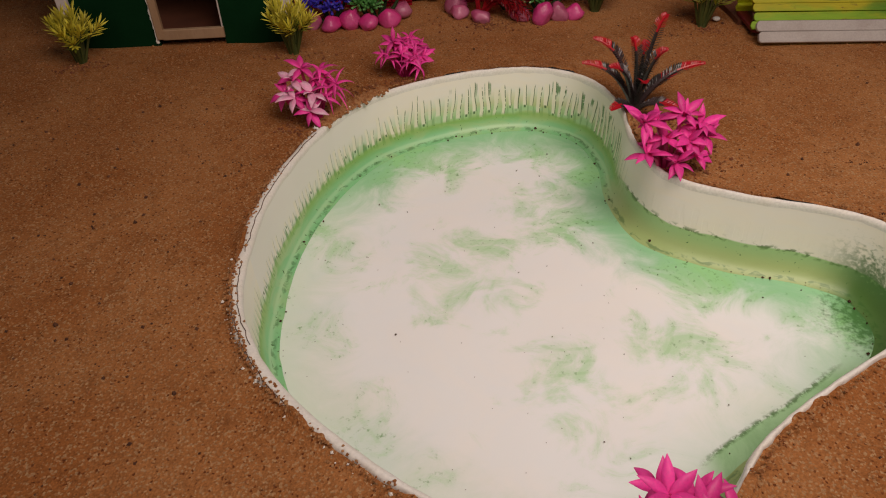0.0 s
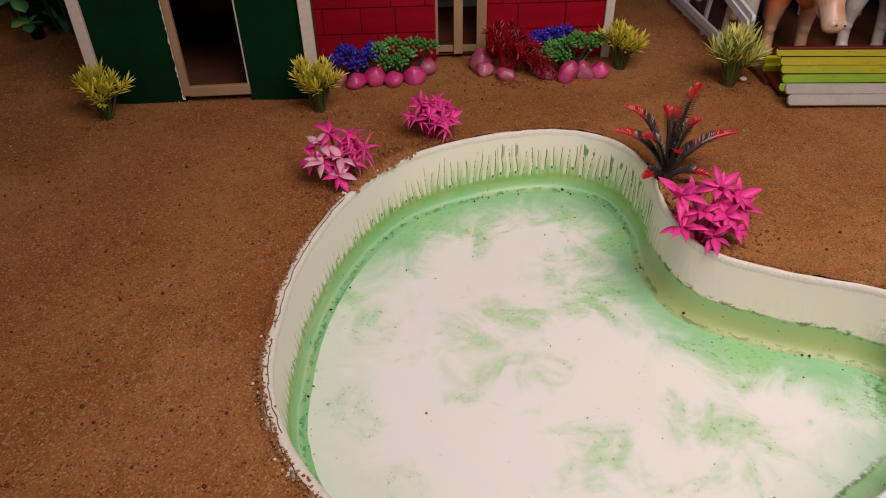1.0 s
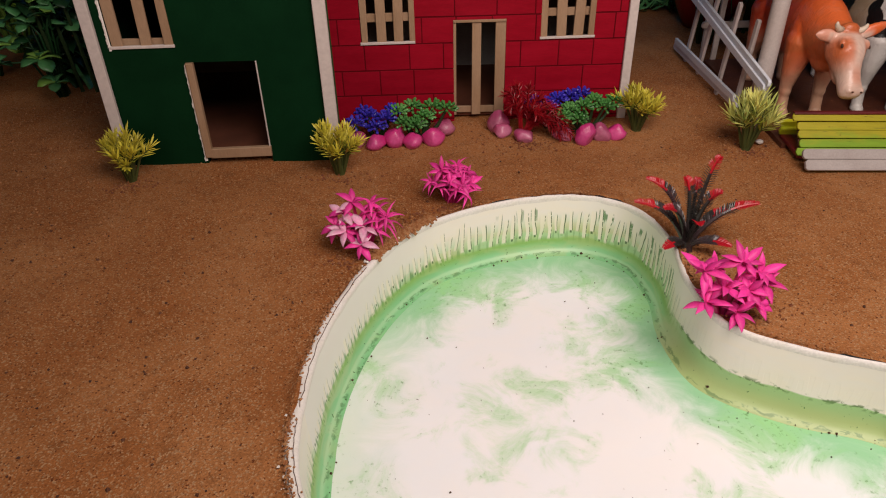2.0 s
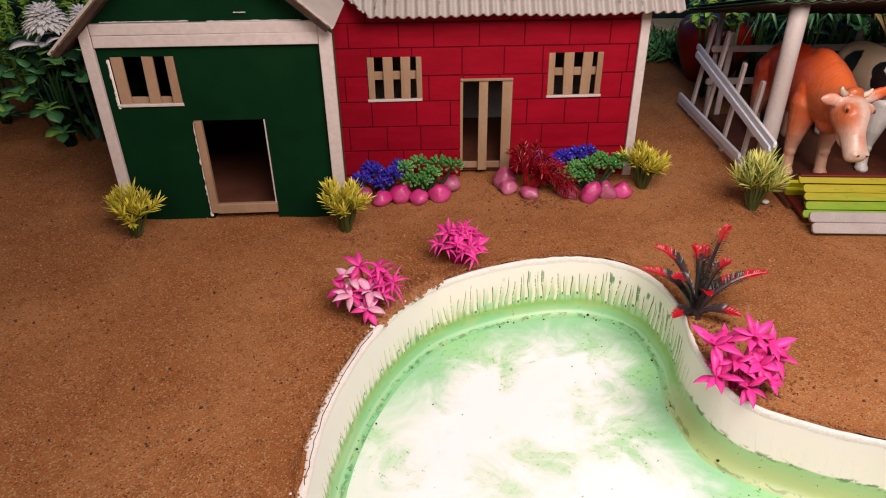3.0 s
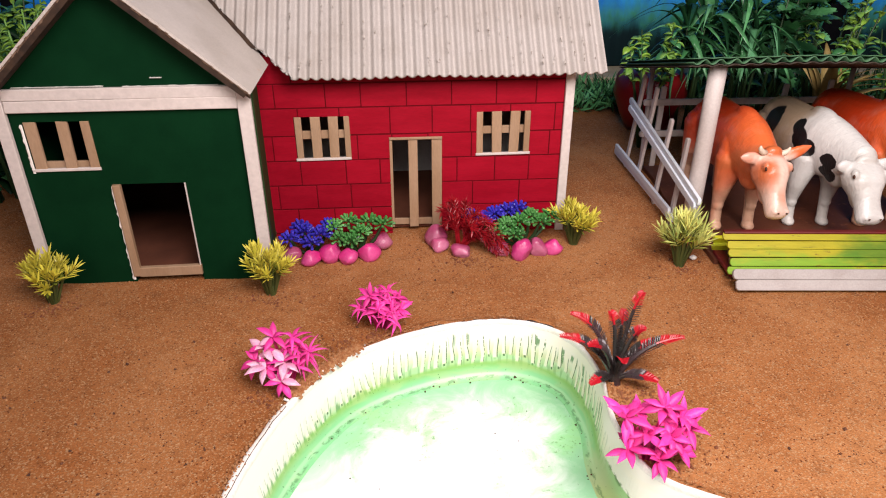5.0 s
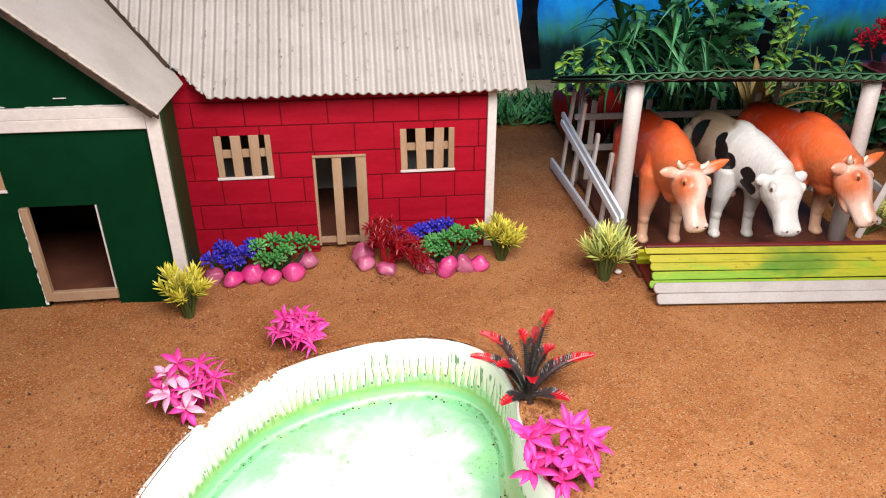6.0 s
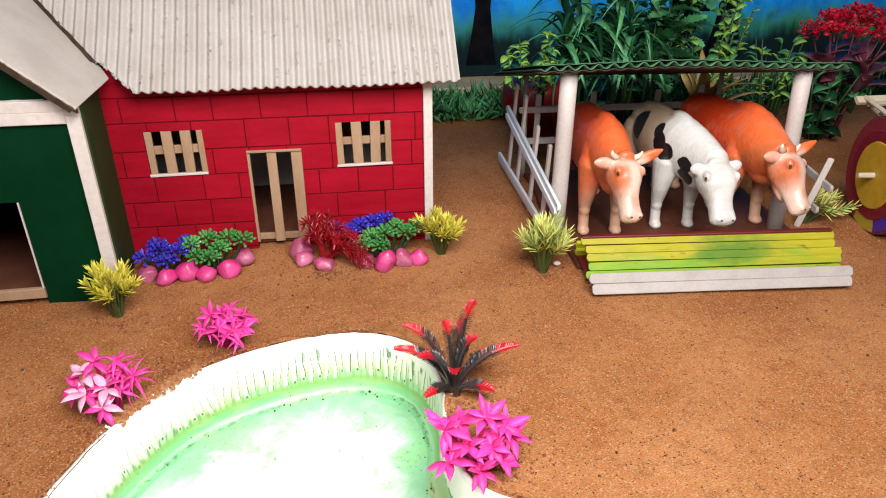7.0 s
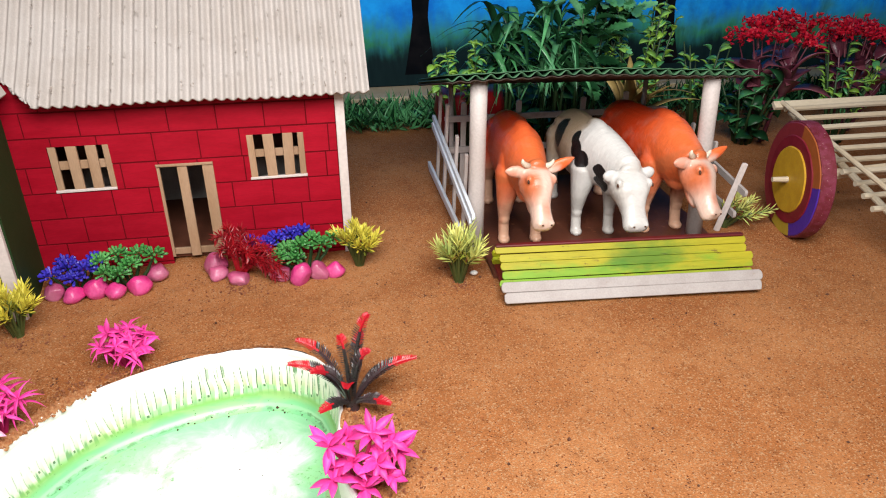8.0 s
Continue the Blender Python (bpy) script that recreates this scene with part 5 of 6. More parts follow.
def build_shed_floor():
    """A card sheet added under the cows, uneven at its edge; its dark colour is partly shade."""
    rng = random.Random(19)
    bm = bmesh.new()
    ring = []
    for (xa, ya), (xb, yb) in zip(((1.63, -.47), (2.93, -.50), (2.97, .80), (1.66, .80)), ((2.93, -.50), (2.97, .80), (1.66, .80), (1.63, -.47))):
        ring += [(xa + (xb - xa) * k / 8 + rng.uniform(-.01, .01), ya + (yb - ya) * k / 8 + rng.uniform(-.01, .01)) for k in range(8)]
    a = [bm.verts.new((x, y, .010)) for x, y in ring]
    b = [bm.verts.new((x, y, -.030)) for x, y in ring]
    bm.faces.new(a)
    bm.faces.new(b[::-1])
    for i in range(len(ring)):
        j = (i + 1) % len(ring)
        bm.faces.new((a[i], b[i], b[j], a[j]))
    part("floor_sheet", bm, M["shed_floor"], bpy.data.objects["cow_shed"], "added reddish brown floor sheet, darkened in part for shade")


build_shed()
build_shed_floor()
build_fences()
build_trough()
build_cart()

# ---- toy cows: each one plain mesh ----
def loft(bm, stations, n=28):
    """Rings round points; station: point, half width, half depth, the depth's direction."""
    rings = []
    for c, rx, rd, d in stations:
        d = Vector(d).normalized()
        rings.append([bm.verts.new(Vector(c) + Vector((1, 0, 0)) * rx * math.cos(2 * math.pi * k / n) + d * rd * math.sin(2 * math.pi * k / n)) for k in range(n)])
    for a, b in zip(rings, rings[1:]):
        for k in range(n):
            bm.faces.new((a[k], a[(k + 1) % n], b[(k + 1) % n], b[k]))
    bm.faces.new(rings[0][::-1])
    bm.faces.new(rings[-1])


def build_cow(loc, rz, s, hide, label, head_shift, twist, wide, lower, girth, big, horns=True):
    """twist: degrees by which the face turns to +x; wide: the head's breadth; girth: the barrel's; big: the head's size."""
    bm = bmesh.new()

    def turn(p):
        """The neck bends to the side ahead of the shoulders."""
        p = Vector(p)
        k = max(0.0, -.08 - p.y)
        return p + Vector((head_shift * k * min(1.0, k * 6), 0, 0))

    body = [(.515, .44, .03, .05), (.50, .44, .080, .100), (.46, .435, .116, .138), (.38, .432, .136, .158), (.27, .428, .140, .168), (.14, .425, .150, .182), (.02, .44, .146, .184),
            (-.07, .465, .136, .178), (-.14, .475, .124, .168), (-.21, .470, .112, .158), (-.28, .462, .100, .138), (-.34, .468, .086, .108), (-.39, .485, .068, .075), (-.42, .49, .04, .04)]
    loft(bm, [(turn((0, y, z)), rx * girth, rd, (0, 0, 1)) for y, z, rx, rd in body])
    ball(bm, (0, -.07, .612), (.050, .13, .045), 3)
    ball(bm, (0, .14, .590), (.024, .20, .018), 3)
    ball(bm, turn((0, -.25, .36)), (.062, .09, .075), 3)
    # the head: stations along its own axis, which points down and ahead
    origin = turn((0, -.385, .575)) + Vector((0, -.01, -lower))
    a, down = radians(twist), radians(57)
    along = Vector((math.sin(a) * .12, -math.cos(down), -math.sin(down))).normalized()
    side = Vector((math.cos(a), math.sin(a), 0))
    side = (side - along * side.dot(along)).normalized()
    face = side.cross(along)
    if face.y > 0:
        face = -face

    def at(t, w=0.0, n=0.0):
        return origin + along * t * big * .90 + side * w * wide * big + face * n * big

    shape = [(-.012, .034, .030, -.03), (.010, .056, .052, -.025), (.045, .070, .066, -.020), (.085, .076, .074, -.016), (.120, .070, .074, -.016), (.160, .054, .064, -.014), (.205, .043, .052, -.008),
             (.245, .043, .046, -.003), (.275, .047, .044, .002), (.300, .048, .040, .002), (.318, .041, .030, .0), (.328, .022, .014, .0)]
    rings = []
    for t, w, n, shift in shape:
        row = []
        for k in range(24):
            c, q = math.cos(2 * math.pi * k / 24), math.sin(2 * math.pi * k / 24)
            row.append(bm.verts.new(at(t, w * math.copysign(abs(c) ** .8, c), shift + n * math.copysign(abs(q) ** .8, q))))
        rings.append(row)
    for p, q in zip(rings, rings[1:]):
        for k in range(24):
            bm.faces.new((p[k], p[(k + 1) % 24], q[(k + 1) % 24], q[k]))
    bm.faces.new(rings[0][::-1])
    bm.faces.new(rings[-1])
    tilt = Matrix((side, along, face)).transposed().to_4x4()
    ball(bm, at(.0, 0, .012), (.046 * wide, .030, .036), 3, m=tilt)
    ball(bm, at(.15, 0, -.060), (.040 * wide, .10, .034), 3, m=tilt)

    def limb(pts, radii, n=16):
        tube(bm, pts, radii, n)
        for p, r in ((pts[0], radii[0]), (pts[-1], radii[-1])):
            ball(bm, p, r, 2)

    for sx in (-1, 1):
        ball(bm, at(.078, sx * .060, .032), (.018, .026, .022), 2, m=tilt)
        ball(bm, at(.296, sx * .028, .032), (.018, .016, .014), 2, m=tilt)
        # ears: flat tapering paddles that stand out to the side
        reach = .118 if horns else .070
        out = (side * sx * .45 + Vector((sx * .6, -.10, .58 if sx > 0 else .10))).normalized()
        reach *= 1.25 if sx > 0 and horns else .82
        root = at(.030, sx * .054, -.012)
        for t, r in ((.0, .020), (.15, .025), (.3, .029), (.45, .031), (.6, .029), (.75, .024), (.88, .017), (1.0, .010)):
            fat = r * (1.08 if horns else 1.2)
            ball(bm, root + out * reach * t, (fat, fat * .62, fat), 2)
        limb([(sx * .070 * girth, -.12, .40), (sx * .096 * girth, -.13, .24), (sx * .098 * girth, -.112, .13), (sx * .098 * girth, -.13, .03)], [.085, .048, .030, .030])
        ball(bm, (sx * .098 * girth, -.122, .135), (.033, .034, .036), 2)
        ball(bm, (sx * .098 * girth, -.14, .02), (.036, .045, .026), 2)
        ball(bm, (sx * .082 * girth, -.10, .42), (.058, .090, .13), 3)
        ball(bm, (sx * .080 * girth, .38, .50), (.050, .080, .050), 3)
        limb([(sx * .074, .40, .42), (sx * .102, .40, .26), (sx * .100, .45, .15), (sx * .100, .42, .03)], [.095, .058, .034, .034])
        ball(bm, (sx * .100, .41, .02), (.039, .047, .028), 2)
    limb([(0, .48, .45), (0, .54, .38), (0.01, .56, .28), (0.015, .55, .2)], [.022, .018, .015, .024], 8)
    tmp = new("cow_block", mesh_of("cow_block", bm, M[hide], True))
    mod = tmp.modifiers.new("melt", "REMESH")
    mod.mode, mod.voxel_size = "VOXEL", 0.0065 * U
    sm = tmp.modifiers.new("soft", "SMOOTH")
    sm.factor, sm.iterations = 0.5, 5
    bpy.context.view_layer.update()
    me = bpy.data.meshes.new_from_object(tmp.evaluated_get(bpy.context.evaluated_depsgraph_get()))
    bpy.data.objects.remove(tmp)
    bm = bmesh.new()
    bm.from_mesh(me)
    bm.transform(Matrix.Scale(1 / U, 4))
    start = len(bm.faces)
    for sx in (-1, 1) if horns else ():
        root = at(.008, sx * .040, .010)
        tube(bm, [root, root + side * sx * .026 + Vector((0, -.004, .010)), root + side * sx * .040 + Vector((0, -.010, .026)), root + side * sx * .042 + Vector((0, -.014, .040))], [.016, .014, .010, .004], 10)
    horn_end = len(bm.faces)
    for sx in (-1, 1):
        ball(bm, at(.092, sx * .070, .040), (.0050, .011, .0075), 2, m=tilt)
        ball(bm, at(.306, sx * .022, .041), (.007, .004, .004), 1, m=tilt)
    pale, tint = bm.verts.layers.float.new("pale"), bm.verts.layers.float.new("tint")

    def soft(value, lo, hi):
        k = min(1.0, max(0.0, (value - lo) / (hi - lo)))
        return k * k * (3 - 2 * k)

    for v in bm.verts:
        d = v.co - origin
        t, w, n = d.dot(along) / (big * .90), d.dot(side) / (big * wide), d.dot(face) / big
        head = soft(t, -.005, .03) * soft(n, -.085, -.05) * soft(abs(w), .12, .09)
        cheek = soft(-w, -.004, .040) * soft(t, .01, .08) * soft(t, .24, .12)
        far = soft(w, .030, .045) * soft(t, .05, .08) * soft(t, .14, .11) * .6
        bridge = soft(abs(w), .030, .012) * soft(t, .15, .23) * soft(t, .30, .24) * .55
        poll = soft(t, .045, .015) * soft(abs(w), .055, .035) * soft(t, -.06, -.03)
        ear = .6 * soft(-w, .070, .085) * soft(t, .10, .07) * soft(abs(n), .07, .05)
        v[tint] = max(cheek, far, bridge, poll) * (1 - ear)
        v[pale] = max(head, ear)
    bm.faces.ensure_lookup_table()
    for i, f in enumerate(bm.faces):
        f.material_index = 0 if i < start else 1 if i < horn_end else 2
    ob = solo("toy_cow", bm, [M[hide], M["cream"], M["debris"]], label, "toy cow", "cows in the shed", loc=loc, rz=rz, smooth=True)
    ob.scale = (s, s, s)
    return ob


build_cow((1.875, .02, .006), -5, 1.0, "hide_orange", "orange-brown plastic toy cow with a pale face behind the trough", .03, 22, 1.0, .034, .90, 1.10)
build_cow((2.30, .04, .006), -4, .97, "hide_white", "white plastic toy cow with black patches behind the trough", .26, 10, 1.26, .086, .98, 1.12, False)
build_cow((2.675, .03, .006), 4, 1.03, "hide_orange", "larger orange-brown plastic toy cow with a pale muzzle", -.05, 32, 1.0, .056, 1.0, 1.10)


# ---- small plastic plants ----
def spiky_bush(loc, h, r, sprigs, mat, seed, label, per=24, lean=(0, 0), size=.062):
    """Sprigs fan out from a bare foot, set towards their ends with straight needles."""
    rng = random.Random(seed)
    b = thing("spiky_bush", loc, 0, label, "plant", "spiky bushes")
    for k in range(sprigs):
        yaw = 2 * math.pi * (k * .618 % 1) + rng.uniform(-.25, .25)
        out = r * math.sqrt((k + .5) / sprigs) * rng.uniform(.60, .86)
        top = Vector((math.cos(yaw) * out + lean[0], math.sin(yaw) * out + lean[1], h * (1 - .42 * (out / r) ** 2) * rng.uniform(.62, .90)))
        root = Vector((math.cos(yaw) * .014, math.sin(yaw) * .014, -.02))
        pts = [root, root.lerp(top, .45) + Vector((0, 0, .04)), top]
        bm = bmesh.new()
        tube(bm, pts, [.008, .006, .004], 5)
        for f in bm.faces:
            f.material_index = 1
        axis = (pts[2] - pts[1]).normalized()
        for n in range(per):
            t = .46 + .54 * (n / (per - 1)) ** .8
            p = pts[0].lerp(pts[1], t / .5) if t < .5 else pts[1].lerp(pts[2], (t - .5) / .5)
            side = axis.orthogonal().normalized()
            side.rotate(Matrix.Rotation(n * 2.4 + rng.uniform(-.4, .4), 3, axis))
            way = axis * (rng.uniform(.45, .75) + 1.4 * max(0, t - .75)) + side * rng.uniform(.55, .85) * (1.25 - t * .6) + Vector((0, 0, .18))
            blade(bm, p, way, size * rng.uniform(.7, 1.2), .0105, rng, rng.uniform(-.08, .14), 2 if t < .58 else 0)
        part("sprig", bm, [M[mat], M["olive_stem"], M["olive_leaf"]], b)
    bm = bmesh.new()
    tube(bm, [(0, 0, -.04), (0, 0, .03)], [.028, .02], 9)
    part("base", bm, M["olive_stem"], b)


SPIKY = "yellow-green plastic bush with needle leaves pressed into the sand"
spiky_bush((-1.565, -.60, 0), .25, .145, 14, "yellow_leaf", 1, SPIKY)
spiky_bush((-.565, -.59, 0), .25, .145, 14, "yellow_leaf", 2, SPIKY)
spiky_bush((.975, -.19, 0), .235, .165, 14, "yellow_leaf", 3, "bright yellow plastic bush beside the red wall's corner")
spiky_bush((1.455, -.46, 0), .28, .140, 14, "pale_leaf", 4, "pale two-tone plastic bush beside the shed post", 22, size=.088)
spiky_bush((3.10, -.10, 0), .16, .20, 9, "pale_leaf", 5, "low green plastic tuft between shed and cart wheel", 16, (.10, -.02))


def lance_leaf(name, length, width, droop, fold, mat, shape=.8):
    bm = bmesh.new()
    leaf(bm, length, width, droop, fold, 6, shape, thick=.004)
    return mesh_of(name, bm, M[mat], True)


def pink_leaf(length, width, droop, fold, mat):
    bm = bmesh.new()
    leaf(bm, length, width, droop, fold, 7, .92, thick=.004, power=.95)
    return mesh_of("leaf", bm, M[mat], True)


PINK_LEAVES = [pink_leaf(.098, .036, .15, .22, "pink"), pink_leaf(.085, .034, .30, .24, "pink"), pink_leaf(.112, .036, .26, .20, "pink")]
PALE_LEAVES = [pink_leaf(.104, .043, .3, .2, "pale_pink"), pink_leaf(.090, .034, .45, .2, "pink"), pink_leaf(.096, .036, .35, .2, "pink")]
THIN_LEAVES = [lance_leaf("leaf", .13, .016, .8, .5, "pink", .6), lance_leaf("leaf", .10, .020, .5, .5, "pink", .6)]


def pink_plant(loc, heads, seed, label, sets, s=1.0):
    """Heads are x, y, z of leaf stars on stems from one root."""
    rng = random.Random(seed)
    p = thing("pink_plant", loc, 0, label, "plant", "pink plants round the pond")
    for k, (x, y, z, n) in enumerate(heads):
        bm = bmesh.new()
        tube(bm, [(x * .15, y * .15, -.02), (x * .5, y * .5, z * .6), (x, y, z)], [.010, .008, .006], 6)
        part("stem", bm, M["pink_stem"], p)
        pool = sets[k % len(sets)]
        star = Matrix.Translation((x, y, z)) @ Matrix.Rotation(rng.uniform(.15, .6), 4, (y * -.6 + .5, x * .6, 0)) if x or y else Matrix.Translation((x, y, z))
        for j in range(n):
            yaw = 2 * math.pi * j / n + rng.uniform(-.2, .2) + k
            inner = j % 4 == 3
            tilt = rng.uniform(.75, 1.2) if inner else rng.uniform(-.25, .65)
            piece("leaf", rng.choice(pool), p, star @ aim((0, 0, rng.uniform(-.012, .006)), yaw, tilt, rng.uniform(-.25, .25), s * rng.uniform(.82, 1.12) * (.8 if inner else 1)))


def heads_of(rng, n, r, h, leaves):
    out = []
    for k in range(n):
        a, q = 2.4 * k + rng.uniform(-.3, .3), r * math.sqrt((k + .3) / n)
        out.append((math.cos(a) * q, math.sin(a) * q, h * (1 - .5 * (q / r) ** 2) * rng.uniform(.7, 1.0), leaves))
    return out


R = random.Random(99)
RIM_HEADS = [(-.11, .0, .19), (.05, .03, .20), (-.03, -.04, .14), (.06, -.05, .13), (.12, .02, .16), (-.10, -.06, .09), (.01, -.10, .07), (.10, -.06, .08), (-.04, .08, .16), (.15, .03, .11)]
CURLED_HEADS = [(-.07, .0, .17), (.06, .02, .16), (-.03, .02, .20), (.10, .0, .14), (-.06, -.05, .11), (.04, .03, .19), (.01, -.04, .13), (.06, -.04, .11), (-.10, -.01, .12), (.02, .02, .15), (.0, -.08, .07), (.08, .03, .10)]
pink_plant((.875, -1.76, 0), [(x * .86, y * .8 + .01, z * .96, 9) for x, y, z in RIM_HEADS], 41, "hot pink plastic plant with broad pointed leaves beside the rim", [PINK_LEAVES], .82)
pink_plant((-.405, -1.27, 0), [(x, y, z, 7) for x, y, z in CURLED_HEADS], 42, "pink plastic plant with whitish broad leaves and curling tips", [PALE_LEAVES, THIN_LEAVES], .74)
pink_plant((-.035, -.91, 0), heads_of(R, 19, .095, .185, 8), 43, "pink plastic plant with narrow curled leaves behind the pond", [THIN_LEAVES, PINK_LEAVES, THIN_LEAVES], .64)
pink_plant((.475, -3.17, -.03), heads_of(R, 9, .12, .26, 7), 44, "hot pink plastic plant with broad leaves at the front rim", [PINK_LEAVES], .74)


def red_tipped_fern(loc, seed):
    """Fronds arch from the root to their tips."""
    rng = random.Random(seed)
    fern = thing("fern", loc, 0, "dark bronze plastic fern with bright red frond tips beside the pond", "plant")
    tips = [(.09, .05, .395), (-.03, .07, .30), (-.20, .05, .31), (-.15, -.07, .24), (-.24, .03, .22), (.27, .0, .21), (.08, -.05, .29), (-.02, -.14, .20), (.15, -.09, .07), (-.13, -.09, .07), (.06, .16, .25), (.2, .12, .12)]
    for x, y, z in tips:
        tip = Vector((x * .90, y * .90, z * .97))
        mid = Vector((x * .30, y * .30, z * .80 + .03))
        root = Vector((0, 0, .01))
        steps = 36
        pts = [root * (1 - t) ** 2 + mid * 2 * t * (1 - t) + tip * t * t for t in (i / steps for i in range(steps + 1))]
        bm = bmesh.new()
        tube(bm, pts[::4], [.012 - .0010 * k for k in range(len(pts[::4]))], 5)
        cut = pts[int(steps * .70)]
        for f in bm.faces:
            if (f.calc_center_median() - tip).length < (cut - tip).length:
                f.material_index = 1
        for i in range(7, steps + 1):
            t = i / steps
            d = (pts[i] - pts[i - 1]).normalized()
            side = d.cross(Vector((0, -.35, 1))).normalized()
            up = side.cross(d).normalized()
            w = .031 * (min(1.0, max(0, t - .15) * 2.6) ** .8 if t < .62 else ((1.02 - t) / .40) ** .6) + .006
            for sgn in (-1, 1):
                blade(bm, pts[i], side * sgn * .80 + d * .62 + up * .38, w, .0078, rng, .10, 1 if t > .70 else 0)
        part("frond", bm, [M["frond"], M["frond_red"]], fern)
    bm = bmesh.new()
    tube(bm, [(0, 0, -.04), (0, 0, .05)], [.035, .02], 9)
    part("base", bm, M["frond"], fern)


red_tipped_fern((.868, -1.36, 0), 7)


def tufted_plant(loc, stars, mat, seed, label, size=.042, fat=.38, leaves=24):
    """Fleshy rosettes on forked stems; stars: x, y, z, radius of each rosette."""
    rng = random.Random(seed)
    p = thing("tufted_plant", loc, 0, label, "plant", "flower bed plants")
    for x, y, z, r in stars:
        z, r = z * .80, r * .85
        top, root = Vector((x, y, z)), Vector((x * .25, y * .25, -.02))
        bm = bmesh.new()
        tube(bm, [root, root.lerp(top, .55) + Vector((0, 0, -.015)), top], [.010, .009, .007], 6)
        for f in bm.faces:
            f.material_index = 1
        for n in range(leaves):
            t = (n + .5) / leaves
            a, lift = 2.4 * n + rng.uniform(-.2, .2), 1.35 * (1 - t) - .15
            way = Vector((math.cos(a) * math.cos(lift), math.sin(a) * math.cos(lift), math.sin(lift)))
            c = top + Vector((way.x, way.y, way.z * .55)) * r * (.35 + .3 * t)
            club(bm, c, way, size * rng.uniform(.85, 1.15), size * fat)
        part("sprig", bm, [M[mat], M["dark_stem"]], p)


def feathery_plant(loc, tips, mat, seed, label):
    """Arching sprays set all round with short needles."""
    rng = random.Random(seed)
    p = thing("feathery_plant", loc, 0, label, "plant", "flower bed plants")
    for x, y, z in tips:
        tip, root = Vector((x, y, z)), Vector((rng.uniform(-.02, .02), rng.uniform(-.02, .02), -.02))
        mid = Vector((x * .45, y * .4, max(z, .10) + .07))
        pts = [root * (1 - t) ** 2 + mid * 2 * t * (1 - t) + tip * t * t for t in (i / 26 for i in range(27))]
        bm = bmesh.new()
        tube(bm, pts[::3], [.007 - .0005 * k for k in range(9)], 5)
        for i in range(6, 27):
            d = (pts[i] - pts[i - 1]).normalized()
            side = d.orthogonal().normalized()
            for n in range(4):
                q = side.copy()
                q.rotate(Matrix.Rotation(i * .5 + n * 1.57 + rng.uniform(-.4, .4), 3, d))
                blade(bm, pts[i], q * .8 + d * .75, .042 * rng.uniform(.8, 1.2), .0065, rng, .1)
        part("spray", bm, M[mat], p)


tufted_plant((-.42, -.19, 0), [(-.095, -.03, .095, .05), (-.02, .0, .125, .05), (.065, -.03, .120, .05), (.10, .02, .145, .045), (-.05, .05, .125, .045), (.02, -.06, .085, .04)], "blue", 61, "deep blue plastic plant of fleshy rosettes behind pink pebbles")
tufted_plant((-.17, -.18, 0), [(-.115, -.01, .155, .045), (-.09, -.06, .10, .045), (-.045, .03, .165, .045), (.02, -.03, .125, .045), (.06, .02, .165, .05), (.135, -.01, .165, .05), (-.03, -.07, .09, .04)], "bead_green", 62, "green plastic plant of fleshy rosettes behind pink pebbles")
feathery_plant((.37, -.20, 0), [(-.10, .03, .19), (-.05, .06, .22), (.03, .04, .21), (-.08, -.02, .14), (.10, .0, .17), (.16, -.03, .13), (.20, -.08, .08), (.23, -.12, .03), (.14, -.10, .06), (.06, -.06, .12), (.18, -.12, .02)], "bead_red", 63, "dark red feathery plastic plant sprawling over pebbles")
tufted_plant((.53, -.13, 0), [(-.10, .0, .155, .04), (-.03, -.01, .145, .048), (.03, .02, .165, .045), (.10, .04, .175, .04), (.16, .05, .18, .04)], "blue", 64, "deep blue plastic plant of fleshy rosettes below the window")
tufted_plant((.70, -.17, 0), [(-.14, -.05, .10, .045), (-.09, -.02, .13, .045), (-.02, -.03, .155, .05), (.04, .0, .175, .045), (.09, -.02, .145, .05), (.15, .02, .165, .045), (-.05, -.07, .09, .04)], "bead_green", 65, "green plastic plant of fleshy rosettes behind mauve pebbles")


def pebble(x, y, r, mat, seed, tall=1.0):
    rng = random.Random(seed)
    bm = bmesh.new()
    ball(bm, (0, 0, 0), 1.0, 3)
    sx, sy, sz = r * rng.uniform(.95, 1.15), r * rng.uniform(.85, 1.0), r * rng.uniform(.85, 1.0) * tall
    point, lean = rng.uniform(.05, .4), rng.uniform(-.25, .25)
    cuts = [(Vector((rng.gauss(0, 1), rng.gauss(0, 1), rng.gauss(.3, .7))).normalized(), rng.uniform(.62, .88)) for _ in range(7)]
    for v in bm.verts:
        for way, far in cuts:
            over = v.co.dot(way) - far
            if over > 0:
                v.co -= way * over * .85
    for v in bm.verts:
        n = 1 + .20 * noise.noise(v.co * .9 + Vector((seed, 0, 0))) + .06 * noise.noise(v.co * 2.3 + Vector((0, seed, 0)))
        taper = 1 - point * max(0, v.co.z)
        v.co = Vector(((v.co.x * taper + lean * v.co.z) * sx * n, v.co.y * sy * n * taper, v.co.z * sz * n))
    solo("pebble", bm, M[mat], "pink painted pebble edging the flower bed" if mat == "pebble" else "mauve pebble edging the flower bed", "pebble", "pebbles of the flower beds",
         loc=(x, y, sz * .62 - .015), rz=rng.uniform(-30, 30), smooth=True)


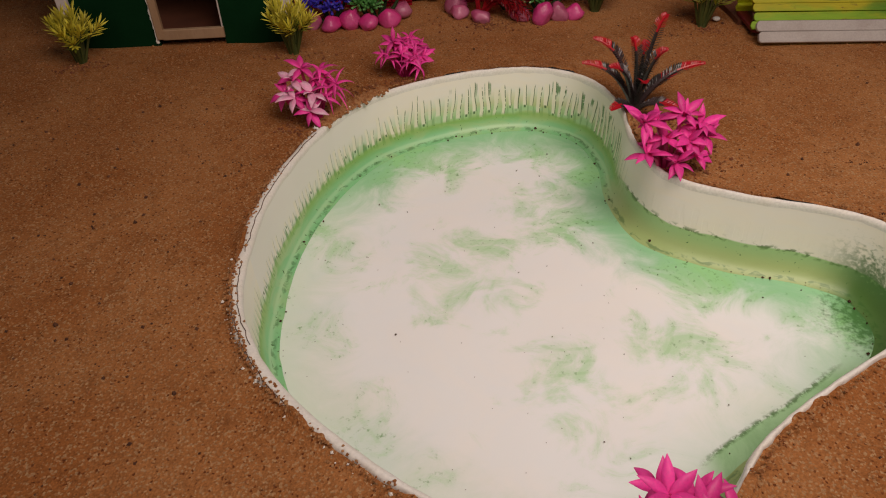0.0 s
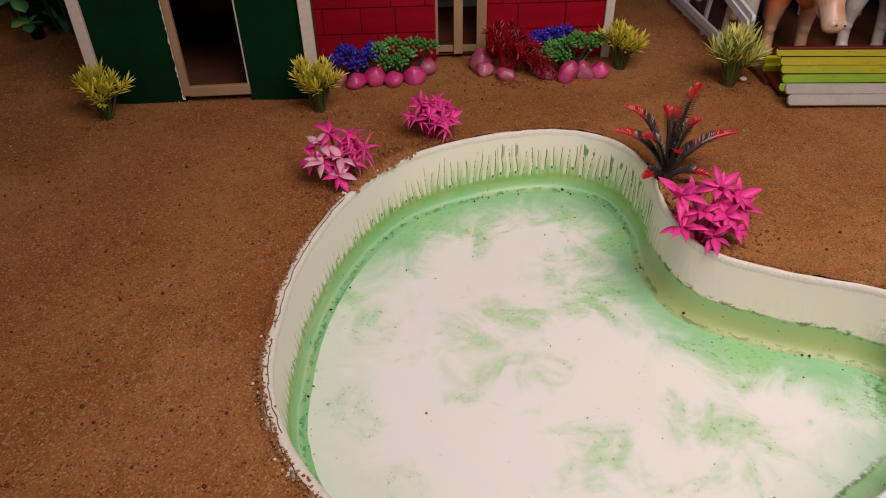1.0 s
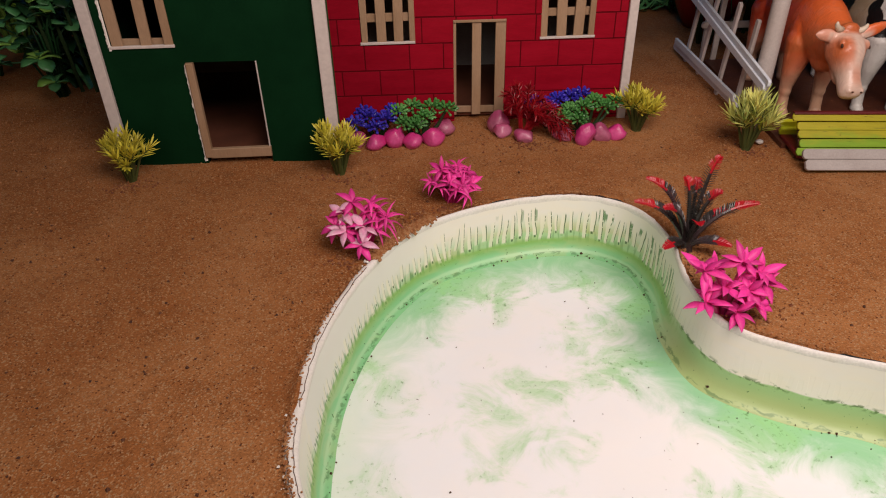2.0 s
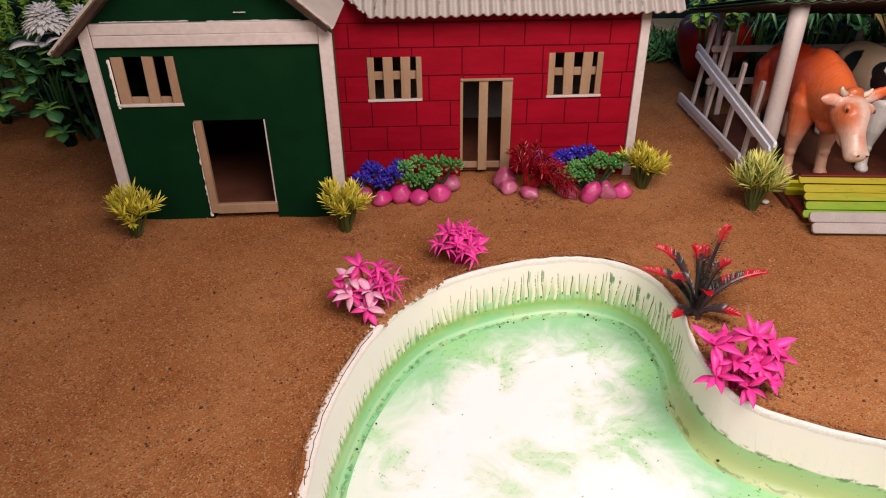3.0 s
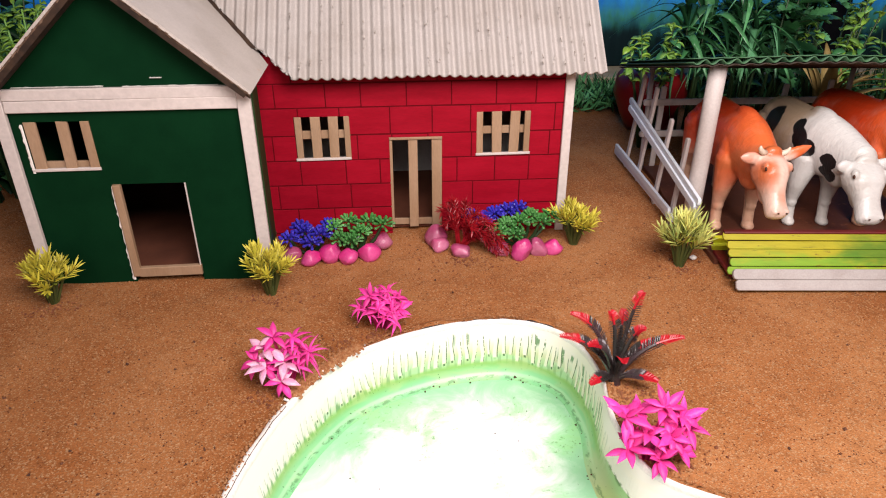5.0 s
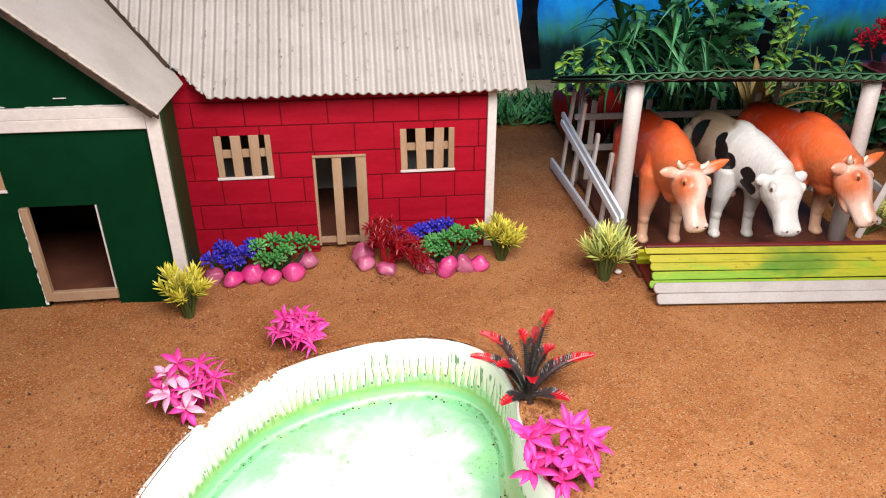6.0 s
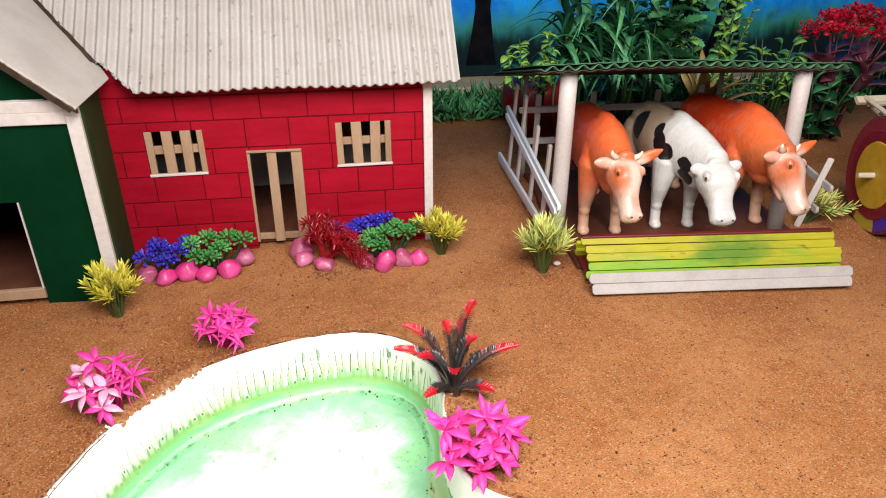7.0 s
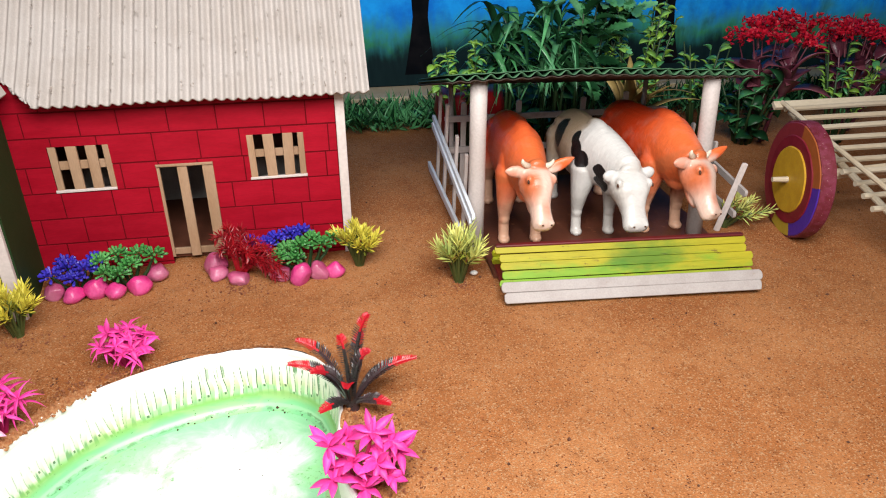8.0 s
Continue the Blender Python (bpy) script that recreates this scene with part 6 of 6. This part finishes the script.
for k, (x, y, r, mat, tall) in enumerate(((-.505, -.265, .052, "mauve", .9), (-.405, -.30, .060, "pebble", .85), (-.305, -.275, .056, "pebble", 1.15), (-.215, -.30, .054, "pebble", .85), (-.11, -.275, .062, "pebble", .95),
                                          (-.045, -.15, .058, "mauve", .9), (.245, -.14, .066, "mauve", 1.2), (.36, -.275, .062, "mauve", .6), (.575, -.255, .060, "mauve", .8), (.672, -.32, .058, "pebble", 1.2),
                                          (.762, -.285, .052, "mauve", 1.1), (.845, -.275, .052, "pebble", 1.05), (.25, -.20, .058, "mauve", .8))):
    pebble(x, y, r, mat, 200 + k, tall)


bm = bmesh.new()
ball(bm, (0, 0, 0), (.020, .015, .011), 2, .002, random.Random(3))
solo("stone", bm, M["plaster"], "small white stone lying on the sand by the bush", "stone", loc=(1.54, -.42, .004), smooth=True)


# ---- plants behind the houses and the shed ----
def strap(length, width, droop, mat, shape=.55, fold=.3, seg=9):
    bm = bmesh.new()
    leaf(bm, length, width, droop, fold, seg, shape, thick=.006)
    return mesh_of("leaf", bm, M[mat], True)


def serrated(length, width, mat, teeth=9):
    """A broad leaf with a toothed edge."""
    bm = bmesh.new()
    mid = [bm.verts.new((0, length * k / teeth, -.25 * length * (k / teeth) ** 2)) for k in range(teeth + 1)]
    for s in (-1, 1):
        last = None
        for k in range(teeth):
            t = (k + .5) / teeth
            w = width / 2 * math.sin(math.pi * (t * .9 + .08)) ** .8
            tip = bm.verts.new((s * w, length * (t + .12), -.25 * length * t * t + .18 * w))
            notch = bm.verts.new((s * w * .62, length * (t + .10) + .01, -.25 * length * t * t + .10 * w))
            f = (mid[k], mid[k + 1], notch, tip) if last is None else None
            bm.faces.new((mid[k], tip, notch, mid[k + 1]) if s > 0 else (mid[k], mid[k + 1], notch, tip))
            if last is not None:
                bm.faces.new((mid[k], last, tip) if s > 0 else (mid[k], tip, last))
            last = notch
    me = mesh_of("leaf", bm, M[mat], True)
    return me


def oval(length, width, mat, power=.85, fold=.25, shape=1.0):
    bm = bmesh.new()
    leaf(bm, length, width, .4, fold, 7, shape, thick=.012, power=power)
    return mesh_of("leaf", bm, M[mat], True)


def leafy(name, loc, label, leaves, n, base_r, top, rng_seed, stem_mat="dark_stem", tilt=(.2, 1.3), stems=5, spread=.25, s=(.8, 1.2), low=.3):
    """A plant of stems with leaves along their upper part."""
    rng = random.Random(rng_seed)
    p = thing(name, loc, 0, label, "plant", "background plants")
    ends = []
    for k in range(stems):
        a = 2.4 * k
        e = Vector((math.cos(a) * spread * rng.uniform(.3, 1), math.sin(a) * spread * rng.uniform(.3, 1), top * rng.uniform(.75, 1.0)))
        b = Vector((math.cos(a) * base_r, math.sin(a) * base_r, -.03))
        bm = bmesh.new()
        tube(bm, [b, b.lerp(e, .5) + Vector((0, 0, .04)), e], [.014, .010, .005], 7)
        part("stem", bm, M[stem_mat], p, "", True)
        ends.append((b, e))
    for k in range(n):
        b, e = ends[k % stems]
        at = b.lerp(e, low + (1 - low) * rng.random())
        piece("leaf", rng.choice(leaves), p, aim(at, rng.uniform(0, 6.283), rng.uniform(*tilt), rng.uniform(-.5, .5), rng.uniform(*s)))
    return p


STRAPS = [strap(.50, .062, 1.4, "leaf"), strap(.46, .055, 1.1, "leaf_dark"), strap(.38, .048, .8, "leaf_dark"), strap(.42, .052, 1.3, "leaf_mid"), strap(.34, .05, 1.0, "leaf")]
BROAD = [serrated(.20, .13, "leaf", 6), serrated(.18, .12, "leaf_mid", 6), serrated(.17, .10, "leaf_mid", 6), serrated(.19, .12, "leaf_dark", 6)]
SMALL = [oval(.075, .046, "leaf_lime", .55), oval(.065, .042, "leaf_bright", .55), oval(.075, .046, "leaf", .55)]
BRIGHT = [oval(.055, .03, "leaf_bright"), oval(.065, .032, "leaf_bright"), oval(.05, .03, "leaf_lime")]
ROUND = [oval(.13, .095, "leaf_dark"), oval(.11, .085, "leaf"), oval(.14, .10, "leaf"), oval(.12, .085, "leaf_dark")]
DARK = [oval(.24, .10, "leaf_dark"), oval(.2, .09, "leaf_dark"), oval(.18, .08, "leaf")]
MAROON = [oval(.30, .14, "leaf_maroon", .65), oval(.24, .12, "leaf_maroon", .65)]
STRAW = [strap(.46, .085, .45, "straw"), strap(.40, .075, .3, "straw")]

leafy("strap_plant", (2.15, 1.45, 0), "arching dark green strap-leaved plastic plant behind the shed", STRAPS, 80, .05, .95, 301, tilt=(.5, 1.35), low=.55, spread=.12)
leafy("broad_leaf_plant", (2.72, 1.5, 0), "tall green plastic plant with toothed leaves behind the shed", BROAD, 230, .06, 1.22, 302, tilt=(-.1, 1.1), stems=10, spread=.40, low=.40)
leafy("strap_plant", (2.50, 1.38, 0), "bushy strap-leaved plastic plant with paler leaf tips behind the shed", STRAPS, 64, .05, .98, 311, tilt=(.6, 1.4), low=.55, spread=.12)
leafy("small_leaf_plant", (3.18, 1.45, 0), "lime green small-leaved plastic plant behind the shed", SMALL, 260, .05, 1.15, 303, tilt=(-.2, 1.0), stems=11, spread=.36, low=.42)
leafy("small_leaf_plant", (1.80, 1.20, 0), "light green sprigs showing over the shed roof", SMALL, 150, .04, .86, 304, tilt=(-.2, 1.0), stems=7, spread=.22, low=.66)
leafy("straw_tuft", (2.98, 1.12, 0), "dry tan leaf tuft behind the shed", STRAW, 16, .03, .35, 305, stem_mat="straw", tilt=(.8, 1.45), stems=4, spread=.06, low=.6)
leafy("dark_shrub", (2.55, 1.75, 0), "dark green shrub behind the shed fence", DARK, 50, .06, .55, 306, tilt=(-.2, 1.0), stems=8, spread=.34, low=.2)
leafy("round_leaf_plant", (4.0, 1.25, 0), "dark green glossy round-leaved plant behind the cart", ROUND, 60, .05, .55, 308, tilt=(-.2, 1.0), stems=9, spread=.32, low=.15)
leafy("small_leaf_plant", (3.75, 1.5, 0), "light green sprigs beside the red shrub", SMALL, 80, .05, .75, 309, tilt=(-.2, 1.0), stems=8, spread=.25, low=.4)
leafy("small_leaf_plant", (4.70, 1.15, 0), "light green sprigs above the cart", SMALL, 80, .05, .72, 310, tilt=(.2, 1.2), stems=8, spread=.30, low=.4)


def red_shrub(loc, seed, s):
    rng = random.Random(seed)
    p = leafy("red_shrub", loc, "maroon-leaved plastic shrub with crimson florets on top", MAROON, 30, .05, .75 * s, seed, stem_mat="leaf_maroon", tilt=(.4, 1.25), stems=7, spread=.30 * s, low=.45)
    for k in range(14):
        a, q = 2.4 * k, .36 * s * math.sqrt((k + .4) / 14)
        c = Vector((math.cos(a) * q, math.sin(a) * q * .8, s * (.92 - .5 * q * q + rng.uniform(-.08, .06))))
        bm = bmesh.new()
        tube(bm, [(c.x * .75, c.y * .75, c.z - .18), c], [.006, .004], 5)
        for f in bm.faces:
            f.material_index = 1
        for n in range(60):
            d = Vector((rng.gauss(0, .045), rng.gauss(0, .04), rng.gauss(0, .024)))
            needle(bm, c + d, (rng.uniform(-1, 1), rng.uniform(-1, 1), rng.uniform(-.2, 1)), .045, .026, rng)
        part("floret", bm, [M["flower_red"], M["leaf_maroon"]], p)


red_shrub((4.15, 1.30, 0), 320, .93)
red_shrub((4.95, 1.40, 0), 321, .86)

# the group beside the barn
SPOON = [oval(.105, .082, "leaf_lime", .6, .10, 1.9), oval(.110, .080, "leaf", .6, .10, 1.9), oval(.100, .078, "leaf", .6, .10, 1.8), oval(.105, .080, "leaf_dark", .6, .10, 1.8)]


def spoon_plant(loc, tips, seed, label):
    """Stems that end in rosettes of spoon-shaped leaves."""
    rng = random.Random(seed)
    p = thing("spoon_leaf_plant", loc, 0, label, "plant", "background plants")
    for x, y, z in tips:
        bm = bmesh.new()
        tube(bm, [(x * .1, y * .1, -.02), (x * .4, y * .4, z * .7 + .05), (x, y, z)], [.008, .007, .005], 7)
        part("stem", bm, M["leaf_dark"], p, "", True)
        for k in range(7):
            piece("leaf", rng.choice(SPOON), p, aim((x, y, z + rng.uniform(-.02, .02)), 1.26 * k + rng.uniform(-.4, .4), rng.uniform(-.1, .8), rng.uniform(-.4, .4), rng.uniform(.8, 1.15)))


spoon_plant((-2.36, .56, 0), ((-.16, -.10, .34), (-.26, -.14, .24), (-.20, .05, .52), (-.02, -.12, .26), (.04, -.14, .12), (.08, -.05, .50), (.12, .05, .40), (.02, .02, .56), (-.34, .10, .40), (.14, -.02, .58), (-.08, .0, .44)), 330, "green spoon-leaved plastic plant beside the barn")
spoon_plant((-2.95, .95, 0), ((-.2, -.10, .34), (.2, -.14, .24), (-.10, .05, .52), (.0, -.12, .36), (.14, .1, .5), (.08, -.05, .60), (-.3, .05, .40)), 331, "green spoon-leaved plastic plant further from the barn")
leafy("dark_shrub", (-2.40, .85, 0), "dark green shrub behind the white flowers", DARK, 150, .06, .60, 336, tilt=(-.2, 1.0), stems=8, spread=.28, low=.1)
leafy("feathery_plant", (-2.38, 1.35, 0), "bright lime feathery plastic plant rising beside the barn roof", BRIGHT, 900, .05, 1.0, 332, stem_mat="leaf_lime", tilt=(-.2, 1.2), stems=22, spread=.40, low=.35)
leafy("feathery_plant", (-3.05, 1.5, 0), "lime feathery plastic plant behind the flowers", BRIGHT, 500, .05, .85, 337, stem_mat="leaf_lime", tilt=(-.2, 1.2), stems=16, spread=.36, low=.35)
leafy("dark_shrub", (-2.75, 2.0, 0), "tall dark green shrub behind the flowers", DARK, 160, .06, 1.0, 333, tilt=(-.2, 1.0), stems=10, spread=.55, low=.2)
leafy("dark_shrub", (-3.6, 1.5, 0), "tall dark green shrub at the table's edge", DARK, 200, .06, 1.0, 334, tilt=(-.2, 1.0), stems=10, spread=.55, low=.2)

PETALS = [oval(.112, .030, "petal", .30, .1), oval(.095, .027, "petal", .30, .1)]
WIDE_PETALS = [oval(.15, .085, "petal", .5, .1), oval(.13, .075, "petal", .5, .1)]


def white_flower(loc, seed, petals, n, s, label):
    rng = random.Random(seed)
    f = thing("white_flower", loc, 0, label, "flower", "white flowers")
    bm = bmesh.new()
    tube(bm, [(.03, .05, -loc[2] - .02), (.01, .02, -loc[2] * .4), (0, 0, 0)], [.012, .011, .009], 6)
    part("stem", bm, M["dark_stem"], f)
    for k in range(n):
        t = k / n
        piece("petal", rng.choice(petals), f, aim((0, 0, .04 * t), 2.4 * k, .08 + 1.25 * t ** 1.3 + rng.uniform(-.12, .12), rng.uniform(-.2, .2), s * (1.1 - .35 * t)))


DOUBLE, SINGLE = "white artificial chrysanthemum with many narrow petals", "white artificial flower with few broad petals"
white_flower((-2.30, .56, .72), 341, PETALS, 190, 1.15, DOUBLE)
white_flower((-2.12, .62, .72), 342, PETALS, 70, .8, DOUBLE)
white_flower((-2.38, .54, .60), 343, WIDE_PETALS, 3, 1.0, SINGLE)
white_flower((-2.20, .54, .63), 345, WIDE_PETALS, 3, .85, SINGLE)

bm = bmesh.new()
tube(bm, [(0, 0, -.02), (0, 0, .10), (0, 0, .26), (0, 0, .38), (0, 0, .42), (0, 0, .40)], [.15, .21, .27, .25, .22, .20], 28)
solo("pot", bm, M["red_pot"], "glossy dark red rounded pot behind the shed fence", "pot", loc=(1.94, 1.62, 0), smooth=True)


def grass_strip(x0, x1, y0, y1, n, seed, h, label, shades=(0, 0, 1)):
    rng = random.Random(seed)
    bm = bmesh.new()
    for k in range(n):
        x, y = rng.uniform(x0, x1), rng.uniform(y0, y1)
        lean = Vector((rng.gauss(0, .6), rng.gauss(-.25, .5), rng.uniform(.35, 1.1)))
        needle(bm, (x, y, ground_height(x, y) - .01 + rng.uniform(0, h * .5)), lean, h * rng.uniform(.6, 1.2), .026, rng, rng.choice(shades))
    solo("grass", bm, [M["leaf"], M["leaf_dark"]], label, "grass", kind="stuff")


grass_strip(.2, 2.1, 1.98, 2.56, 1500, 351, .17, "low strip of green plastic grass along the ledge")
grass_strip(2.1, 6.5, 2.0, 2.56, 2600, 352, .17, "low strip of green plastic grass behind the shed", (0, 1, 1))
grass_strip(-4.5, .2, 2.0, 2.56, 1500, 353, .17, "low strip of green plastic grass behind the houses")


# ---- crumbs on the sand, specks in the pond, cracks in the rim ----
def crumbs(name, mat, label, spots, parent=None):
    bm = bmesh.new()
    for x, y, z, r, rng in spots:
        turn, axes = rng.uniform(0, 6.28), ((1, 0, 0), (0, 1, 0), (-1, 0, 0), (0, -1, 0), (0, 0, 1), (0, 0, -1))
        spin = Matrix.Rotation(turn, 3, "Z") @ Matrix.Rotation(rng.uniform(-.5, .5), 3, "X")
        v = [bm.verts.new(Vector((x, y, z)) + spin @ Vector(c) * r * rng.uniform(.55, 1.15)) for c in axes]
        for k in range(4):
            bm.faces.new((v[k], v[(k + 1) % 4], v[4]))
            bm.faces.new((v[(k + 1) % 4], v[k], v[5]))
    if parent:
        return tagged(part(name, bm, M[mat], parent, label), kind="stuff")
    return solo(name, bm, M[mat], label, "crumbs", kind="stuff")


def outside_pond(x, y):
    d = math.hypot(x - MID.x, y - MID.y)
    k = min(range(0, N_EDGE, 4), key=lambda i: -((Vector((x, y)) - MID).normalized().dot((EDGE[i] - MID).normalized())))
    return d > (EDGE[k] - MID).length + .05


def scatter(n, seed, x0, x1, y0, y1, r0, r1, power=3.0):
    rng, out = random.Random(seed), []
    while len(out) < n:
        x, y = rng.uniform(x0, x1), rng.uniform(y0, y1)
        if outside_pond(x, y):
            r = r0 + (r1 - r0) * rng.random() ** power
            out.append((x, y, ground_height(x, y) + r * .3, r, rng))
    return out


def clumps(n, seed):
    """Small heaps of crumbs."""
    rng, out = random.Random(seed), []
    for x, y, _, _, _ in scatter(n, seed + 1, -2.2, 3.4, -3.2, -.4, .01, .02):
        for _ in range(rng.randint(4, 10)):
            r = rng.uniform(.002, .006)
            px, py = x + rng.gauss(0, .020), y + rng.gauss(0, .012)
            out.append((px, py, ground_height(px, py) + r * .4, r, rng))
    return out


crumbs("soil_crumbs", "debris", "dark soil crumbs scattered on the sand", scatter(1300, 71, -3.2, 4.2, -3.4, 1.0, .002, .010, 4) + scatter(260, 74, -2.2, -.6, -3.2, -1.0, .003, .009, 2.5) + clumps(26, 79))
crumbs("sand_grains", "crumb", "coarse pale sand grains lying on the surface", scatter(11000, 72, -2.6, 3.6, -3.4, .4, .0025, .0075))
mulch, rng = [], random.Random(78)
for cx, cy, spread, n in ((-.42, -1.36, .07, 110), (-.02, -.99, .05, 90), (.97, -1.74, .08, 120), (.92, -1.44, .07, 110), (-.20, -1.07, .06, 90), (.42, -.34, .07, 90), (-1.56, -.66, .07, 60), (-.55, -.66, .07, 60), (1.47, -.52, .06, 60), (.30, -.30, .16, 60)):
    for _ in range(n):
        x, y = rng.gauss(cx, spread), rng.gauss(cy, spread * .6)
        if outside_pond(x, y):
            mulch.append((x, y, ground_height(x, y) + .004, rng.uniform(.003, .009), rng))
crumbs("plant_litter", "litter", "reddish brown crumbs fallen round the plants", mulch)
pond_ob = bpy.data.objects["pond"]
rng = random.Random(73)
specks = []
for _ in range(110):
    i = rng.randrange(N_EDGE)
    q = MID + (EDGE[i] - MID) * (.93 * rng.random() ** .55)
    specks.append((q.x, q.y, -.259, .0015 + .0032 * rng.random() ** 3, rng))
for _ in range(110):
    i = rng.randrange(N_EDGE)
    q = EDGE[i] - OUT[i] * rng.uniform(.05, .075)
    specks.append((q.x, q.y, -.257, .002 + .006 * rng.random() ** 3, rng))
specks.append((.548, -.99, -.254, .009, rng))
specks.append((.835, -1.86, -.248, .009, rng))
specks.append((.862, -1.875, -.248, .008, rng))
specks.append((-.437, -1.758, -.254, .008, rng))
crumbs("specks", "debris", "dark specks on the pond bottom", specks, pond_ob)
spill = []
for i in range(N_EDGE):
    amount = 3 + int(26 * max(0, noise.noise((i * .05, 4.0, 0))) ** 1.0)
    if i > 282 or i < 27:
        amount += 6 + int(30 * max(0, noise.noise((i * .16, 9.0, 0))))
    if 27 < i < 42:
        amount += 110
    for _ in range(amount):
        off = rng.gauss(.034, .009) if amount < 50 else rng.gauss(.030, .016)
        q = EDGE[i].lerp(EDGE[(i + 1) % N_EDGE], rng.random()) + OUT[i] * off
        spill.append((q.x, q.y, (.020 if off < .038 else .005) + .003 * rng.random(), rng.uniform(.003, .007) if amount < 50 else rng.uniform(.004, .012), rng))
chips = []
for _ in range(70):
    i = rng.randrange(270, N_EDGE)
    q = EDGE[i] + OUT[i] * rng.gauss(.040, .006)
    chips.append((q.x, q.y, .010, .002 + .006 * rng.random() ** 3, rng))
for _ in range(40):
    i = rng.randrange(26, 44)
    off = rng.gauss(.026, .014)
    q = EDGE[i] + OUT[i] * off
    chips.append((q.x, q.y, .022 if off < .038 else .006, .003 + .008 * rng.random() ** 2, rng))
crumbs("plaster_rubble", "plaster", "white plaster rubble broken off the rim", chips, pond_ob)
crumbs("spilled_sand", "crumb", "brown sand spilled over the rim", spill, pond_ob)
for a, b, off in ((0, 26, .008), (298, 318, .010), (285, 312, .028), (60, 78, .006)):
    bm = bmesh.new()
    pts = []
    for i in range(a, b + 1):
        q = EDGE[i % N_EDGE] + OUT[i % N_EDGE] * (off + .007 * noise.noise((i * .5, a, 0)) + .003 * noise.noise((i * 1.7, a, 3)))
        pts.append((q.x, q.y, .0215 + .001 * noise.noise((i, 1, 1))))
    tube(bm, pts, .0014, 4)
    part("crack", bm, M["debris"], pond_ob, "thin dark crack in the rim")


# ---- torn paper flakes on the corrugated roof ----
def roof_flakes():
    rng = random.Random(77)
    bm = bmesh.new()
    for _ in range(260):
        t, k = rng.uniform(.02, .95), rng.randrange(-20, 21)
        x = .0505 * (k + .25) + rng.gauss(0, .004)
        if not -.45 < x < 1.06:
            continue
        y, z = EAVE_Y + (RIDGE_Y - EAVE_Y) * t, EAVE_Z + (RIDGE_Z - EAVE_Z) * t
        c = Vector((x, y - .0115, z + .0115))
        n = rng.uniform(.006, .022)
        for j in range(rng.randint(1, 3)):
            o = c + Vector((0, .7, .7)) * j * n * .6
            q = [o + Vector((rng.uniform(-.005, .005), rng.uniform(-1, 1) * n * .6, rng.uniform(-1, 1) * n * .6)) + Vector((0, -.004, .004)) * rng.random() for _ in range(3)]
            v = [bm.verts.new(p) for p in q] + [bm.verts.new(o + Vector((0, .004, -.004)))]
            for a, b, d in ((0, 1, 2), (0, 2, 3), (0, 3, 1), (1, 3, 2)):
                bm.faces.new((v[a], v[b], v[d]))
    tagged(part("torn_paper", bm, M["card_flat"], red_house, "torn paper flakes on the ridges"), kind="stuff")


roof_flakes()


# ---- the scored bricks of the red wall ----
bricks(red_wall, RED_HOLES)
